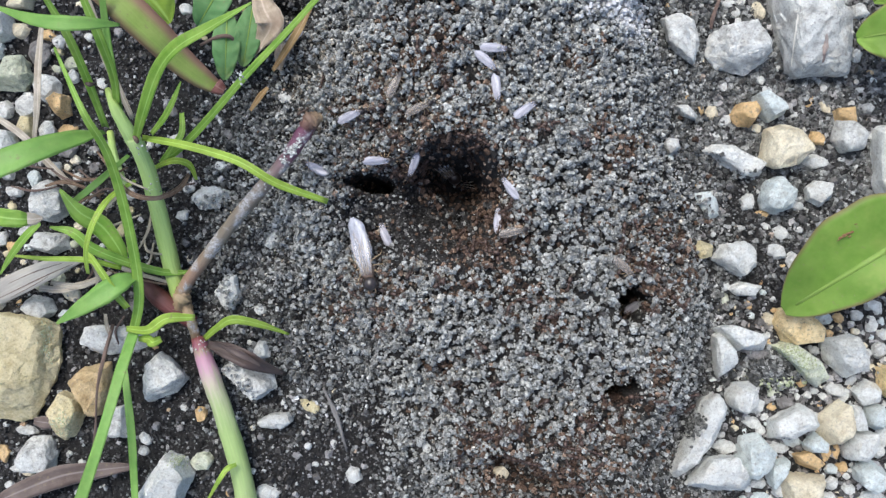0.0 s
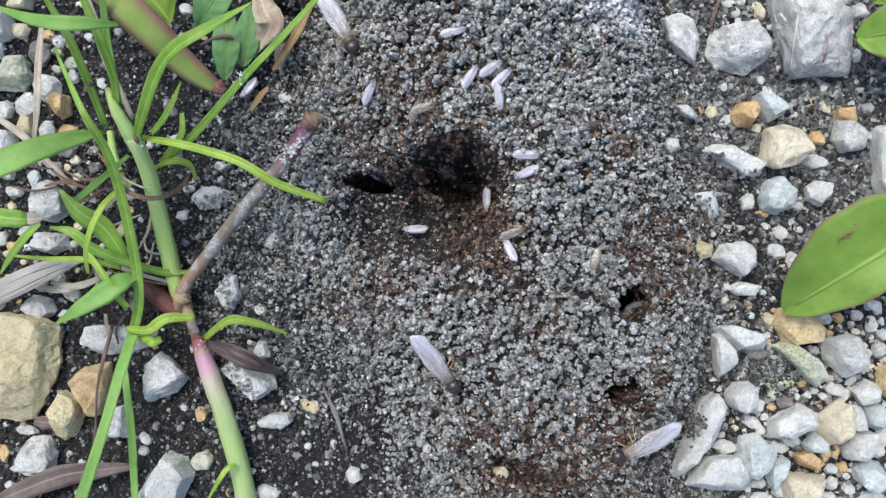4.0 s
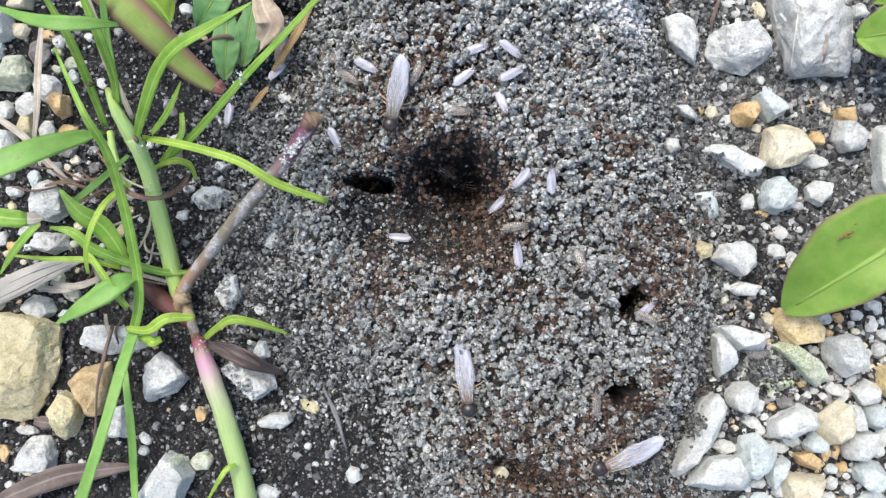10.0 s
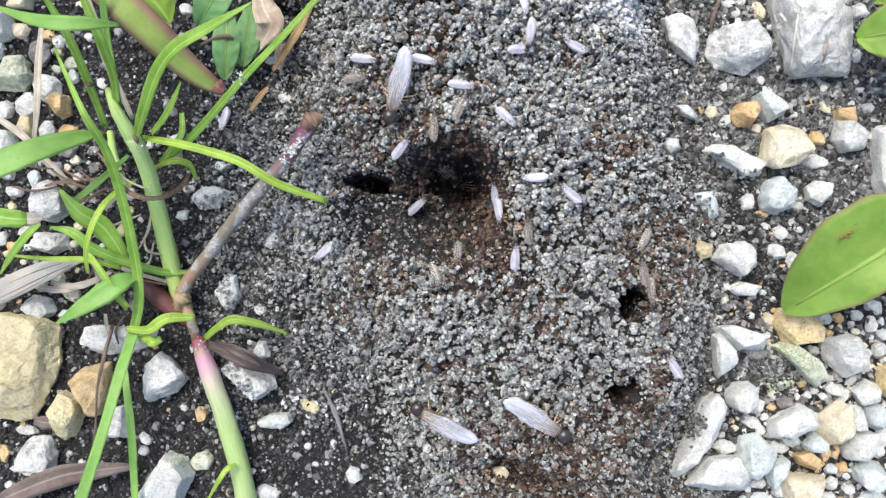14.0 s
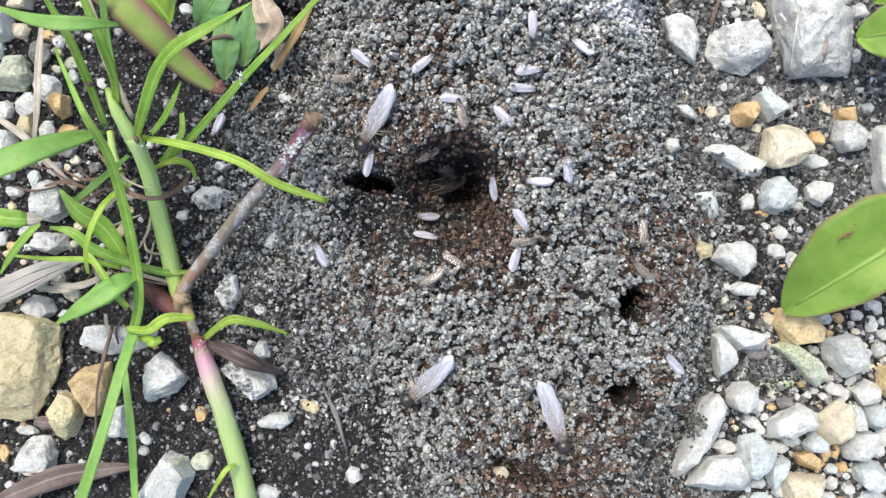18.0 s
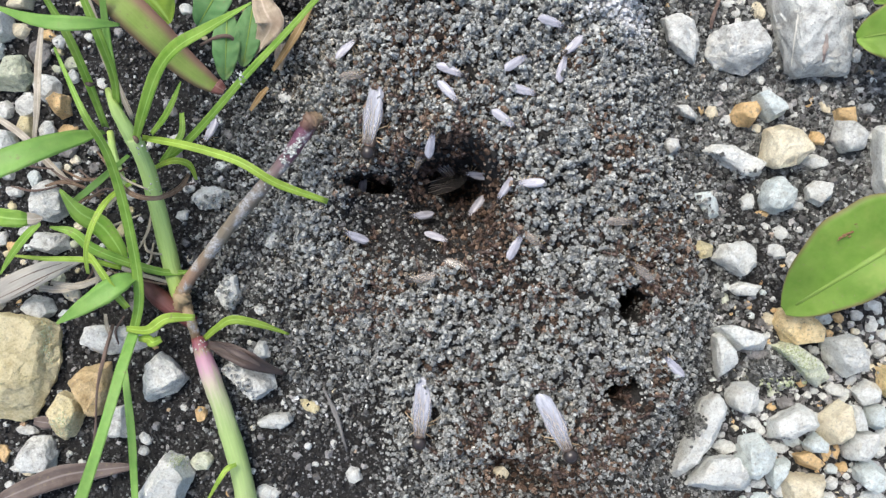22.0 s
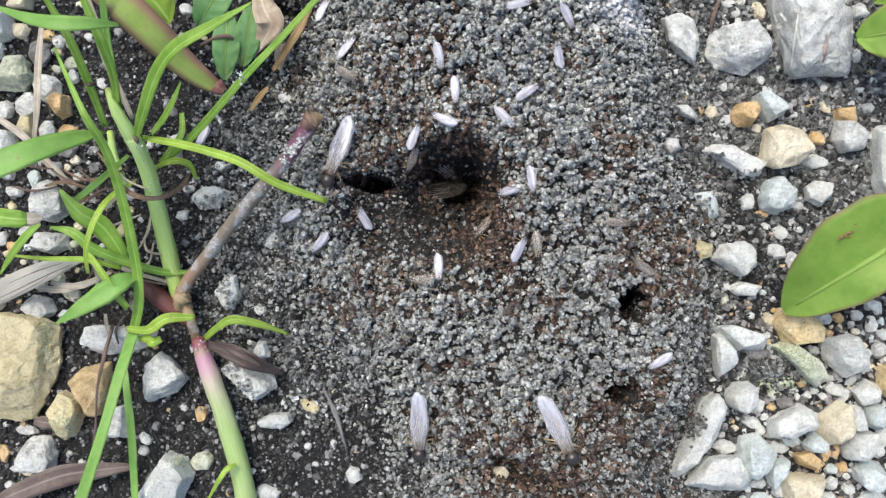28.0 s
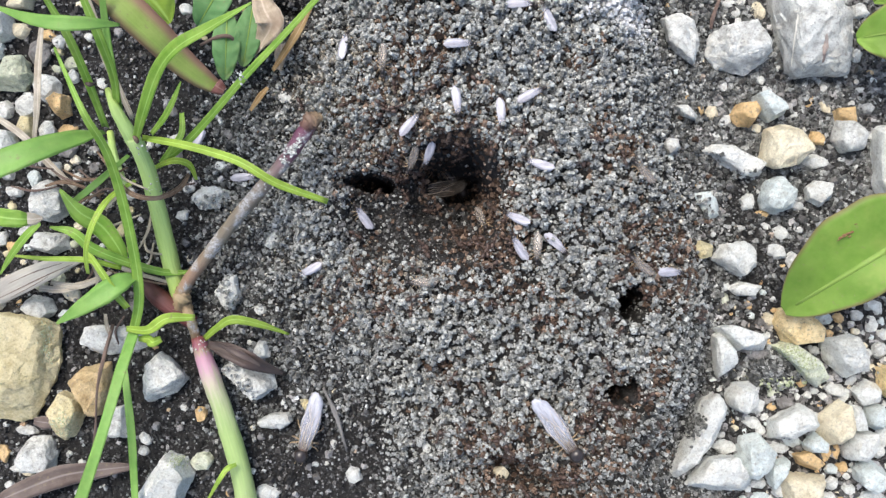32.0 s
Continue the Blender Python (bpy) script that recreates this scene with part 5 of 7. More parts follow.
blade(creeper, LEAFY, [4, 16, 20, 15, 12], (512, 592, 5), (460, 574, 8), (412, 566, 10), (385, 580, 8), (362, 600, 4), label="short bent blade with a pale edge")
blade(creeper, LEAFY, [4, 10, 12, 8], (365, 890, 6), (388, 850, 8), (402, 830, 8), (418, 822, 7))
blade(creeper, LEAFY, [10, 20, 22, 14], (245, 600, 5), (262, 600, 7), (270, 606, 8), (285, 600, 7))

tuft = empty("grass_plant", sight(195, 240, 1), "upright tuft of green grass blades", "grass")
blade(tuft, LEAF, [10, 20, 22, 18], (70, -20, 30), (120, 62, 26), (160, 152, 18), (188, 225, 8))
blade(tuft, LEAF, [14, 24, 24, 16], (140, -20, 34), (178, 70, 30), (203, 140, 22), (208, 200, 14))
blade(tuft, LEAFB, [14, 18, 18, 14], (180, -15, 30), (192, 80, 25), (205, 150, 20), (214, 195, 14))
blade(tuft, LEAFB, [10, 34, 50, 58, 60], (185, 234, 14), (140, 244, 20), (80, 262, 24), (20, 285, 26), (-40, 310, 26), twist=(0, 15), label="broad bluish green blade")
blade(tuft, LEAFB, [8, 14, 16, 12], (228, 275, 9), (200, 300, 12), (165, 330, 14), (125, 362, 13))
blade(tuft, LEAF, [3, 14, 18, 18, 12], (0, 486, 12), (22, 450, 14), (45, 420, 16), (70, 395, 18))
part("stem", stem([(195, 235, 2), (203, 280, 6), (222, 330, 9)], [12, 14, 10]), CULM, tuft, here=True)

arch = empty("grass_plant", sight(-20, -30, 0), "arching grass blades hanging over the ground", "grass")
blade(arch, LEAFB, [6, 24, 32, 26, 5], (-10, 12, 44), (55, 34, 48), (110, 42, 49), (160, 42, 48), (212, 44, 46), twist=(-10, 10))
blade(arch, LEAF, [30, 36, 34, 12], (-30, 378, 55), (5, 385, 57), (35, 388, 57), (60, 388, 56), label="yellow-green blade with a brown tip")
part("tip", ribbon([(48, 388, 56.6), (62, 388, 56.2), (76, 386, 55.8)], [24, 20, 4], 0.2), DRY, arch, "withered brown tip", here=True)

fading = empty("grass_plant", sight(170, -60, 0), "fading grass leaf, brownish green with a red tip", "grass")
blade(fading, LEAFD, [66, 70, 66, 56, 42, 22], (180, -25, 28), (230, 20, 27), (275, 62, 25), (320, 108, 22), (360, 140, 20), (392, 160, 18), fold=0.1, label="broad fading blade")
part("tip", ribbon([(381, 151, 20.0), (388, 156, 19.6), (397, 161, 18.8)], [29, 25, 14], 0.1), make_leaf("red_tip", (0.27, 0.09, 0.08, 1), (0.42, 0.2, 0.16, 1), (0.6, 0.45, 0.4, 1), 900), fading, "withered red tip", here=True)

branch = empty("fallen_stem", sight(330, 510, 2), "broken purple-brown grass stem dusted with sand", "stem")
part("stalk", stem([(318, 522, 4), (340, 488, 6), (378, 438, 8), (425, 378, 11), (470, 325, 13), (512, 275, 14), (535, 240, 14.5), (560, 208, 15)], [20, 22, 23, 24, 24, 23, 27, 20], rough=0.16), PURPLE, branch, here=True)
part("broken_end", stem([(540, 228, 15), (552, 214, 15.3), (570, 206, 15)], [26, 34, 12], rough=0.4), make_stem("torn_fibre", (0.0, (0.13, 0.06, 0.06, 1)), (1.0, (0.26, 0.19, 0.11, 1))), branch, "torn brown end", here=True)


def crumbs(parent, name, mat, label, seed, *spots):
    """Small grains that stick to a plant: middle, height and spread of each group, count and size."""
    rs = np.random.RandomState(seed)
    for x, y, z, rx, ry, n, size in spots:
        bm = bmesh.new()
        for i in range(n):
            r = size * U * rs.uniform(0.3, 0.6)
            c = sight(rs.normal(x, rx), rs.normal(y, ry), z)
            bmesh.ops.create_icosphere(bm, subdivisions=1, radius=1, matrix=Matrix.Translation(c) @ Matrix.Rotation(rs.uniform(0, 3), 4, "Z") @ Matrix.Diagonal((r, r * rs.uniform(0.6, 1), r * 0.7, 1)))
        part(name, bm, mat, parent, label, here=True, smooth=False)


crumbs(creeper, "sand_crust", PALESAND, "pale sand stuck to the blades", 91, (427, 136, 24.2, 5, 6, 14, 5), (247, 262, 16.6, 6, 8, 12, 3), (272, 330, 13.0, 6, 12, 14, 2.5), (352, 612, 5.6, 8, 10, 16, 3.5))
crumbs(branch, "sand_crust", PALESAND, "pale sand crust on the stem", 92, (531, 246, 15.6, 3, 4, 26, 4), (523, 258, 15.5, 4, 4, 40, 4.5), (514, 270, 15.4, 5, 4, 40, 4.5), (504, 283, 15.3, 4, 4, 26, 4), (545, 262, 14.6, 4, 4, 12, 4), (470, 325, 14.4, 4, 5, 16, 3))
part("scar", stem([(152, 148, 18.9), (159, 150, 19.2), (166, 149, 18.9)], [5, 9, 5]), BARK, tuft, "small black scar on a blade", here=True)


# ---- broad leaved weeds ----
def broad_leaf(parent, base, tip, width, z0, z1, mat, cup=0.16, sag=2.0, shape=1.0, sides=(1.0, 1.0)):
    """A rounded leaf with a midrib between two plan points; a solid sheet, cupped along the midrib."""
    a, b = Vector((*base, 0)), Vector((*tip, 0))
    n, m = 28, 12
    along = b - a
    side = Vector((-along.y, along.x, 0)).normalized()
    bm = bmesh.new()
    tops, downs = [], []
    for i in range(n + 1):
        s = i / n
        half = width * 0.5 * (math.sin(math.pi * min(1, s ** shape * 0.98 + 0.01)) ** 0.62) + 1.0
        half *= 1 + 0.02 * math.sin(s * 23)
        row, low = [], []
        for j in range(m + 1):
            q = 2 * j / m - 1
            p = a + along * s + side * (half * q * sides[q > 0])
            z = z0 + (z1 - z0) * s + sag * math.sin(math.pi * s) + abs(q) ** 1.4 * half * 0.1 * cup + 0.18 * math.sin(s * 30 + abs(q) * 5) * abs(q)
            z -= 0.25 * math.exp(-(q * 7) ** 2)
            row.append(bm.verts.new(sight(p.x, p.y, z)))
            low.append(bm.verts.new(sight(p.x, p.y, z - 0.22)))
        tops.append(row)
        downs.append(low)
    for i in range(n):
        for j in range(m):
            bm.faces.new((tops[i][j], tops[i + 1][j], tops[i + 1][j + 1], tops[i][j + 1]))
            bm.faces.new((downs[i][j], downs[i][j + 1], downs[i + 1][j + 1], downs[i + 1][j]))
        bm.faces.new((tops[i][0], downs[i][0], downs[i + 1][0], tops[i + 1][0]))
        bm.faces.new((tops[i][m], tops[i + 1][m], downs[i + 1][m], downs[i][m]))
    uv_grid(bm, [r + d for r, d in zip(tops, downs)], False)
    bmesh.ops.recalc_face_normals(bm, faces=bm.faces)
    leaf = part("leaf", bm, mat, parent, here=True)
    line = [sight(*(a + along * s).to_2d(), z0 + (z1 - z0) * s + sag * math.sin(math.pi * s) - 0.1) for s in np.linspace(0.0, 0.93, 14)]
    part("midrib", tube(line, [width * 3e-6, width * 2.2e-6, width * 1e-6], 8, 0, 0.5), RIB, leaf, "pale midrib", here=True)
    return leaf


SPOT = make_leaf("brown_spot", (0.14, 0.08, 0.03, 1), (0.3, 0.17, 0.08, 1), None, 1500, False, 0.7, 0.05)
weed = empty("weed", sight(1640, 470, 0), "low weed with broad glossy green leaves", "weed")
broad_leaf(weed, (1690, 370), (1388, 552), 200, 16, 8, BROAD, 0.2, 4.0, 0.95, (0.63, 1.03))
part("stalk", stem([(1640, 470, -1), (1660, 430, 8), (1680, 395, 15)], [16, 14, 12]), CULM, weed, here=True)
for bx, by, bw, bh in ((1488, 421, 9, 4), (1494, 417, 8, 6), (1501, 414, 9, 5), (1508, 411, 7, 4), (1504, 419, 6, 3), (1484, 425, 6, 2), (1522, 390, 10, 3), (1515, 397, 6, 2)):
    bump = bmesh.new()
    bmesh.ops.create_uvsphere(bump, u_segments=10, v_segments=6, radius=1, matrix=Matrix.Translation(sight(bx, by, 17.25)) @ Matrix.Rotation(0.25, 4, "Z") @ Matrix.Diagonal((bw * U / 2, bh * U / 2, 1.2e-4, 1)))
    part("blemish", bump, SPOT, weed, "small brown blemish", here=True)
weed2 = empty("weed", sight(1640, 30, 0), "low weed with a round green leaf", "weed")
broad_leaf(weed2, (1690, 40), (1516, 68), 118, 14, 10, BROAD, 0.15, 2.0, 0.8)
broad_leaf(weed2, (1660, -60), (1546, 4), 50, 16, 12, BROAD, 0.15, 2.0, 0.8)
part("stalk", stem([(1650, 20, -1), (1675, 30, 8), (1690, 40, 14)], [12, 11, 10]), CULM, weed2, here=True)
weed3 = empty("weed", sight(300, -60, 0), "low weed with rounded leaves behind the grass", "weed")
broad_leaf(weed3, (200, -60), (300, 42), 110, 18, 14, LEAFY, 0.1, 1.5, 0.9)
broad_leaf(weed3, (448, 10), (430, 118), 46, 7, 5.5, LEAFW, 0.1, 1.5, 0.9)
broad_leaf(weed3, (402, 20), (398, 142), 48, 7, 5.0, LEAFW, 0.1, 1.5, 0.9)
broad_leaf(weed3, (400, -40), (350, 46), 62, 9, 7, LEAFW, 0.1, 1.0, 0.9)


# ---- dry litter ----
def litter(name, bm, mat, label, category):
    return tagged(part(name, bm, mat), label, category)


litter("dry_straw", ribbon([(74, 45, 6), (68, 120, 7), (66, 190, 6), (60, 255, 3)], [8, 13, 12, 6], 0.3), DRY, "dry tan grass straw lying on stones", "straw")
litter("dry_straw", ribbon([(-10, 205, 5), (40, 240, 5), (85, 288, 4), (135, 335, 3)], [10, 13, 13, 8], 0.3), DRY, "dry tan grass straw lying on stones", "straw")
litter("dry_straw", ribbon([(150, -10, 18), (168, 40, 16), (190, 110, 12), (235, 210, 8)], [14, 16, 14, 8], 0.3), DRY, "dry brownish straw among green blades", "straw")
litter("dry_straw", ribbon([(198, 290, 12), (208, 318, 16), (236, 344, 19), (280, 350, 18), (318, 332, 14), (334, 308, 10)], [5, 9, 10, 9, 10, 6], 0.4, twist=(0, 60)), BRAID, "curled brown straw beside the culm", "straw")
litter("dry_straw", ribbon([(70, 510, 4), (110, 512, 4), (160, 500, 4), (200, 480, 4)], [10, 14, 12, 6], 0.3), DRY, "dry brown straw among stones", "straw")
litter("dry_straw", ribbon([(185, 460, 5), (230, 480, 5), (300, 500, 4)], [5, 8, 5], 0.3), DRY, "thin pale straw beside the culm", "straw")
litter("dry_straw", ribbon([(552, 8, 12), (528, 55, 11), (505, 92, 8), (483, 125, 4)], [8, 15, 13, 6], 0.3), RUSTY, "orange dry grass blade at the mound's edge", "straw")
litter("dry_straw", ribbon([(474, 155, 2.5), (460, 172, 3), (443, 196, 2)], [6, 11, 5], 0.3), RUSTY, "short orange dry straw", "straw")
litter("dead_leaf", ribbon([(-20, 895, 3), (40, 868, 4), (110, 842, 4), (175, 832, 4), (240, 825, 3)], [14, 34, 40, 30, 8], 0.35, wavy=1.5), MAUVE, "curled brown dead leaf", "leaf")
litter("dead_leaf", ribbon([(458, -14, 8), (468, 18, 10), (480, 44, 11), (464, 76, 8), (450, 100, 5)], [26, 40, 52, 26, 6], 0.5, twist=(-25, 30), wavy=0.0), PETAL, "crumpled pale tan dead leaf", "leaf")
litter("dead_leaf", ribbon([(498, 78, 4), (497, 98, 5), (494, 124, 3)], [14, 22, 10], 0.3), PETAL, "small pale dry leaf scrap", "leaf")
for pts, wide in (
    (((172, 268, 8), (196, 300, 11), (214, 322, 12), (222, 352, 9)), (5, 10, 9, 4)), (((110, 300, 5), (150, 318, 7), (192, 312, 9), (226, 296, 8)), (4, 9, 9, 4)), (((186, 372, 6), (206, 350, 9), (232, 330, 9)), (4, 9, 4)),
    (((80, 330, 5), (112, 322, 6), (150, 332, 6), (176, 350, 5)), (6, 12, 10, 4)), (((128, 372, 5), (150, 352, 7), (184, 342, 8)), (4, 8, 4)), (((246, 440, 6), (262, 408, 8), (268, 372, 7)), (4, 8, 4)),
    (((190, 478, 5), (232, 492, 6), (296, 504, 5)), (4, 7, 4)), (((168, 520, 4), (172, 490, 6), (160, 462, 8)), (4, 9, 6)),
    (((198, 600, 5), (190, 580, 6), (186, 556, 5)), (6, 12, 8)), (((90, 500, 4), (140, 506, 5), (186, 488, 5)), (12, 20, 10)),
):
    litter("dry_straw", ribbon(pts, [w * 0.6 for w in wide], 0.4, twist=(0, 40), n=14), BRAID if pts[0][0] % 3 else DRY, "withered brown grass blade among the grass", "straw")
litter("dead_leaf", ribbon([(60, 745, 3), (80, 748, 4), (108, 752, 3)], [10, 24, 8], 0.3), MAUVE, "small brown dead leaf", "leaf")
litter("twig", stem([(200, 575, 5), (182, 640, 8), (172, 690, 8), (168, 770, 6), (158, 825, 3), (140, 840, 2)], [6, 7, 4, 4, 5, 3], rough=0.4), TWIG, "thin reddish brown twig", "twig")
litter("bark_strip", ribbon([(368, 610, 5), (404, 621, 6.5), (440, 636, 7), (474, 650, 5), (503, 661, 3)], [10, 28, 32, 20, 5], 0.6, 0.5, twist=(-20, 25), wavy=1.0), BARK, "dark flaky bark strip over a stone", "bark")
litter("bark_strip", ribbon([(382, 606, 6), (420, 624, 8), (462, 648, 7.5)], [4, 14, 4], 0.5, 0.4, twist=(30, -20)), BARK, "thin dark flake of bark", "bark")
litter("twig", stem([(572, 686, 1.5), (592, 728, 2), (604, 765, 2), (614, 800, 1.5)], [4, 9, 6, 3], rough=0.4, flat=0.6), GREYTWIG, "thin grey-brown twig in dark soil", "twig")
litter("twig", stem([(355, 80, 6), (385, 66, 8), (408, 66, 8), (418, 85, 6), (414, 118, 3)], [5, 7, 7, 6, 4]), TWIG, "curled thin brown stalk", "twig")
litter("twig", stem([(1275, -5, 2), (1262, 30, 2.5), (1258, 52, 2)], [6, 8, 5]), TWIG, "thin brown twig between stones", "twig")


for fibre in (
    ((150, 360, 8), (185, 335, 10), (215, 345, 10)), ((165, 420, 7), (200, 400, 9), (250, 380, 8)), ((205, 300, 12), (222, 318, 13), (262, 336, 13)), ((228, 505, 4), (262, 470, 6), (272, 430, 6)),
    ((20, 330, 5), (60, 338, 6), (105, 330, 5)), ((140, 300, 6), (170, 330, 7), (182, 370, 6)), ((90, 300, 5), (118, 318, 6), (150, 322, 6)), ((255, 420, 6), (262, 445, 7), (300, 452, 6)),
    ((150, 500, 3), (165, 478, 4), (158, 452, 6)), ((220, 560, 3), (205, 585, 4), (210, 610, 4)), ((300, 345, 4), (318, 330, 5), (345, 325, 4)), ((10, 270, 6), (45, 292, 7), (95, 300, 6)),
):
    litter("dry_straw", stem(fibre, [3, 5, 3], n=10, sides=6), DRY if fibre[0][0] % 10 else TWIG, "thin dry brown fibre among the grass", "straw")


def wood_chip():
    bm = ribbon([(-15, 525, 6), (40, 498, 7), (95, 474, 7), (145, 458, 6)], [40, 42, 34, 10], 0.05, 1.4, wavy=1.0)
    ob = litter("wood_chip", bm, CHIP, "grey weathered wood splinter with cracks", "wood")
    band(ob, "crack", TWIG, "dark crack", 2.2, (-10, 532), (40, 508), (90, 484), (128, 468))
    band(ob, "crack", TWIG, "dark crack", 1.6, (15, 502), (60, 482), (110, 466))
    band(ob, "crack", TWIG, "dark crack", 1.6, (20, 526), (60, 505), (85, 490))


wood_chip()


# ---- ants ----
def ball(bm, c, r, seg=10):
    m = Matrix.Translation(c) @ Matrix.Diagonal((*r, 1))
    bmesh.ops.create_uvsphere(bm, u_segments=seg, v_segments=max(6, seg * 2 // 3), radius=1, matrix=m)


MM = 0.001


def ball_part(name, c, r, mat, parent, seg=12, extra=()):
    bm = bmesh.new()
    ball(bm, Vector(c) * MM, Vector(r) * MM, seg)
    for c2, r2 in extra:
        ball(bm, Vector(c2) * MM, Vector(r2) * MM, 8)
    return part(name, bm, mat, parent)


def limb(name, pts, radii, mat, parent, sides=5):
    return part(name, tube([Vector(p) * MM for p in pts], [r * MM for r in radii], sides), mat, parent)


def wing_mesh(length, width, camber, sweep, root=0.16):
    """A membranous wing from its root at the origin back along -x, frayed at the tip, with a real thickness."""
    bm = bmesh.new()
    n, m = 18, 6
    tops, downs = [], []
    for i in range(n + 1):
        s = i / n
        half = width * 0.5 * (root + (1 - root) * math.sin(math.pi / 2 * min(1.0, s / 0.6)) ** 1.2) * math.sqrt(max(0.0, 1 - max(0.0, (s - 0.58) / 0.43) ** 2.4)) + 0.02
        half *= 1 + 0.045 * math.sin(11 * s + width) + 0.03 * math.sin(29 * s + 2 * length)
        row, low = [], []
        for j in range(m + 1):
            q = 2 * j / m - 1
            p = Vector((-length * s * (1 + 0.014 * s * math.sin(5.3 * q + 2 * width)), half * q + sweep * s * s, camber * (1 - q * q) * math.sin(math.pi * min(1, s * 0.8 + 0.1)) + 0.02 * math.sin(7 * s + 3 * q)))
            row.append(bm.verts.new(p * MM))
            low.append(bm.verts.new((p - Vector((0, 0, 0.025))) * MM))
        tops.append(row)
        downs.append(low)
    for i in range(n):
        for j in range(m):
            bm.faces.new((tops[i][j], tops[i + 1][j], tops[i + 1][j + 1], tops[i][j + 1]))
            bm.faces.new((downs[i][j], downs[i][j + 1], downs[i + 1][j + 1], downs[i + 1][j]))
        bm.faces.new((tops[i][0], downs[i][0], downs[i + 1][0], tops[i + 1][0]))
        bm.faces.new((tops[i][m], tops[i + 1][m], downs[i + 1][m], downs[i][m]))
    bm.faces.new(tops[0] + downs[0][::-1])
    bm.faces.new(tops[n][::-1] + downs[n])
    bmesh.ops.recalc_face_normals(bm, faces=bm.faces)
    return bm


def legs(ant, k, mat, h):
    """Six legs: hip, knee above the body, foot on the ground. k scales, h is the body's height."""
    for side in (1, -1):
        for x, reach, back in ((0.25, 1.5, 0.9), (0.0, 1.6, -0.1), (-0.25, 1.8, -1.1)):
            limb("leg", [(x * k, 0.25 * k * side, h), ((x + back * 0.4) * k, 0.8 * k * side, h + 0.45 * k), ((x + back * 0.8) * k, reach * 0.85 * k * side, h * 0.4), ((x + back * 1.15) * k, reach * k * side, 0)],
                 [0.075 * k, 0.07 * k, 0.05 * k, 0.03 * k], mat, ant)


def feelers(head, x, k, mat, h):
    for side in (1, -1):
        limb("antenna", [(x, 0.12 * k * side, h), (x + 0.45 * k, 0.5 * k * side, h + 0.2 * k), (x + 1.05 * k, 0.45 * k * side, h - 0.1 * k)], [0.045 * k, 0.04 * k, 0.05 * k], mat, head)


def queen_ant(name="winged_queen_ant", wing=None):
    """About 8 mm of body, 11 mm with the folded wings. Its middle is the thorax; the head points to +x."""
    q = empty(name, (0, 0, 0), "large dark winged queen ant with folded %s wings" % ("tan" if wing else "whitish"), "ant", "winged queens on the mound")
    head = ball_part("head", (2.8, 0, 1.6), (1.24, 1.26, 1.0), BLACK, q, 18, (((3.4, 0.3, 1.0), (0.35, 0.2, 0.2)), ((3.4, -0.3, 1.0), (0.35, 0.2, 0.2))))
    for side in (1, -1):
        ball_part("eye", (2.9, 1.06 * side, 1.75), (0.3, 0.16, 0.26), VEIN, head, 8)
    feelers(head, 3.2, 1.25, TAN, 1.2)
    ball_part("thorax", (0.7, 0, 1.45), (1.7, 1.08, 0.95), AMBER, q, 16, (((-0.9, 0, 1.3), (0.6, 0.7, 0.65)), ((1.7, 0, 1.35), (0.5, 0.7, 0.6))))
    ball_part("waist", (-1.5, 0, 1.1), (0.35, 0.35, 0.5), AMBER, q, 8)
    ball_part("gaster", (-3.4, 0, 1.05), (2.1, 1.45, 0.9), HONEY, q, 16)
    legs(q, 1.55, TAN, 0.8)
    for side in (1, -1):
        hind = part("hind_wing", wing_mesh(7.0, 2.3, 0.1, 0.15 * side, 0.3), wing or WINGQ, q, "translucent pale hind wing")
        hind.matrix_basis = pose(0.9 * MM, 0.6 * side * MM, 2.35 * MM, 3 * side, -1.5, 3 * side)
        fore = part("fore_wing", wing_mesh(9.7 + 0.25 * side, 2.85, 0.2, -0.25 * side, 0.3), wing or WINGQ, q, "translucent pale fore wing with thin veins")
        fore.matrix_basis = pose(1.45 * MM, 0.42 * side * MM, (2.45 + 0.1 * side) * MM, 7 * side, -1.2, 2.9 * side + 1.1)
        for pts in ([(0, 0.45 * side, 0.1), (-3.0, 1.05 * side, 0.1), (-6.8, 1.32 * side, 0.05)], [(-0.1, 0, 0.16), (-2.6, 0.3 * side, 0.24), (-5.4, 0.25 * side, 0.24), (-7.2, 0.85 * side, 0.14)],
                    [(-0.1, -0.2 * side, 0.14), (-3.0, -0.45 * side, 0.22), (-5.2, -0.2 * side, 0.24), (-7.6, -0.7 * side, 0.14)], [(-4.2, 0.3 * side, 0.24), (-4.9, -0.25 * side, 0.24)], [(-0.2, -0.4 * side, 0.1), (-4.0, -1.15 * side, 0.08)]):
            limb("vein", pts, [0.06, 0.05, 0.025], VEIN, fore, 4)
    return q


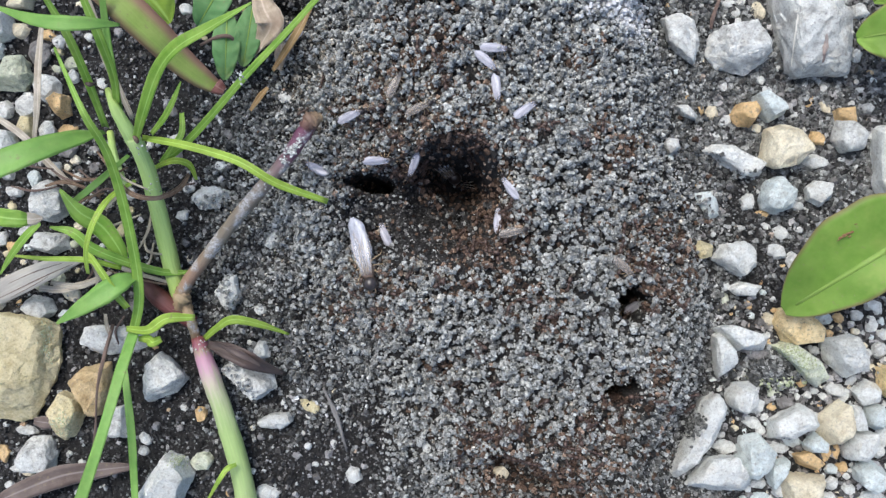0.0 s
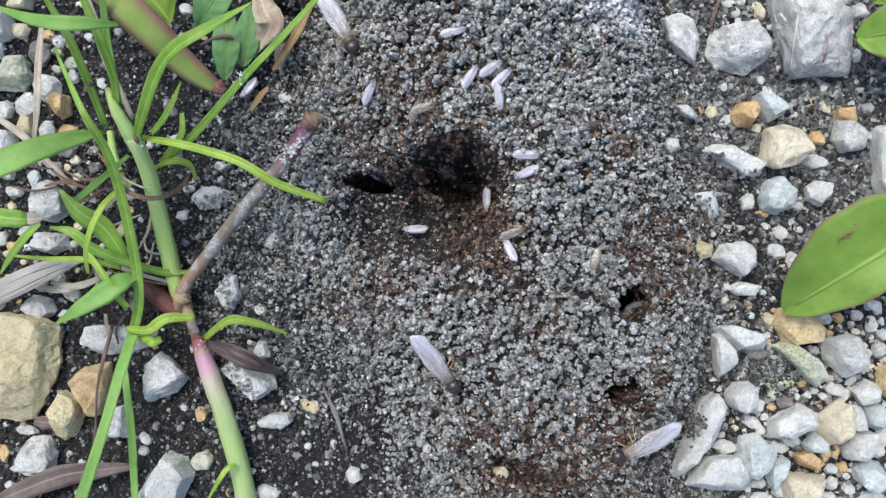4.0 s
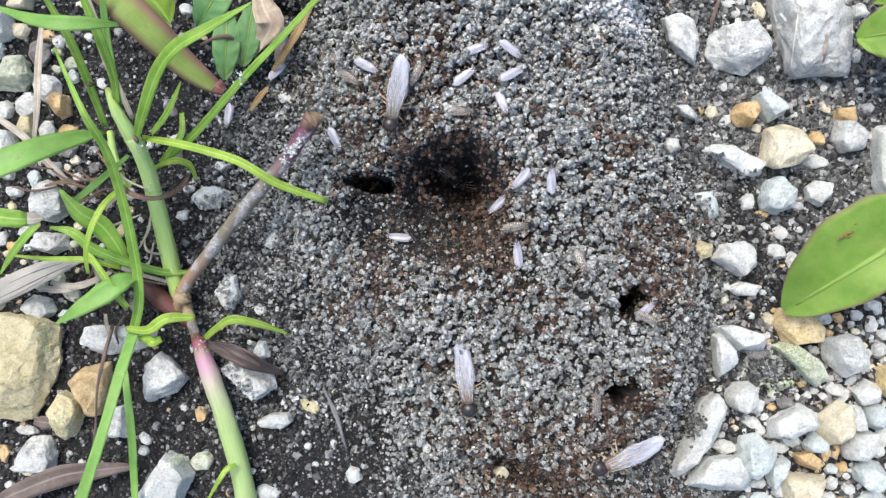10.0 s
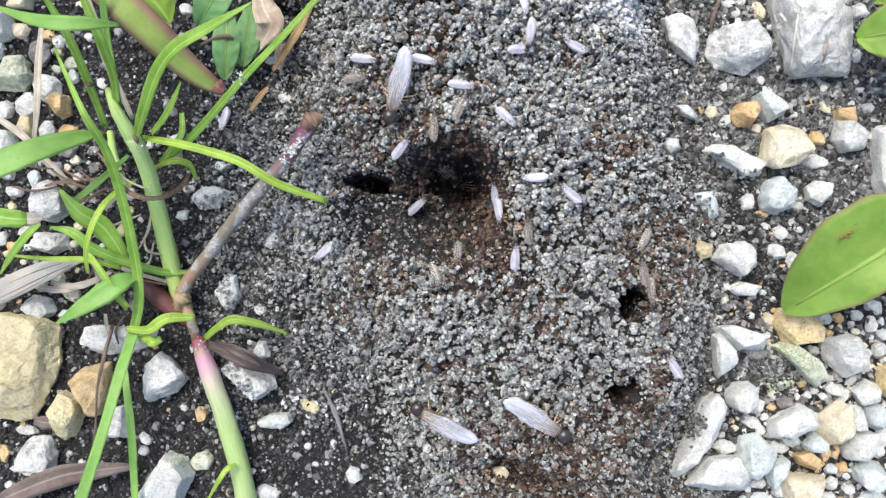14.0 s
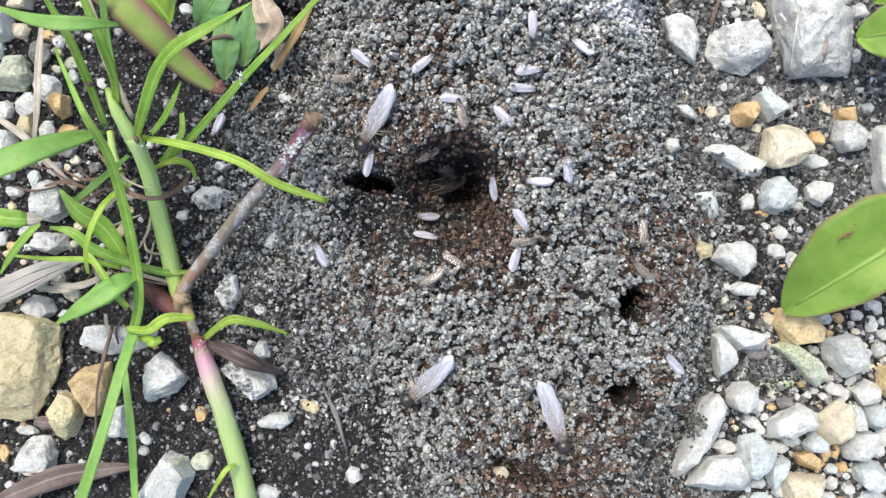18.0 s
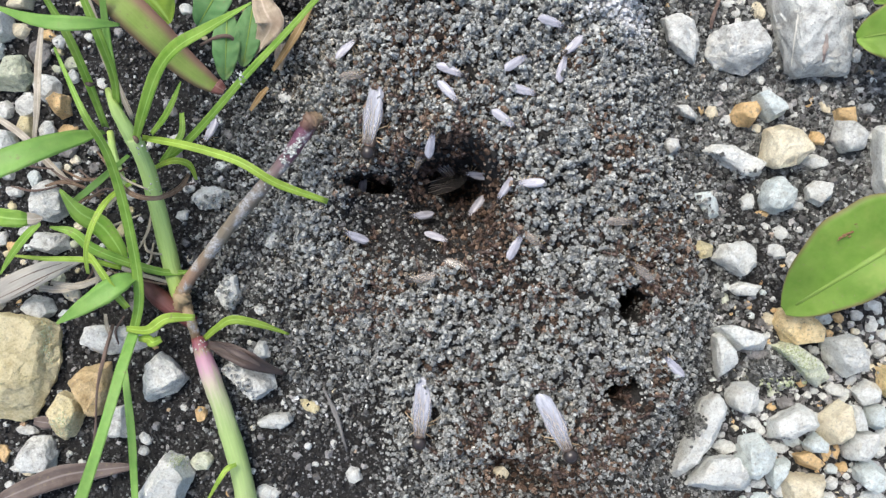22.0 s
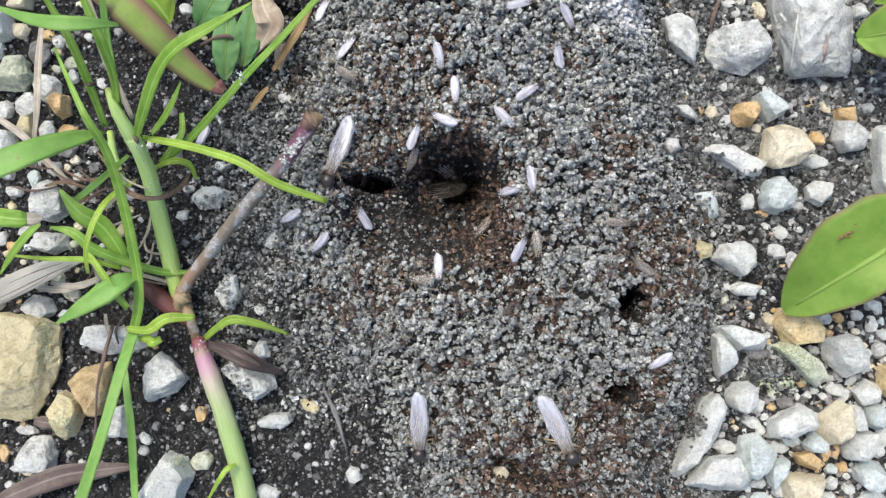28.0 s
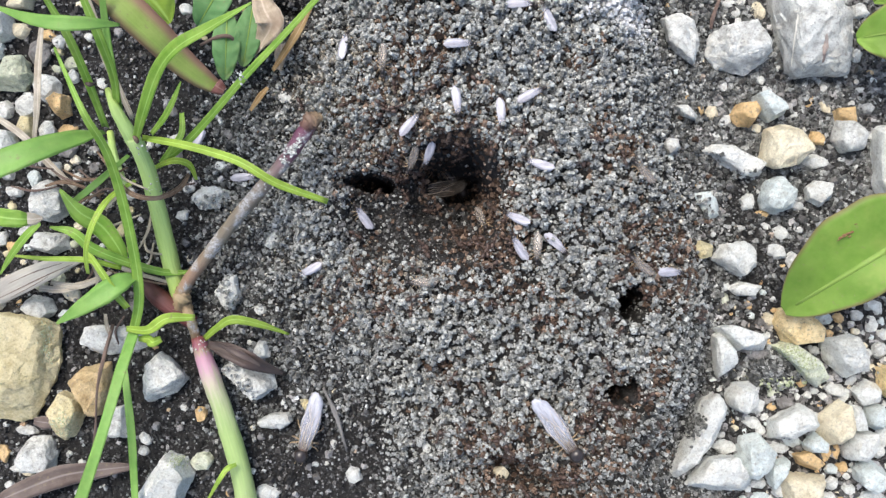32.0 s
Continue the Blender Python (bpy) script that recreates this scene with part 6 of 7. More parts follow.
def male_ant(wing=None):
    """About 4 mm of body under wings that reach past its end."""
    a = empty("winged_male_ant", (0, 0, 0), "small dark winged ant with folded %s wings" % ("tan" if wing else "whitish"), "ant", "small winged ants on the mound")
    head = ball_part("head", (1.5, 0, 0.62), (0.36, 0.4, 0.32), BLACK, a, 10)
    feelers(head, 1.7, 0.62, TAN, 0.6)
    ball_part("thorax", (0.65, 0, 0.78), (0.72, 0.46, 0.52), BLACK, a, 10, (((-0.05, 0, 0.62), (0.3, 0.3, 0.3)),))
    ball_part("gaster", (-0.9, 0, 0.5), (0.95, 0.46, 0.36), BLACK, a, 10)
    legs(a, 0.72, TAN, 0.42)
    for side in (1, -1):
        hind = part("hind_wing", wing_mesh(2.8, 1.0, 0.05, 0.0), wing or WING, a, "translucent pale hind wing")
        hind.matrix_basis = pose(0.5 * MM, 0.25 * side * MM, 1.16 * MM, 3 * side, -1, 2 * side)
        fore = part("fore_wing", wing_mesh(4.3 + 0.15 * side, 1.35, 0.12, -0.1 * side, 0.22), wing or WING, a, "translucent pale fore wing")
        fore.matrix_basis = pose(0.8 * MM, 0.2 * side * MM, (1.28 + 0.06 * side) * MM, 8 * side, -1, 4.5 * side + 1)
    return a


def worker_ant():
    """A wingless worker of about 3 mm."""
    a = empty("worker_ant", (0, 0, 0), "small red-brown wingless worker ant on sand", "ant", "worker ants on the mound")
    head = ball_part("head", (0.9, 0, 0.45), (0.34, 0.32, 0.26), BROWN, a, 8)
    feelers(head, 1.1, 0.55, BROWN, 0.45)
    ball_part("thorax", (0.18, 0, 0.47), (0.48, 0.22, 0.24), BROWN, a, 8)
    ball_part("gaster", (-0.82, 0, 0.48), (0.58, 0.38, 0.36), BROWN, a, 8)
    legs(a, 0.64, BROWN, 0.4)
    return a


# ---- how the ants walk ----
def stand(x, y, turn, ahead=0.0, lift=0.25):
    """The pose of a crawling ant on the ground. The plan's point (x, y), as seen from above, is `ahead` mm before its middle; heading in degrees (0 east, 90 north)."""
    c, s = math.cos(radians(turn)), math.sin(radians(turn))
    x, y = x - ahead * 10 * c, y + ahead * 10 * s
    z = 0.0
    for i in range(6):
        p = sight(x, y, z)
        z = 0.5 * z + 0.5 * (ground(p.x, p.y, CROWN) * 1000 + lift + (1.6 if ahead > 0 else 0.9))
    r = 0.0022 if ahead > 0 else 0.001
    here, fore, back = (ground(p.x + c * d, p.y + s * d, CROWN) * 1000 for d in (0, r, -1.8 * r))
    z = here if lift < -3 else max(here, (here + fore) / 2, (here + back) / 2)
    e = 1.4e-3
    n = Vector((ground(p.x - e, p.y) - ground(p.x + e, p.y), ground(p.x, p.y - e) - ground(p.x, p.y + e), 2 * e)).normalized()
    n = (n + Vector((0, 0, 1.0))).normalized()
    f = Vector((c, s, 0))
    f = (f - n * f.dot(n)).normalized()
    m = Matrix((f, n.cross(f), n)).transposed().to_4x4()
    return Matrix.Translation((p.x, p.y, (z + lift) * 0.001)) @ m


IN = -9.0  # a place in the burrow, below the holes
MAIN, SIDE, EAST, SOUTH = (806, 318), (642, 322), (1106, 534), (1098, 690)


def rows_of(keys, ahead=0.0, either=False, lift=0.45):
    """Rows for walk() from (seconds, x, y, heading[, height]), held before the first and after the last; long turns are split."""
    keys = [k if len(k) == 5 else (*k, lift) for k in keys]
    if keys[0][0] > 0:
        keys.insert(0, (0.0, *keys[0][1:]))
    if keys[-1][0] < 32:
        keys.append((32.0, *keys[-1][1:]))
    out = []
    for t, x, y, a, h in keys:
        if out:
            half = 180 if either else 360
            t0, x0, y0, a0, h0 = out[-1]
            a = a0 + (a - a0 + half / 2) % half - half / 2
            cuts = int(abs(a - a0) // 70)
            for i in range(1, cuts + 1):
                k = i / (cuts + 1)
                out.append((t0 + (t - t0) * k, x0 + (x - x0) * k, y0 + (y - y0) * k, a0 + (a - a0) * k, h0 + (h - h0) * k))
        out.append((t, x, y, a, h))
    return [(t, stand(x, y, a, ahead, h)) for t, x, y, a, h in out]


def stride(ant, rows, swing):
    """The legs step to and fro while the ant is under way, three and three in turn."""
    beat = [0.0]
    for (t0, a), (t1, b) in zip(rows, rows[1:]):
        gone = (a.translation - b.translation).length
        for i in range(1, min(6, int(gone / (18 * swing * 1e-5))) + 1):
            t = t0 + (t1 - t0) * i / 7
            if t - beat[-1] > 0.12:
                beat.append(t)
        if t1 - beat[-1] > 0.12:
            beat.append(t1)
    for n, leg in enumerate([o for o in ant.children if o.name.startswith("leg")]):
        sign = 1 if n in (0, 2, 4) else -1
        keys = [(t, pose(0, 0, 0, 0, 0, swing * sign * (0 if i == 0 else (-1) ** i))) for i, t in enumerate(beat)]
        walk(leg, keys + ([(32.0, keys[-1][1])] if keys[-1][0] < 31.9 else []))


QUEENS, MALES, WORKERS = [], [], []


def queen(*keys, dark=False):
    # dark: wings tinted darker in place of the shade down in the pit.
    if dark or not QUEENS:
        ant = queen_ant(wing=WINGSHADE if dark else None)
        QUEENS.append(ant)
    else:
        ant = copy_thing(QUEENS[0], Matrix())
        QUEENS.append(ant)
    return ant, rows_of(keys, 3.4, lift=0.6)


def male(*keys):
    """One of the small winged ants; some have tan wings."""
    n = len(MALES)
    if n < 2:
        ant = male_ant(WINGT if n == 1 else None)
    else:
        ant = copy_thing(MALES[1 if n in (3, 4, 10, 13, 23, 26, 27, 33, 37) else 0], Matrix())
    MALES.append(ant)
    return ant, rows_of(keys, -1.15, True)


def worker(x, y, seed):
    """A worker that wanders about one place, with rests and short runs."""
    rnd = random.Random(seed)
    if not WORKERS:
        WORKERS.append(worker_ant())
        ant = WORKERS[0]
    else:
        ant = copy_thing(WORKERS[0], Matrix())
        WORKERS.append(ant)
    a = rnd.uniform(0, 360)
    keys, t, px, py = [(0.0, x, y, a)], 0.0, x, y
    while t < 31:
        t += rnd.uniform(0.9, 2.6)
        if rnd.random() < 0.3:
            keys.append((t, px, py, a + rnd.uniform(-12, 12)))
            continue
        back = math.degrees(math.atan2(-(y - py), x - px))
        far = math.hypot(x - px, y - py)
        turn = rnd.gauss(0, 45) if far < 35 else max(-75, min(75, (back - a + 180) % 360 - 180))
        a += turn
        d = rnd.uniform(8, 34)
        px, py = px + d * math.cos(radians(a)), py - d * math.sin(radians(a))
        keys.append((min(t, 32.0), px, py, a))
    return ant, rows_of(keys, lift=0.2)


def motions():
    # the winged queens, by the place of the head
    crawl = [
        queen((0, 660, 508, -76), (0.5, 664, 560, -66), (1, 675, 583, -56), (2, 688, 602, -53), (2.5, 718, 622, -50), (3, 786, 662, -45), (3.5, 802, 676, -50), (5.5, 826, 700, -66), (6, 832, 708, -70), (7, 840, 722, -71),
              (8, 838, 722, -73), (9, 833, 725, -80), (10, 832, 727, -85), (11, 838, 725, -76), (12, 838, 720, -75), (12.6, 842, 716, -70), (13, 868, 710, -56), (13.5, 910, 718, -45), (14, 1000, 770, -34),
              (14.5, 995, 782, -50), (16.5, 990, 792, -72), (17, 995, 795, -69), (18, 1000, 792, -73), (19, 1003, 798, -69), (20, 1010, 800, -64), (21, 1012, 810, -63), (22, 1012, 808, -65), (25, 1015, 812, -63),
              (28, 1015, 812, -65), (30, 1015, 815, -65), (31, 1018, 812, -63), (32, 1022, 805, -55)),
        queen((0, 560, -140, -50), (2.5, 590, -20, -60), (3, 630, 75, -75), (3.5, 622, 92, -60), (5.5, 690, 125, -70), (6, 690, 142, -90), (6.5, 702, 180, -88), (7, 708, 200, -82), (8, 712, 210, -80), (8.5, 695, 212, -92), (9, 700, 217, -95),
              (10, 690, 220, -104), (11, 676, 220, -127), (12, 670, 213, -133), (13, 685, 213, -120), (14, 690, 208, -107), (16.5, 690, 212, -118), (17, 668, 225, -130), (17.5, 650, 245, -125), (18, 640, 260, -122),
              (19, 653, 268, -107), (19.5, 655, 262, -112), (20, 662, 256, -97), (21, 665, 265, -92), (22, 654, 275, -102), (23, 652, 280, -104), (24, 645, 270, -113), (25, 640, 255, -118), (25.5, 630, 262, -115), (27.5, 595, 285, -110), (28, 580, 325, -112),
              (28.5, 565, 370, -110), (29, 515, 430, -110), (29.5, 478, 510, -98), (30, 486, 585, -76), (30.5, 535, 680, -60), (31, 578, 775, -58), (31.5, 570, 775, -70), (32, 530, 812, -107)),
        queen((0, 1310, 1000, 125), (1, 1290, 960, 125, 7), (1.5, 1180, 830, 128, 6), (2, 1132, 756, 130, 3), (2.5, 1085, 785, 158, 2), (3, 1085, 788, 176, 2.5), (3.5, 1090, 798, 190, 1.5), (5.5, 1078, 822, 240), (6, 1078, 828, 241), (7, 1078, 823, 243), (8, 1078, 830, 233),
              (9, 1070, 832, 217), (10, 1055, 828, 202), (10.5, 1028, 820, 180), (11, 1000, 800, 152), (11.5, 915, 775, 150), (12, 868, 798, 165), (12.5, 770, 735, 143), (13, 733, 692, 136), (13.5, 748, 705, 140), (14, 738, 718, 155),
              (14.5, 735, 705, 140), (16.5, 745, 625, 105), (17, 753, 605, 100), (17.4, 760, 625, 160), (18, 720, 710, 222), (18.5, 728, 708, 212), (19, 718, 710, 206), (20, 730, 735, 243), (21, 735, 775, 260),
              (22, 743, 788, 264), (23, 762, 787, 272), (24, 758, 785, 270), (25, 760, 785, 272), (28, 743, 808, 267), (29, 750, 812, 274), (30, 742, 850, 273), (30.5, 735, 890, 265), (31, 692, 938, 255), (31.5, 688, 1010, 268), (32, 688, 1030, 268)),
        queen((0, *MAIN, 190, IN), (15, *MAIN, 190, IN), (17, 712, 338, 188, -5), (21, 710, 340, 190, -5), (25, 712, 342, 188, -5), (28, 710, 342, 184, -5), (32, 710, 342, 186, -5), dark=True),
        queen((0, *MAIN, -60, IN), (29.9, *MAIN, -60, IN), (30.4, 825, 400, -58), (30.7, 850, 436, -55), (31.2, 852, 438, -54), (31.7, 866, 448, -60), (32, 822, 345, -60, -4)),
    ]
    # the small winged ants, by the middle of their folded wings
    crawl += [
        male((0, 880, 160, -85), (3, 884, 178, -85), (6, 880, 175, -88), (9, 885, 180, -85), (10, 890, 185, -70), (11, 893, 195, -80), (12, 889, 182, -85), (13, 900, 210, -55), (17, 895, 212, -40), (19, 895, 210, -55), (22, 893, 213, -40), (25, 890, 210, -45), (29, 897, 212, -55), (31, 898, 210, -75), (32, 887, 203, -88)),
        male((0, 1105, 562, 35), (3, 1105, 560, 35), (5.5, 1128, 560, -20), (7, 1140, 555, -50), (9, 1135, 560, -48), (10, 1130, 558, -25), (11, 1143, 572, -65), (12, 1175, 570, -30), (13, 1147, 522, -85), (14, 1144, 518, -80), (16, *EAST, 200, IN)),
        male((0, *EAST, 20, IN), (4, *EAST, 20, IN), (5.5, 1146, 544, 20), (7, 1155, 540, 15), (9, 1142, 542, 5), (10, 1144, 545, 30), (11, 1118, 612, 70), (12, 1178, 635, -60), (13, 1183, 632, -60), (14, 1187, 645, -60), (17, 1187, 640, -55), (21, 1183, 645, -45), (23, 1190, 645, -52), (25, 1182, 643, -35), (28, 1165, 640, 30), (29, 1135, 570, 80), (30, 1150, 530, 90), (31, 1172, 482, 95), (32, 1178, 483, 0)),
        male((0, *EAST, 60, IN), (10, *EAST, 60, IN), (11, 1155, 525, 70), (12, 1138, 490, 80), (13, 1137, 482, 85), (17, 1130, 476, -50), (22, 1131, 479, -40), (25, 1130, 478, -35), (28, 1132, 470, -40)),
        male((0, 1105, 475, -45), (1, 1062, 455, 50), (2, 1065, 457, 60), (3, 1065, 460, 55), (6, 1015, 485, -60), (7, 1035, 470, -95), (9, 1040, 480, -85), (10, 1030, 468, -70), (11, 1045, 460, 55), (12, 1052, 437, 12), (13, 1118, 432, -5), (14, 1137, 430, 60), (17, 1135, 420, 60), (18, 1137, 418, 85), (19, 1138, 370, 115), (20, 1100, 392, 0), (25, 1104, 389, -10), (29, 1095, 395, 0), (30, 1110, 355, 80), (31, 1118, 338, -60), (32, 1136, 305, -50)),
        male((0, 908, 330, 130), (1, 935, 314, 175), (2, 935, 312, 180), (3, 930, 310, 185), (6, 938, 305, 225), (7, 940, 315, 215), (8, 933, 313, 235), (9, 920, 322, 235), (10, 925, 320, 220), (11, 927, 317, 215), (12, 947, 315, 190), (13, 948, 316, 177), (14, 945, 315, 180), (17, 955, 320, 220), (18, 953, 322, 175), (19, 957, 324, 160), (20, 955, 330, 190), (21, 940, 326, 200), (22, 940, 324, 180), (23, 945, 322, 190), (24, 950, 310, 260), (25, 955, 318, 275), (28, 945, 322, 275), (29, 945, 322, 270), (30, 945, 317, 255), (31, 950, 296, 180), (32, 955, 290, 160)),
        male((0, 930, 198, 35), (1, 912, 133, -50), (2, 938, 240, -70), (3, 932, 275, -5), (6, 948, 262, -20), (7, 945, 250, -40), (8, 972, 270, 0), (9, 976, 303, 75), (10, 975, 315, 88), (11, 980, 333, 130), (12, 990, 340, 55), (13, 992, 345, -60), (14, 1005, 342, -45), (17, 998, 285, -90), (18, 1003, 295, -85), (19, 995, 292, -95), (20, 1012, 328, -50), (21, 975, 268, -50), (22, 993, 120, 75), (23, 987, 112, 85), (24, 985, 100, 100), (28, 985, 95, 100), (29, 985, 95, 105), (30, 972, 32, 110), (32, 970, 33, 110)),
        male((0, 875, 88, -5), (1, 870, 135, 60), (2, 848, 190, 95), (3, 877, 148, 60), (6, 895, 135, 35), (8, 890, 135, 50), (10, 907, 133, 25), (11, 920, 130, 70), (12, 1015, 85, -25), (14, 1013, 83, -30), (17, 1030, 88, -20), (19, 1025, 82, -60), (20, 1020, 88, -5), (21, 1030, 92, -30), (22, 1010, 85, 40), (24, 1010, 88, 65), (25, 1010, 88, 60), (28, 1003, 32, 115), (29, 1000, 20, 105), (30, 1005, -25, 95), (32, 1010, -90, 90)),
        male((0, 862, 112, -45), (1, 845, 78, -80), (2, 842, 70, -55), (3, 860, 118, 20), (6, 880, 112, 40), (7, 882, 105, 55), (8, 875, 105, 40), (9, 884, 102, 15), (10, 905, 90, -40), (11, 938, 110, 70), (12, 940, 82, 92), (13, 935, 62, 95), (14, 937, 60, 80), (17, 940, 55, 85), (18, 940, 50, 90), (19, 983, 65, 0), (20, 988, 67, 60), (21, 1005, 28, -40), (22, 975, 40, -20), (23, 955, 22, 10), (24, 937, 27, 10), (25, 920, 20, 10), (28, 920, 10, 10), (32, 920, 10, 0)),
        male((0, 770, -30, -90), (2, 800, 20, -60), (3, 805, 55, 0), (5.5, 800, 60, 20), (6.6, 722, 128, 40), (7, 747, 117, 25), (8, 802, 98, 40), (9, 820, 98, 15), (10, 845, 87, 15), (11, 870, 95, 5), (12, 838, 105, -20), (13, 810, 85, -65), (14, 755, 107, -15), (17, 750, 112, 35), (19, 755, 108, 30), (20, 755, 105, 0), (21, 770, 108, -70), (22, 800, 127, -25), (23, 800, 125, -25), (24, 750, 127, 0), (25, 775, 98, 0), (28, 778, 103, -80), (29, 800, 90, -40), (30, 806, 87, 0), (32, 812, 80, 0)),
        male((0, 745, 190, 20), (1, 740, 190, 30), (2, 775, 170, 35), (3, 738, 190, 60), (6, 745, 190, 55), (7.5, 745, 190, 60), (9, 752, 155, 100), (10, 740, 128, 55), (11, 750, 165, 70), (13, 765, 190, 80), (14, 770, 222, 85), (17, 785, 232, -50), (18, 752, 272, 30), (19, 735, 285, 50), (21, 738, 280, 70), (24, 735, 280, 75), (25, 735, 285, 60), (28, 725, 280, 75), (32, 726, 278, 80)),
        male((0, *MAIN, 100, IN), (0.4, *MAIN, 100, IN), (1, 810, 205, 40), (2, 832, 157, 35), (3, 835, 142, 50), (6, 825, 132, 60), (7, 827, 132, 75), (9, 822, 140, 55), (10, 825, 135, 35), (11, 832, 112, 40), (12, 870, 182, 40), (13, 818, 165, 25), (14, 820, 152, -10), (17, 845, 192, 30), (18, 805, 177, -5), (19, 803, 195, -35), (20, 792, 230, -95), (21, 800, 200, -70), (22, 795, 167, -50), (23, 805, 177, -50), (25, 810, 175, -55), (28, 805, 165, -90), (29, 800, 182, -60), (30, 808, 187, -45), (31, 808, 187, -60), (32, 808, 183, -85)),
        male((0, 625, 205, 20), (2.4, 628, 205, 15), (3, 660, 195, 45), (4.5, 655, 140, 60), (6, 655, 95, 15), (7, 650, 105, 5), (8, 655, 112, -10), (9, 650, 107, 0), (10, 655, 118, -30), (11, 605, 130, -80), (12, 620, 138, -10), (13, 650, 112, -40), (14, 650, 105, -10), (17, 650, 107, -40), (19, 645, 104, -45), (20, 640, 102, -55), (21, 620, 80, 0), (22, 618, 88, 35), (25, 620, 85, 60), (28, 620, 85, 45), (29, 615, 83, 55), (31, 615, 80, 65), (32, 612, 85, 80)),
        male((0, 600, -60, -80), (3, 612, 30, -70), (5.5, 620, 135, -35), (7, 625, 143, -20), (8, 625, 145, -15), (10, 625, 140, -30), (11, 630, 142, -10), (14, 635, 138, 5), (17, 615, 140, 0), (19, 615, 142, -5), (20, 635, 150, 20), (22, 630, 133, 0), (25, 628, 135, -5), (28, 620, 132, -30), (29, 625, 135, -25), (30, 655, 130, 70), (31, 680, 115, 80), (32, 680, 108, 85)),
        male((0, *MAIN, 160, IN), (12, *MAIN, 160, IN), (13, 745, 290, 130), (14, 712, 258, 50), (17, 710, 245, 20), (18, 655, 285, 70), (19, *SIDE, 80, IN), (24, *SIDE, 80, IN), (25, 660, 357, 85), (28, 640, 385, -60), (32, 640, 385, -55)),
        male((0, *MAIN, 120, IN), (21, *MAIN, 120, IN), (22, 762, 250, 80), (24, 760, 252, 80), (25, 753, 243, 115), (28, 735, 240, 65), (29, 733, 230, 40), (31, 733, 220, 60), (32, 728, 220, 45)),
        male((0, *MAIN, 60, IN), (18.5, *MAIN, 60, IN), (19.2, 748, 302, 0), (20, 840, 290, 55), (21, 855, 290, 120), (22, 845, 305, 170), (23, 840, 297, 200), (25, 845, 297, 185), (28, 785, 210, 155), (29, 752, 238, 240), (31, 755, 270, 265), (32, 755, 268, 260)),
        male((0, 560, 300, 150), (2, 540, 270, 100), (3, 515, 280, 40), (6, 510, 275, 0), (7, 582, 262, -50), (8, 592, 262, -60), (9, 592, 262, -65), (10, 597, 250, -65), (11, 590, 250, -95), (12, 590, 255, -85), (12.6, 612, 285, -50), (13.4, *SIDE, -40, IN)),
        male((0, 680, 415, 110), (1, 685, 412, 175), (2, 685, 430, 145), (3, 712, 420, 160), (6, 738, 385, 210), (7, 730, 373, 220), (8, 720, 427, 185), (9, 705, 437, 140), (10, 703, 425, 170), (11, 696, 425, 170), (12, 635, 435, 180), (13, 600, 450, 170), (14, 574, 447, 215), (17, 568, 443, 155), (18, 568, 447, 110), (19, 595, 435, 130), (20, 620, 415, 175), (22, 625, 420, 160), (23, 620, 410, 170), (24, 605, 410, 180), (25, 590, 395, 215), (28, 518, 383, 205), (29, 480, 400, 140), (30, 435, 330, 235), (31, 435, 325, 205), (32, 435, 315, 180)),
        male((0, *MAIN, 210, IN), (1.3, *MAIN, 210, IN), (2, 750, 370, 145), (3, 748, 372, 135), (4.5, *MAIN, 60, IN), (13, *MAIN, 210, IN), (14, 740, 362, 220), (17, 747, 382, 190), (18, 755, 423, 165), (19, 710, 427, 155), (20, 710, 430, 195), (21, 768, 402, 170), (22, 775, 425, 150), (23, 780, 437, 135), (25, 795, 443, 130), (28, 777, 478, 90), (29.5, 800, 400, 60), (31, *MAIN, 60, IN)),
        male((0, *MAIN, 220, IN), (17, *MAIN, 220, IN), (18, 752, 385, 180), (20, 740, 385, 215), (21, 743, 383, 185), (23, 738, 385, 190), (24, 715, 400, 170), (26, *MAIN, 20, IN)),
        male((0, *MAIN, 200, IN), (21.5, *MAIN, 200, IN), (22.2, 855, 390, 240), (23, 700, 412, 180), (24, 645, 423, 190), (25, 585, 425, 205), (28, 568, 430, 225), (29, 565, 428, 215), (30, 545, 477, 180), (31, 548, 473, 200), (32, 550, 478, 205)),
        male((0, 888, 390, 90), (2, 885, 400, 100), (3, 895, 430, 120), (6, 912, 445, 105), (8, 912, 450, 105), (9, 916, 443, 92), (10, 914, 445, 95), (12, 912, 450, 70), (14, 910, 453, 85), (18, 910, 455, 70), (20, 907, 450, 80), (22, 910, 434, 60), (24, 917, 442, 30), (28, 918, 437, 60), (31, 913, 430, 40), (32, 917, 437, 120)),
        male((0, 910, 410, 10), (6, 910, 412, 20), (10, 915, 400, 10), (11, 925, 408, 40), (12, 940, 405, 100), (14, 935, 405, 90), (17, 930, 415, 40), (18, 930, 427, 5), (19, 930, 426, -20), (21, 940, 425, -25), (22, 945, 425, -40), (23, 950, 427, -55), (24, 952, 430, -90), (25, 950, 435, -100), (28, 952, 437, -85), (32, 952, 440, -95)),
        male((0, *MAIN, 0, IN), (1.6, *MAIN, 0, IN), (2, 848, 300, 90), (3, 860, 352, 120), (6, 882, 365, 210), (10, 885, 370, 210), (11, 915, 348, 210), (12, 897, 355, 265), (14, 887, 378, 285), (17, 887, 395, 240), (18, 925, 392, 300), (19, 912, 385, 310), (20, 908, 392, 285), (22, 900, 340, 220), (24, 895, 342, 180), (28, 905, 340, 190), (29, 908, 290, 120), (30, 920, 333, 95), (31, 925, 352, 115), (32, 920, 388, 155)),
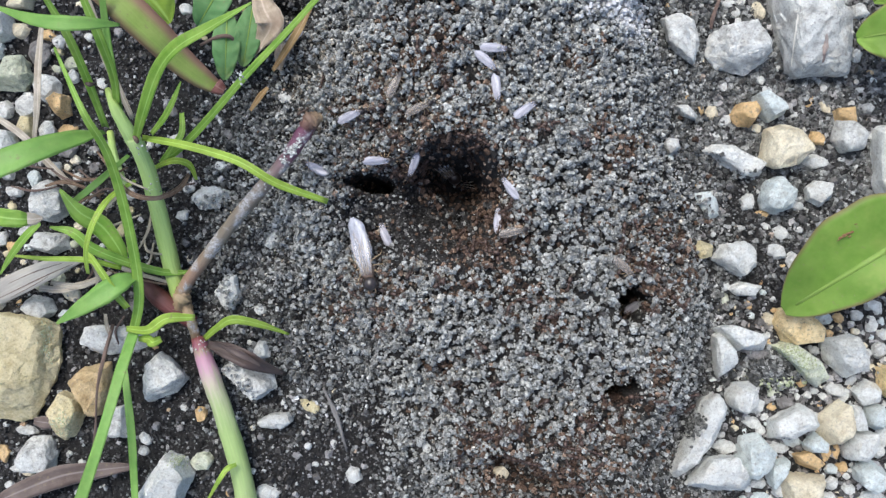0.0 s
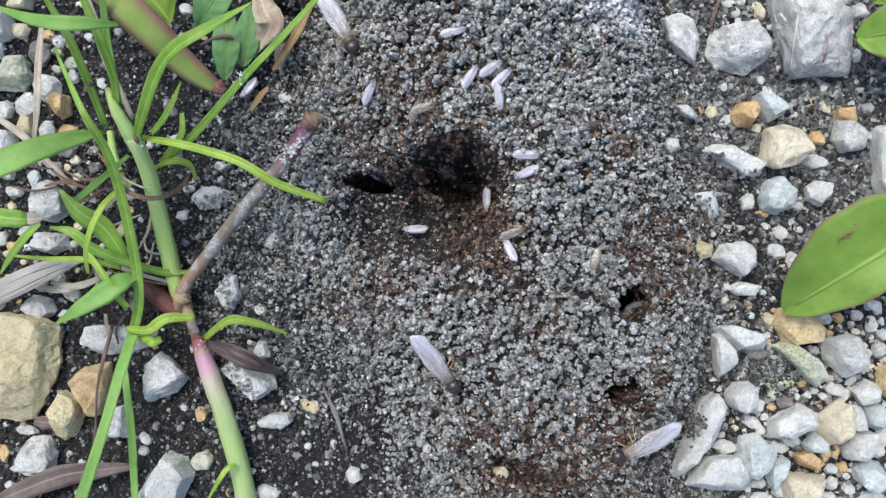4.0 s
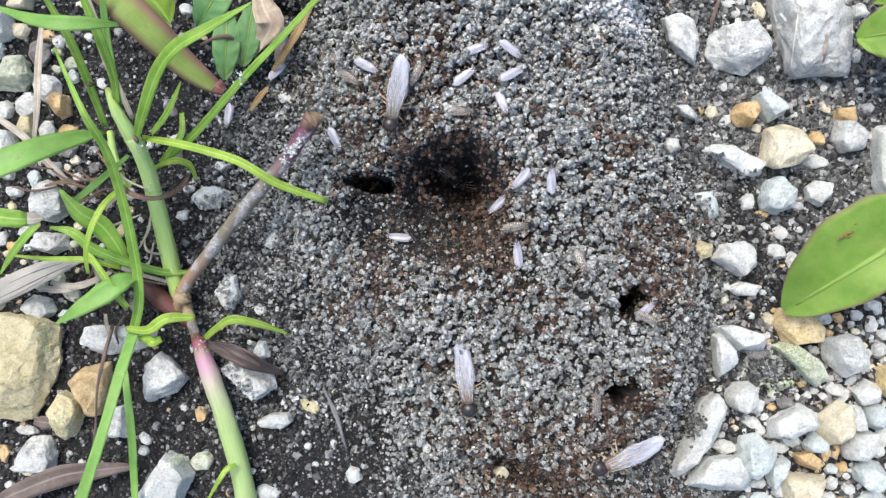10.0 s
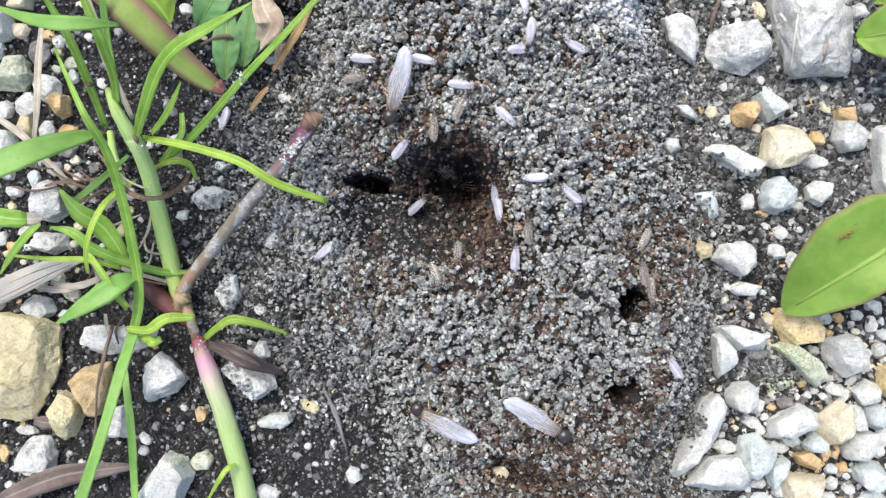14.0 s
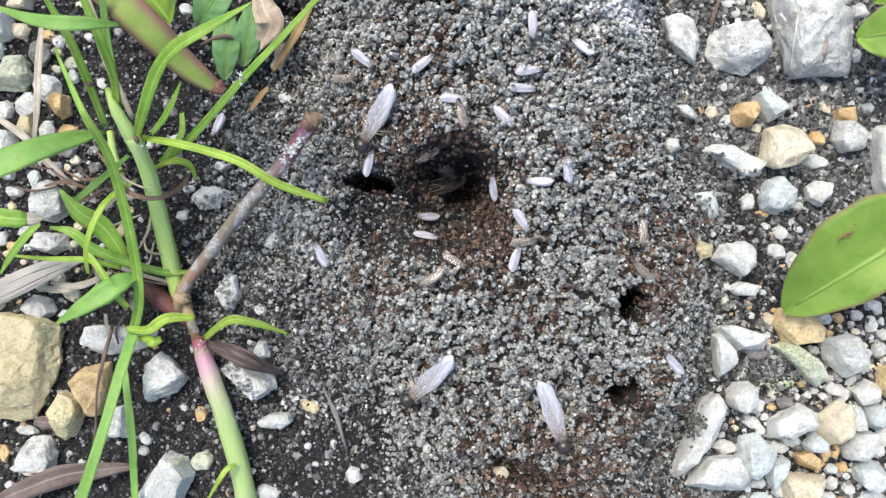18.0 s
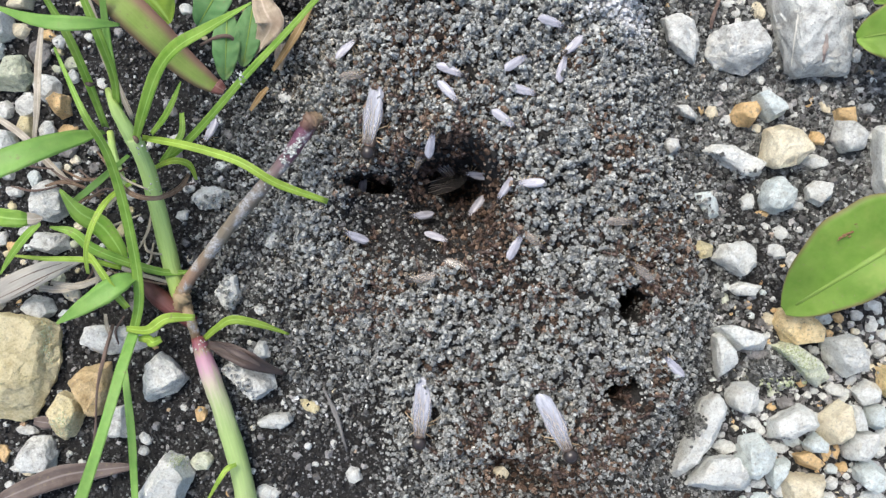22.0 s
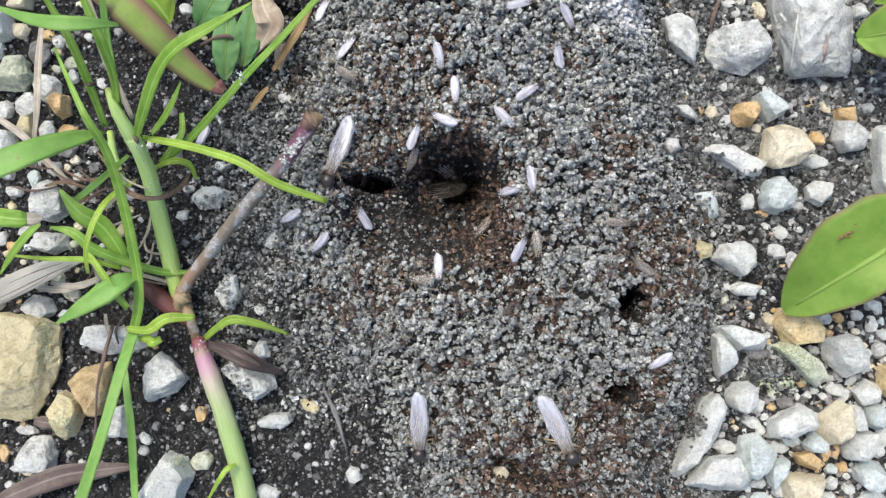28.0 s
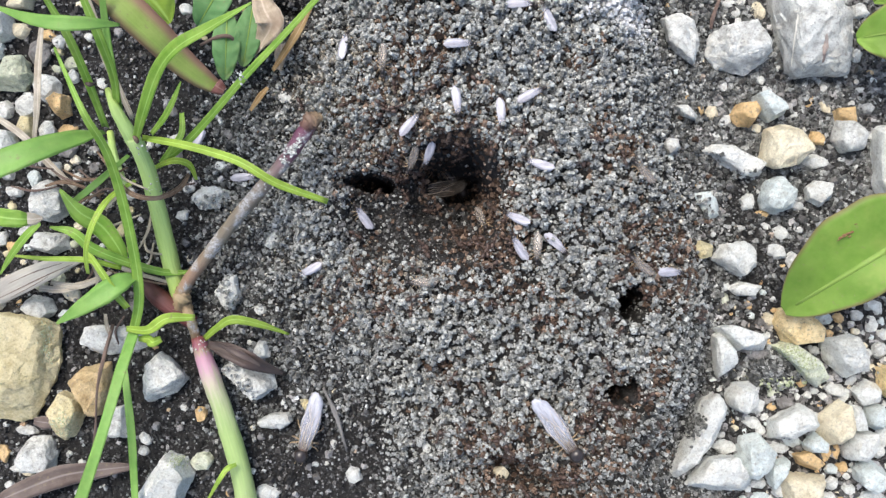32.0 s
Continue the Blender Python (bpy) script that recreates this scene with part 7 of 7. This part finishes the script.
        male((0, *MAIN, -20, IN), (28.5, *MAIN, -20, IN), (29.3, 935, 360, -10), (30, 983, 380, -60), (31, 985, 425, -70), (32, 985, 432, -45)),
        male((0, *MAIN, -80, IN), (11, *MAIN, -80, IN), (12, 820, 445, 40), (13, 810, 455, 85), (14, 810, 455, 85), (17, 805, 460, 115), (18, 807, 467, 140), (20, 813, 470, 155), (25, 812, 475, 140), (28, 855, 410, 60), (29, 863, 392, 85), (31, 870, 412, 40), (32, 855, 390, -60)),
        male((0, *MAIN, -90, IN), (11, *MAIN, -90, IN), (12, 780, 465, 85), (13, 772, 492, 105), (17, 780, 497, 100), (18, 762, 497, 30), (21, 745, 493, 10), (28, 745, 495, 5), (32, 748, 500, 0)),
        male((0, 520, 70, 220), (2, 500, 95, 225), (3, 463, 135, 225), (6, 428, 170, 240), (8, 420, 175, 245), (9, 410, 195, 260), (11, 404, 212, 255), (14, 398, 215, 250), (20, 380, 230, 240), (32, 350, 250, 240)),
        male((0, 545, -80, -60), (6, 550, -30, -70), (7, 562, 20, -40), (8, 585, 58, -35), (9, 552, 80, 195), (10, 497, 122, 215), (11, 502, 112, 190), (14, 497, 105, 185), (17, 497, 105, 200), (19, 497, 97, 260), (20, 495, 100, 250), (21, 520, 72, 240), (22, 540, 40, 235), (24, 545, 35, 240), (25, 520, 48, 200), (28, 575, 18, 240), (29, 580, 10, 265), (32, 590, -30, 260)),
        male((0, 430, -40, -60), (7, 435, 0, -60), (8, 445, 25, -60), (9, 510, 70, 50), (10, 502, 75, 75), (11, 505, 62, 25), (12, 470, 20, 20), (14, 460, -40, 60), (27, 450, -40, -80), (28, 450, 60, -60, 3.5), (29, 478, 35, 0, 4), (30, 470, 35, 0, 4), (31, 485, -5, 45), (32, 500, -60, 60)),
        male((0, 670, 280, 0), (1, 668, 275, -15), (3, 667, 277, -10), (3.5, 666, 285, -30), (5, *SIDE, -120, IN)),
        male((0, 727, 290, -105), (0.3, 735, 300, -80), (0.9, *MAIN, -40, IN)),
        male((0, *SOUTH, 170, IN), (4, *SOUTH, 170, IN), (5.5, 1025, 692, 180), (9, 1026, 695, 175), (10, 1050, 710, 265), (10.6, 1075, 700, 330), (11.4, *SOUTH, 350, IN)),
        male((0, *MAIN, 0, IN), (11, *MAIN, 0, IN), (12, 880, 328, 80), (14, 880, 342, 85), (18, 876, 328, 80), (19, 858, 370, 95), (20, *MAIN, 150, IN)),
        male((0, 925, -80, -90), (13, 925, -40, -90), (14, 927, 10, -80), (16, 925, 80, -60), (17, 930, 98, 10), (18, 925, 160, -5), (19, 930, 173, 0), (20, 925, 162, -10), (23, 925, 166, -15), (24, 943, 177, 50), (25, 942, 170, 55), (28, 935, 162, 30), (29, 937, 162, 20), (30, 940, 165, 60), (31, 940, 163, 30), (32, 940, 168, 25)),
        male((0, 895, -80, -90), (12, 890, -30, -90), (13, 905, 40, -60), (14, 925, 86, 0), (17, 908, 88, -25), (18, 937, 128, 5), (19, 940, 122, -5), (21, 945, 120, -10), (22, 912, 112, 30), (23, 940, 48, 100), (24, 930, -30, 100), (32, 930, -80, 90)),
        male((0, 700, 150, 60), (3, 705, 160, 60), (4.5, 790, 200, 0), (6, 825, 205, 10), (7, 820, 210, 30), (9, 820, 200, 10), (13, 810, 203, -10), (14, 815, 190, 60), (17, 825, 145, 120), (18, 815, 200, 100), (20, 820, 260, 95), (22, *MAIN, 95, IN)),
    ]
    for ant, rows in crawl:
        walk(ant, rows)
    for ant, rows in crawl[:3]:
        stride(ant, rows, 9)
    # the second queen swings her wings aside for a moment
    for wing in [o for o in crawl[1][0].children if "_wing" in o.name]:
        rest = wing.matrix_basis.copy()
        aside = Matrix.Translation(rest.translation) @ Matrix.Rotation(radians(-38), 4, "Z") @ Matrix.Translation(-rest.translation) @ rest
        walk(wing, [(0.0, rest), (19.1, rest), (19.6, aside), (20.25, aside), (20.8, rest), (32.0, rest)])
    # workers round the holes and on the brown soil
    rnd = random.Random(5)
    n, crew = 0, []
    for x, y, r, count in ((850, 445, 42, 13), (700, 500, 55, 9), (895, 380, 30, 7), (660, 190, 40, 7), (690, 280, 35, 6), (850, 760, 45, 9), (970, 800, 60, 14), (1060, 745, 40, 9), (1140, 510, 38, 9), (1130, 440, 36, 8),
                           (740, 340, 50, 8), (1100, 690, 34, 7), (780, 70, 60, 5), (1050, 250, 50, 6), (980, 560, 70, 6), (640, 530, 40, 4), (930, 230, 40, 5), (1190, 700, 40, 4), (560, 190, 40, 3), (840, 250, 30, 5), (1210, 550, 25, 3), (900, 620, 80, 5)):
        for i in range(count):
            n += 1
            crew.append(worker(x + rnd.gauss(0, r * 0.7), y + rnd.gauss(0, r * 0.6), n))
    for ant, rows in crew:
        walk(ant, rows)


motions()
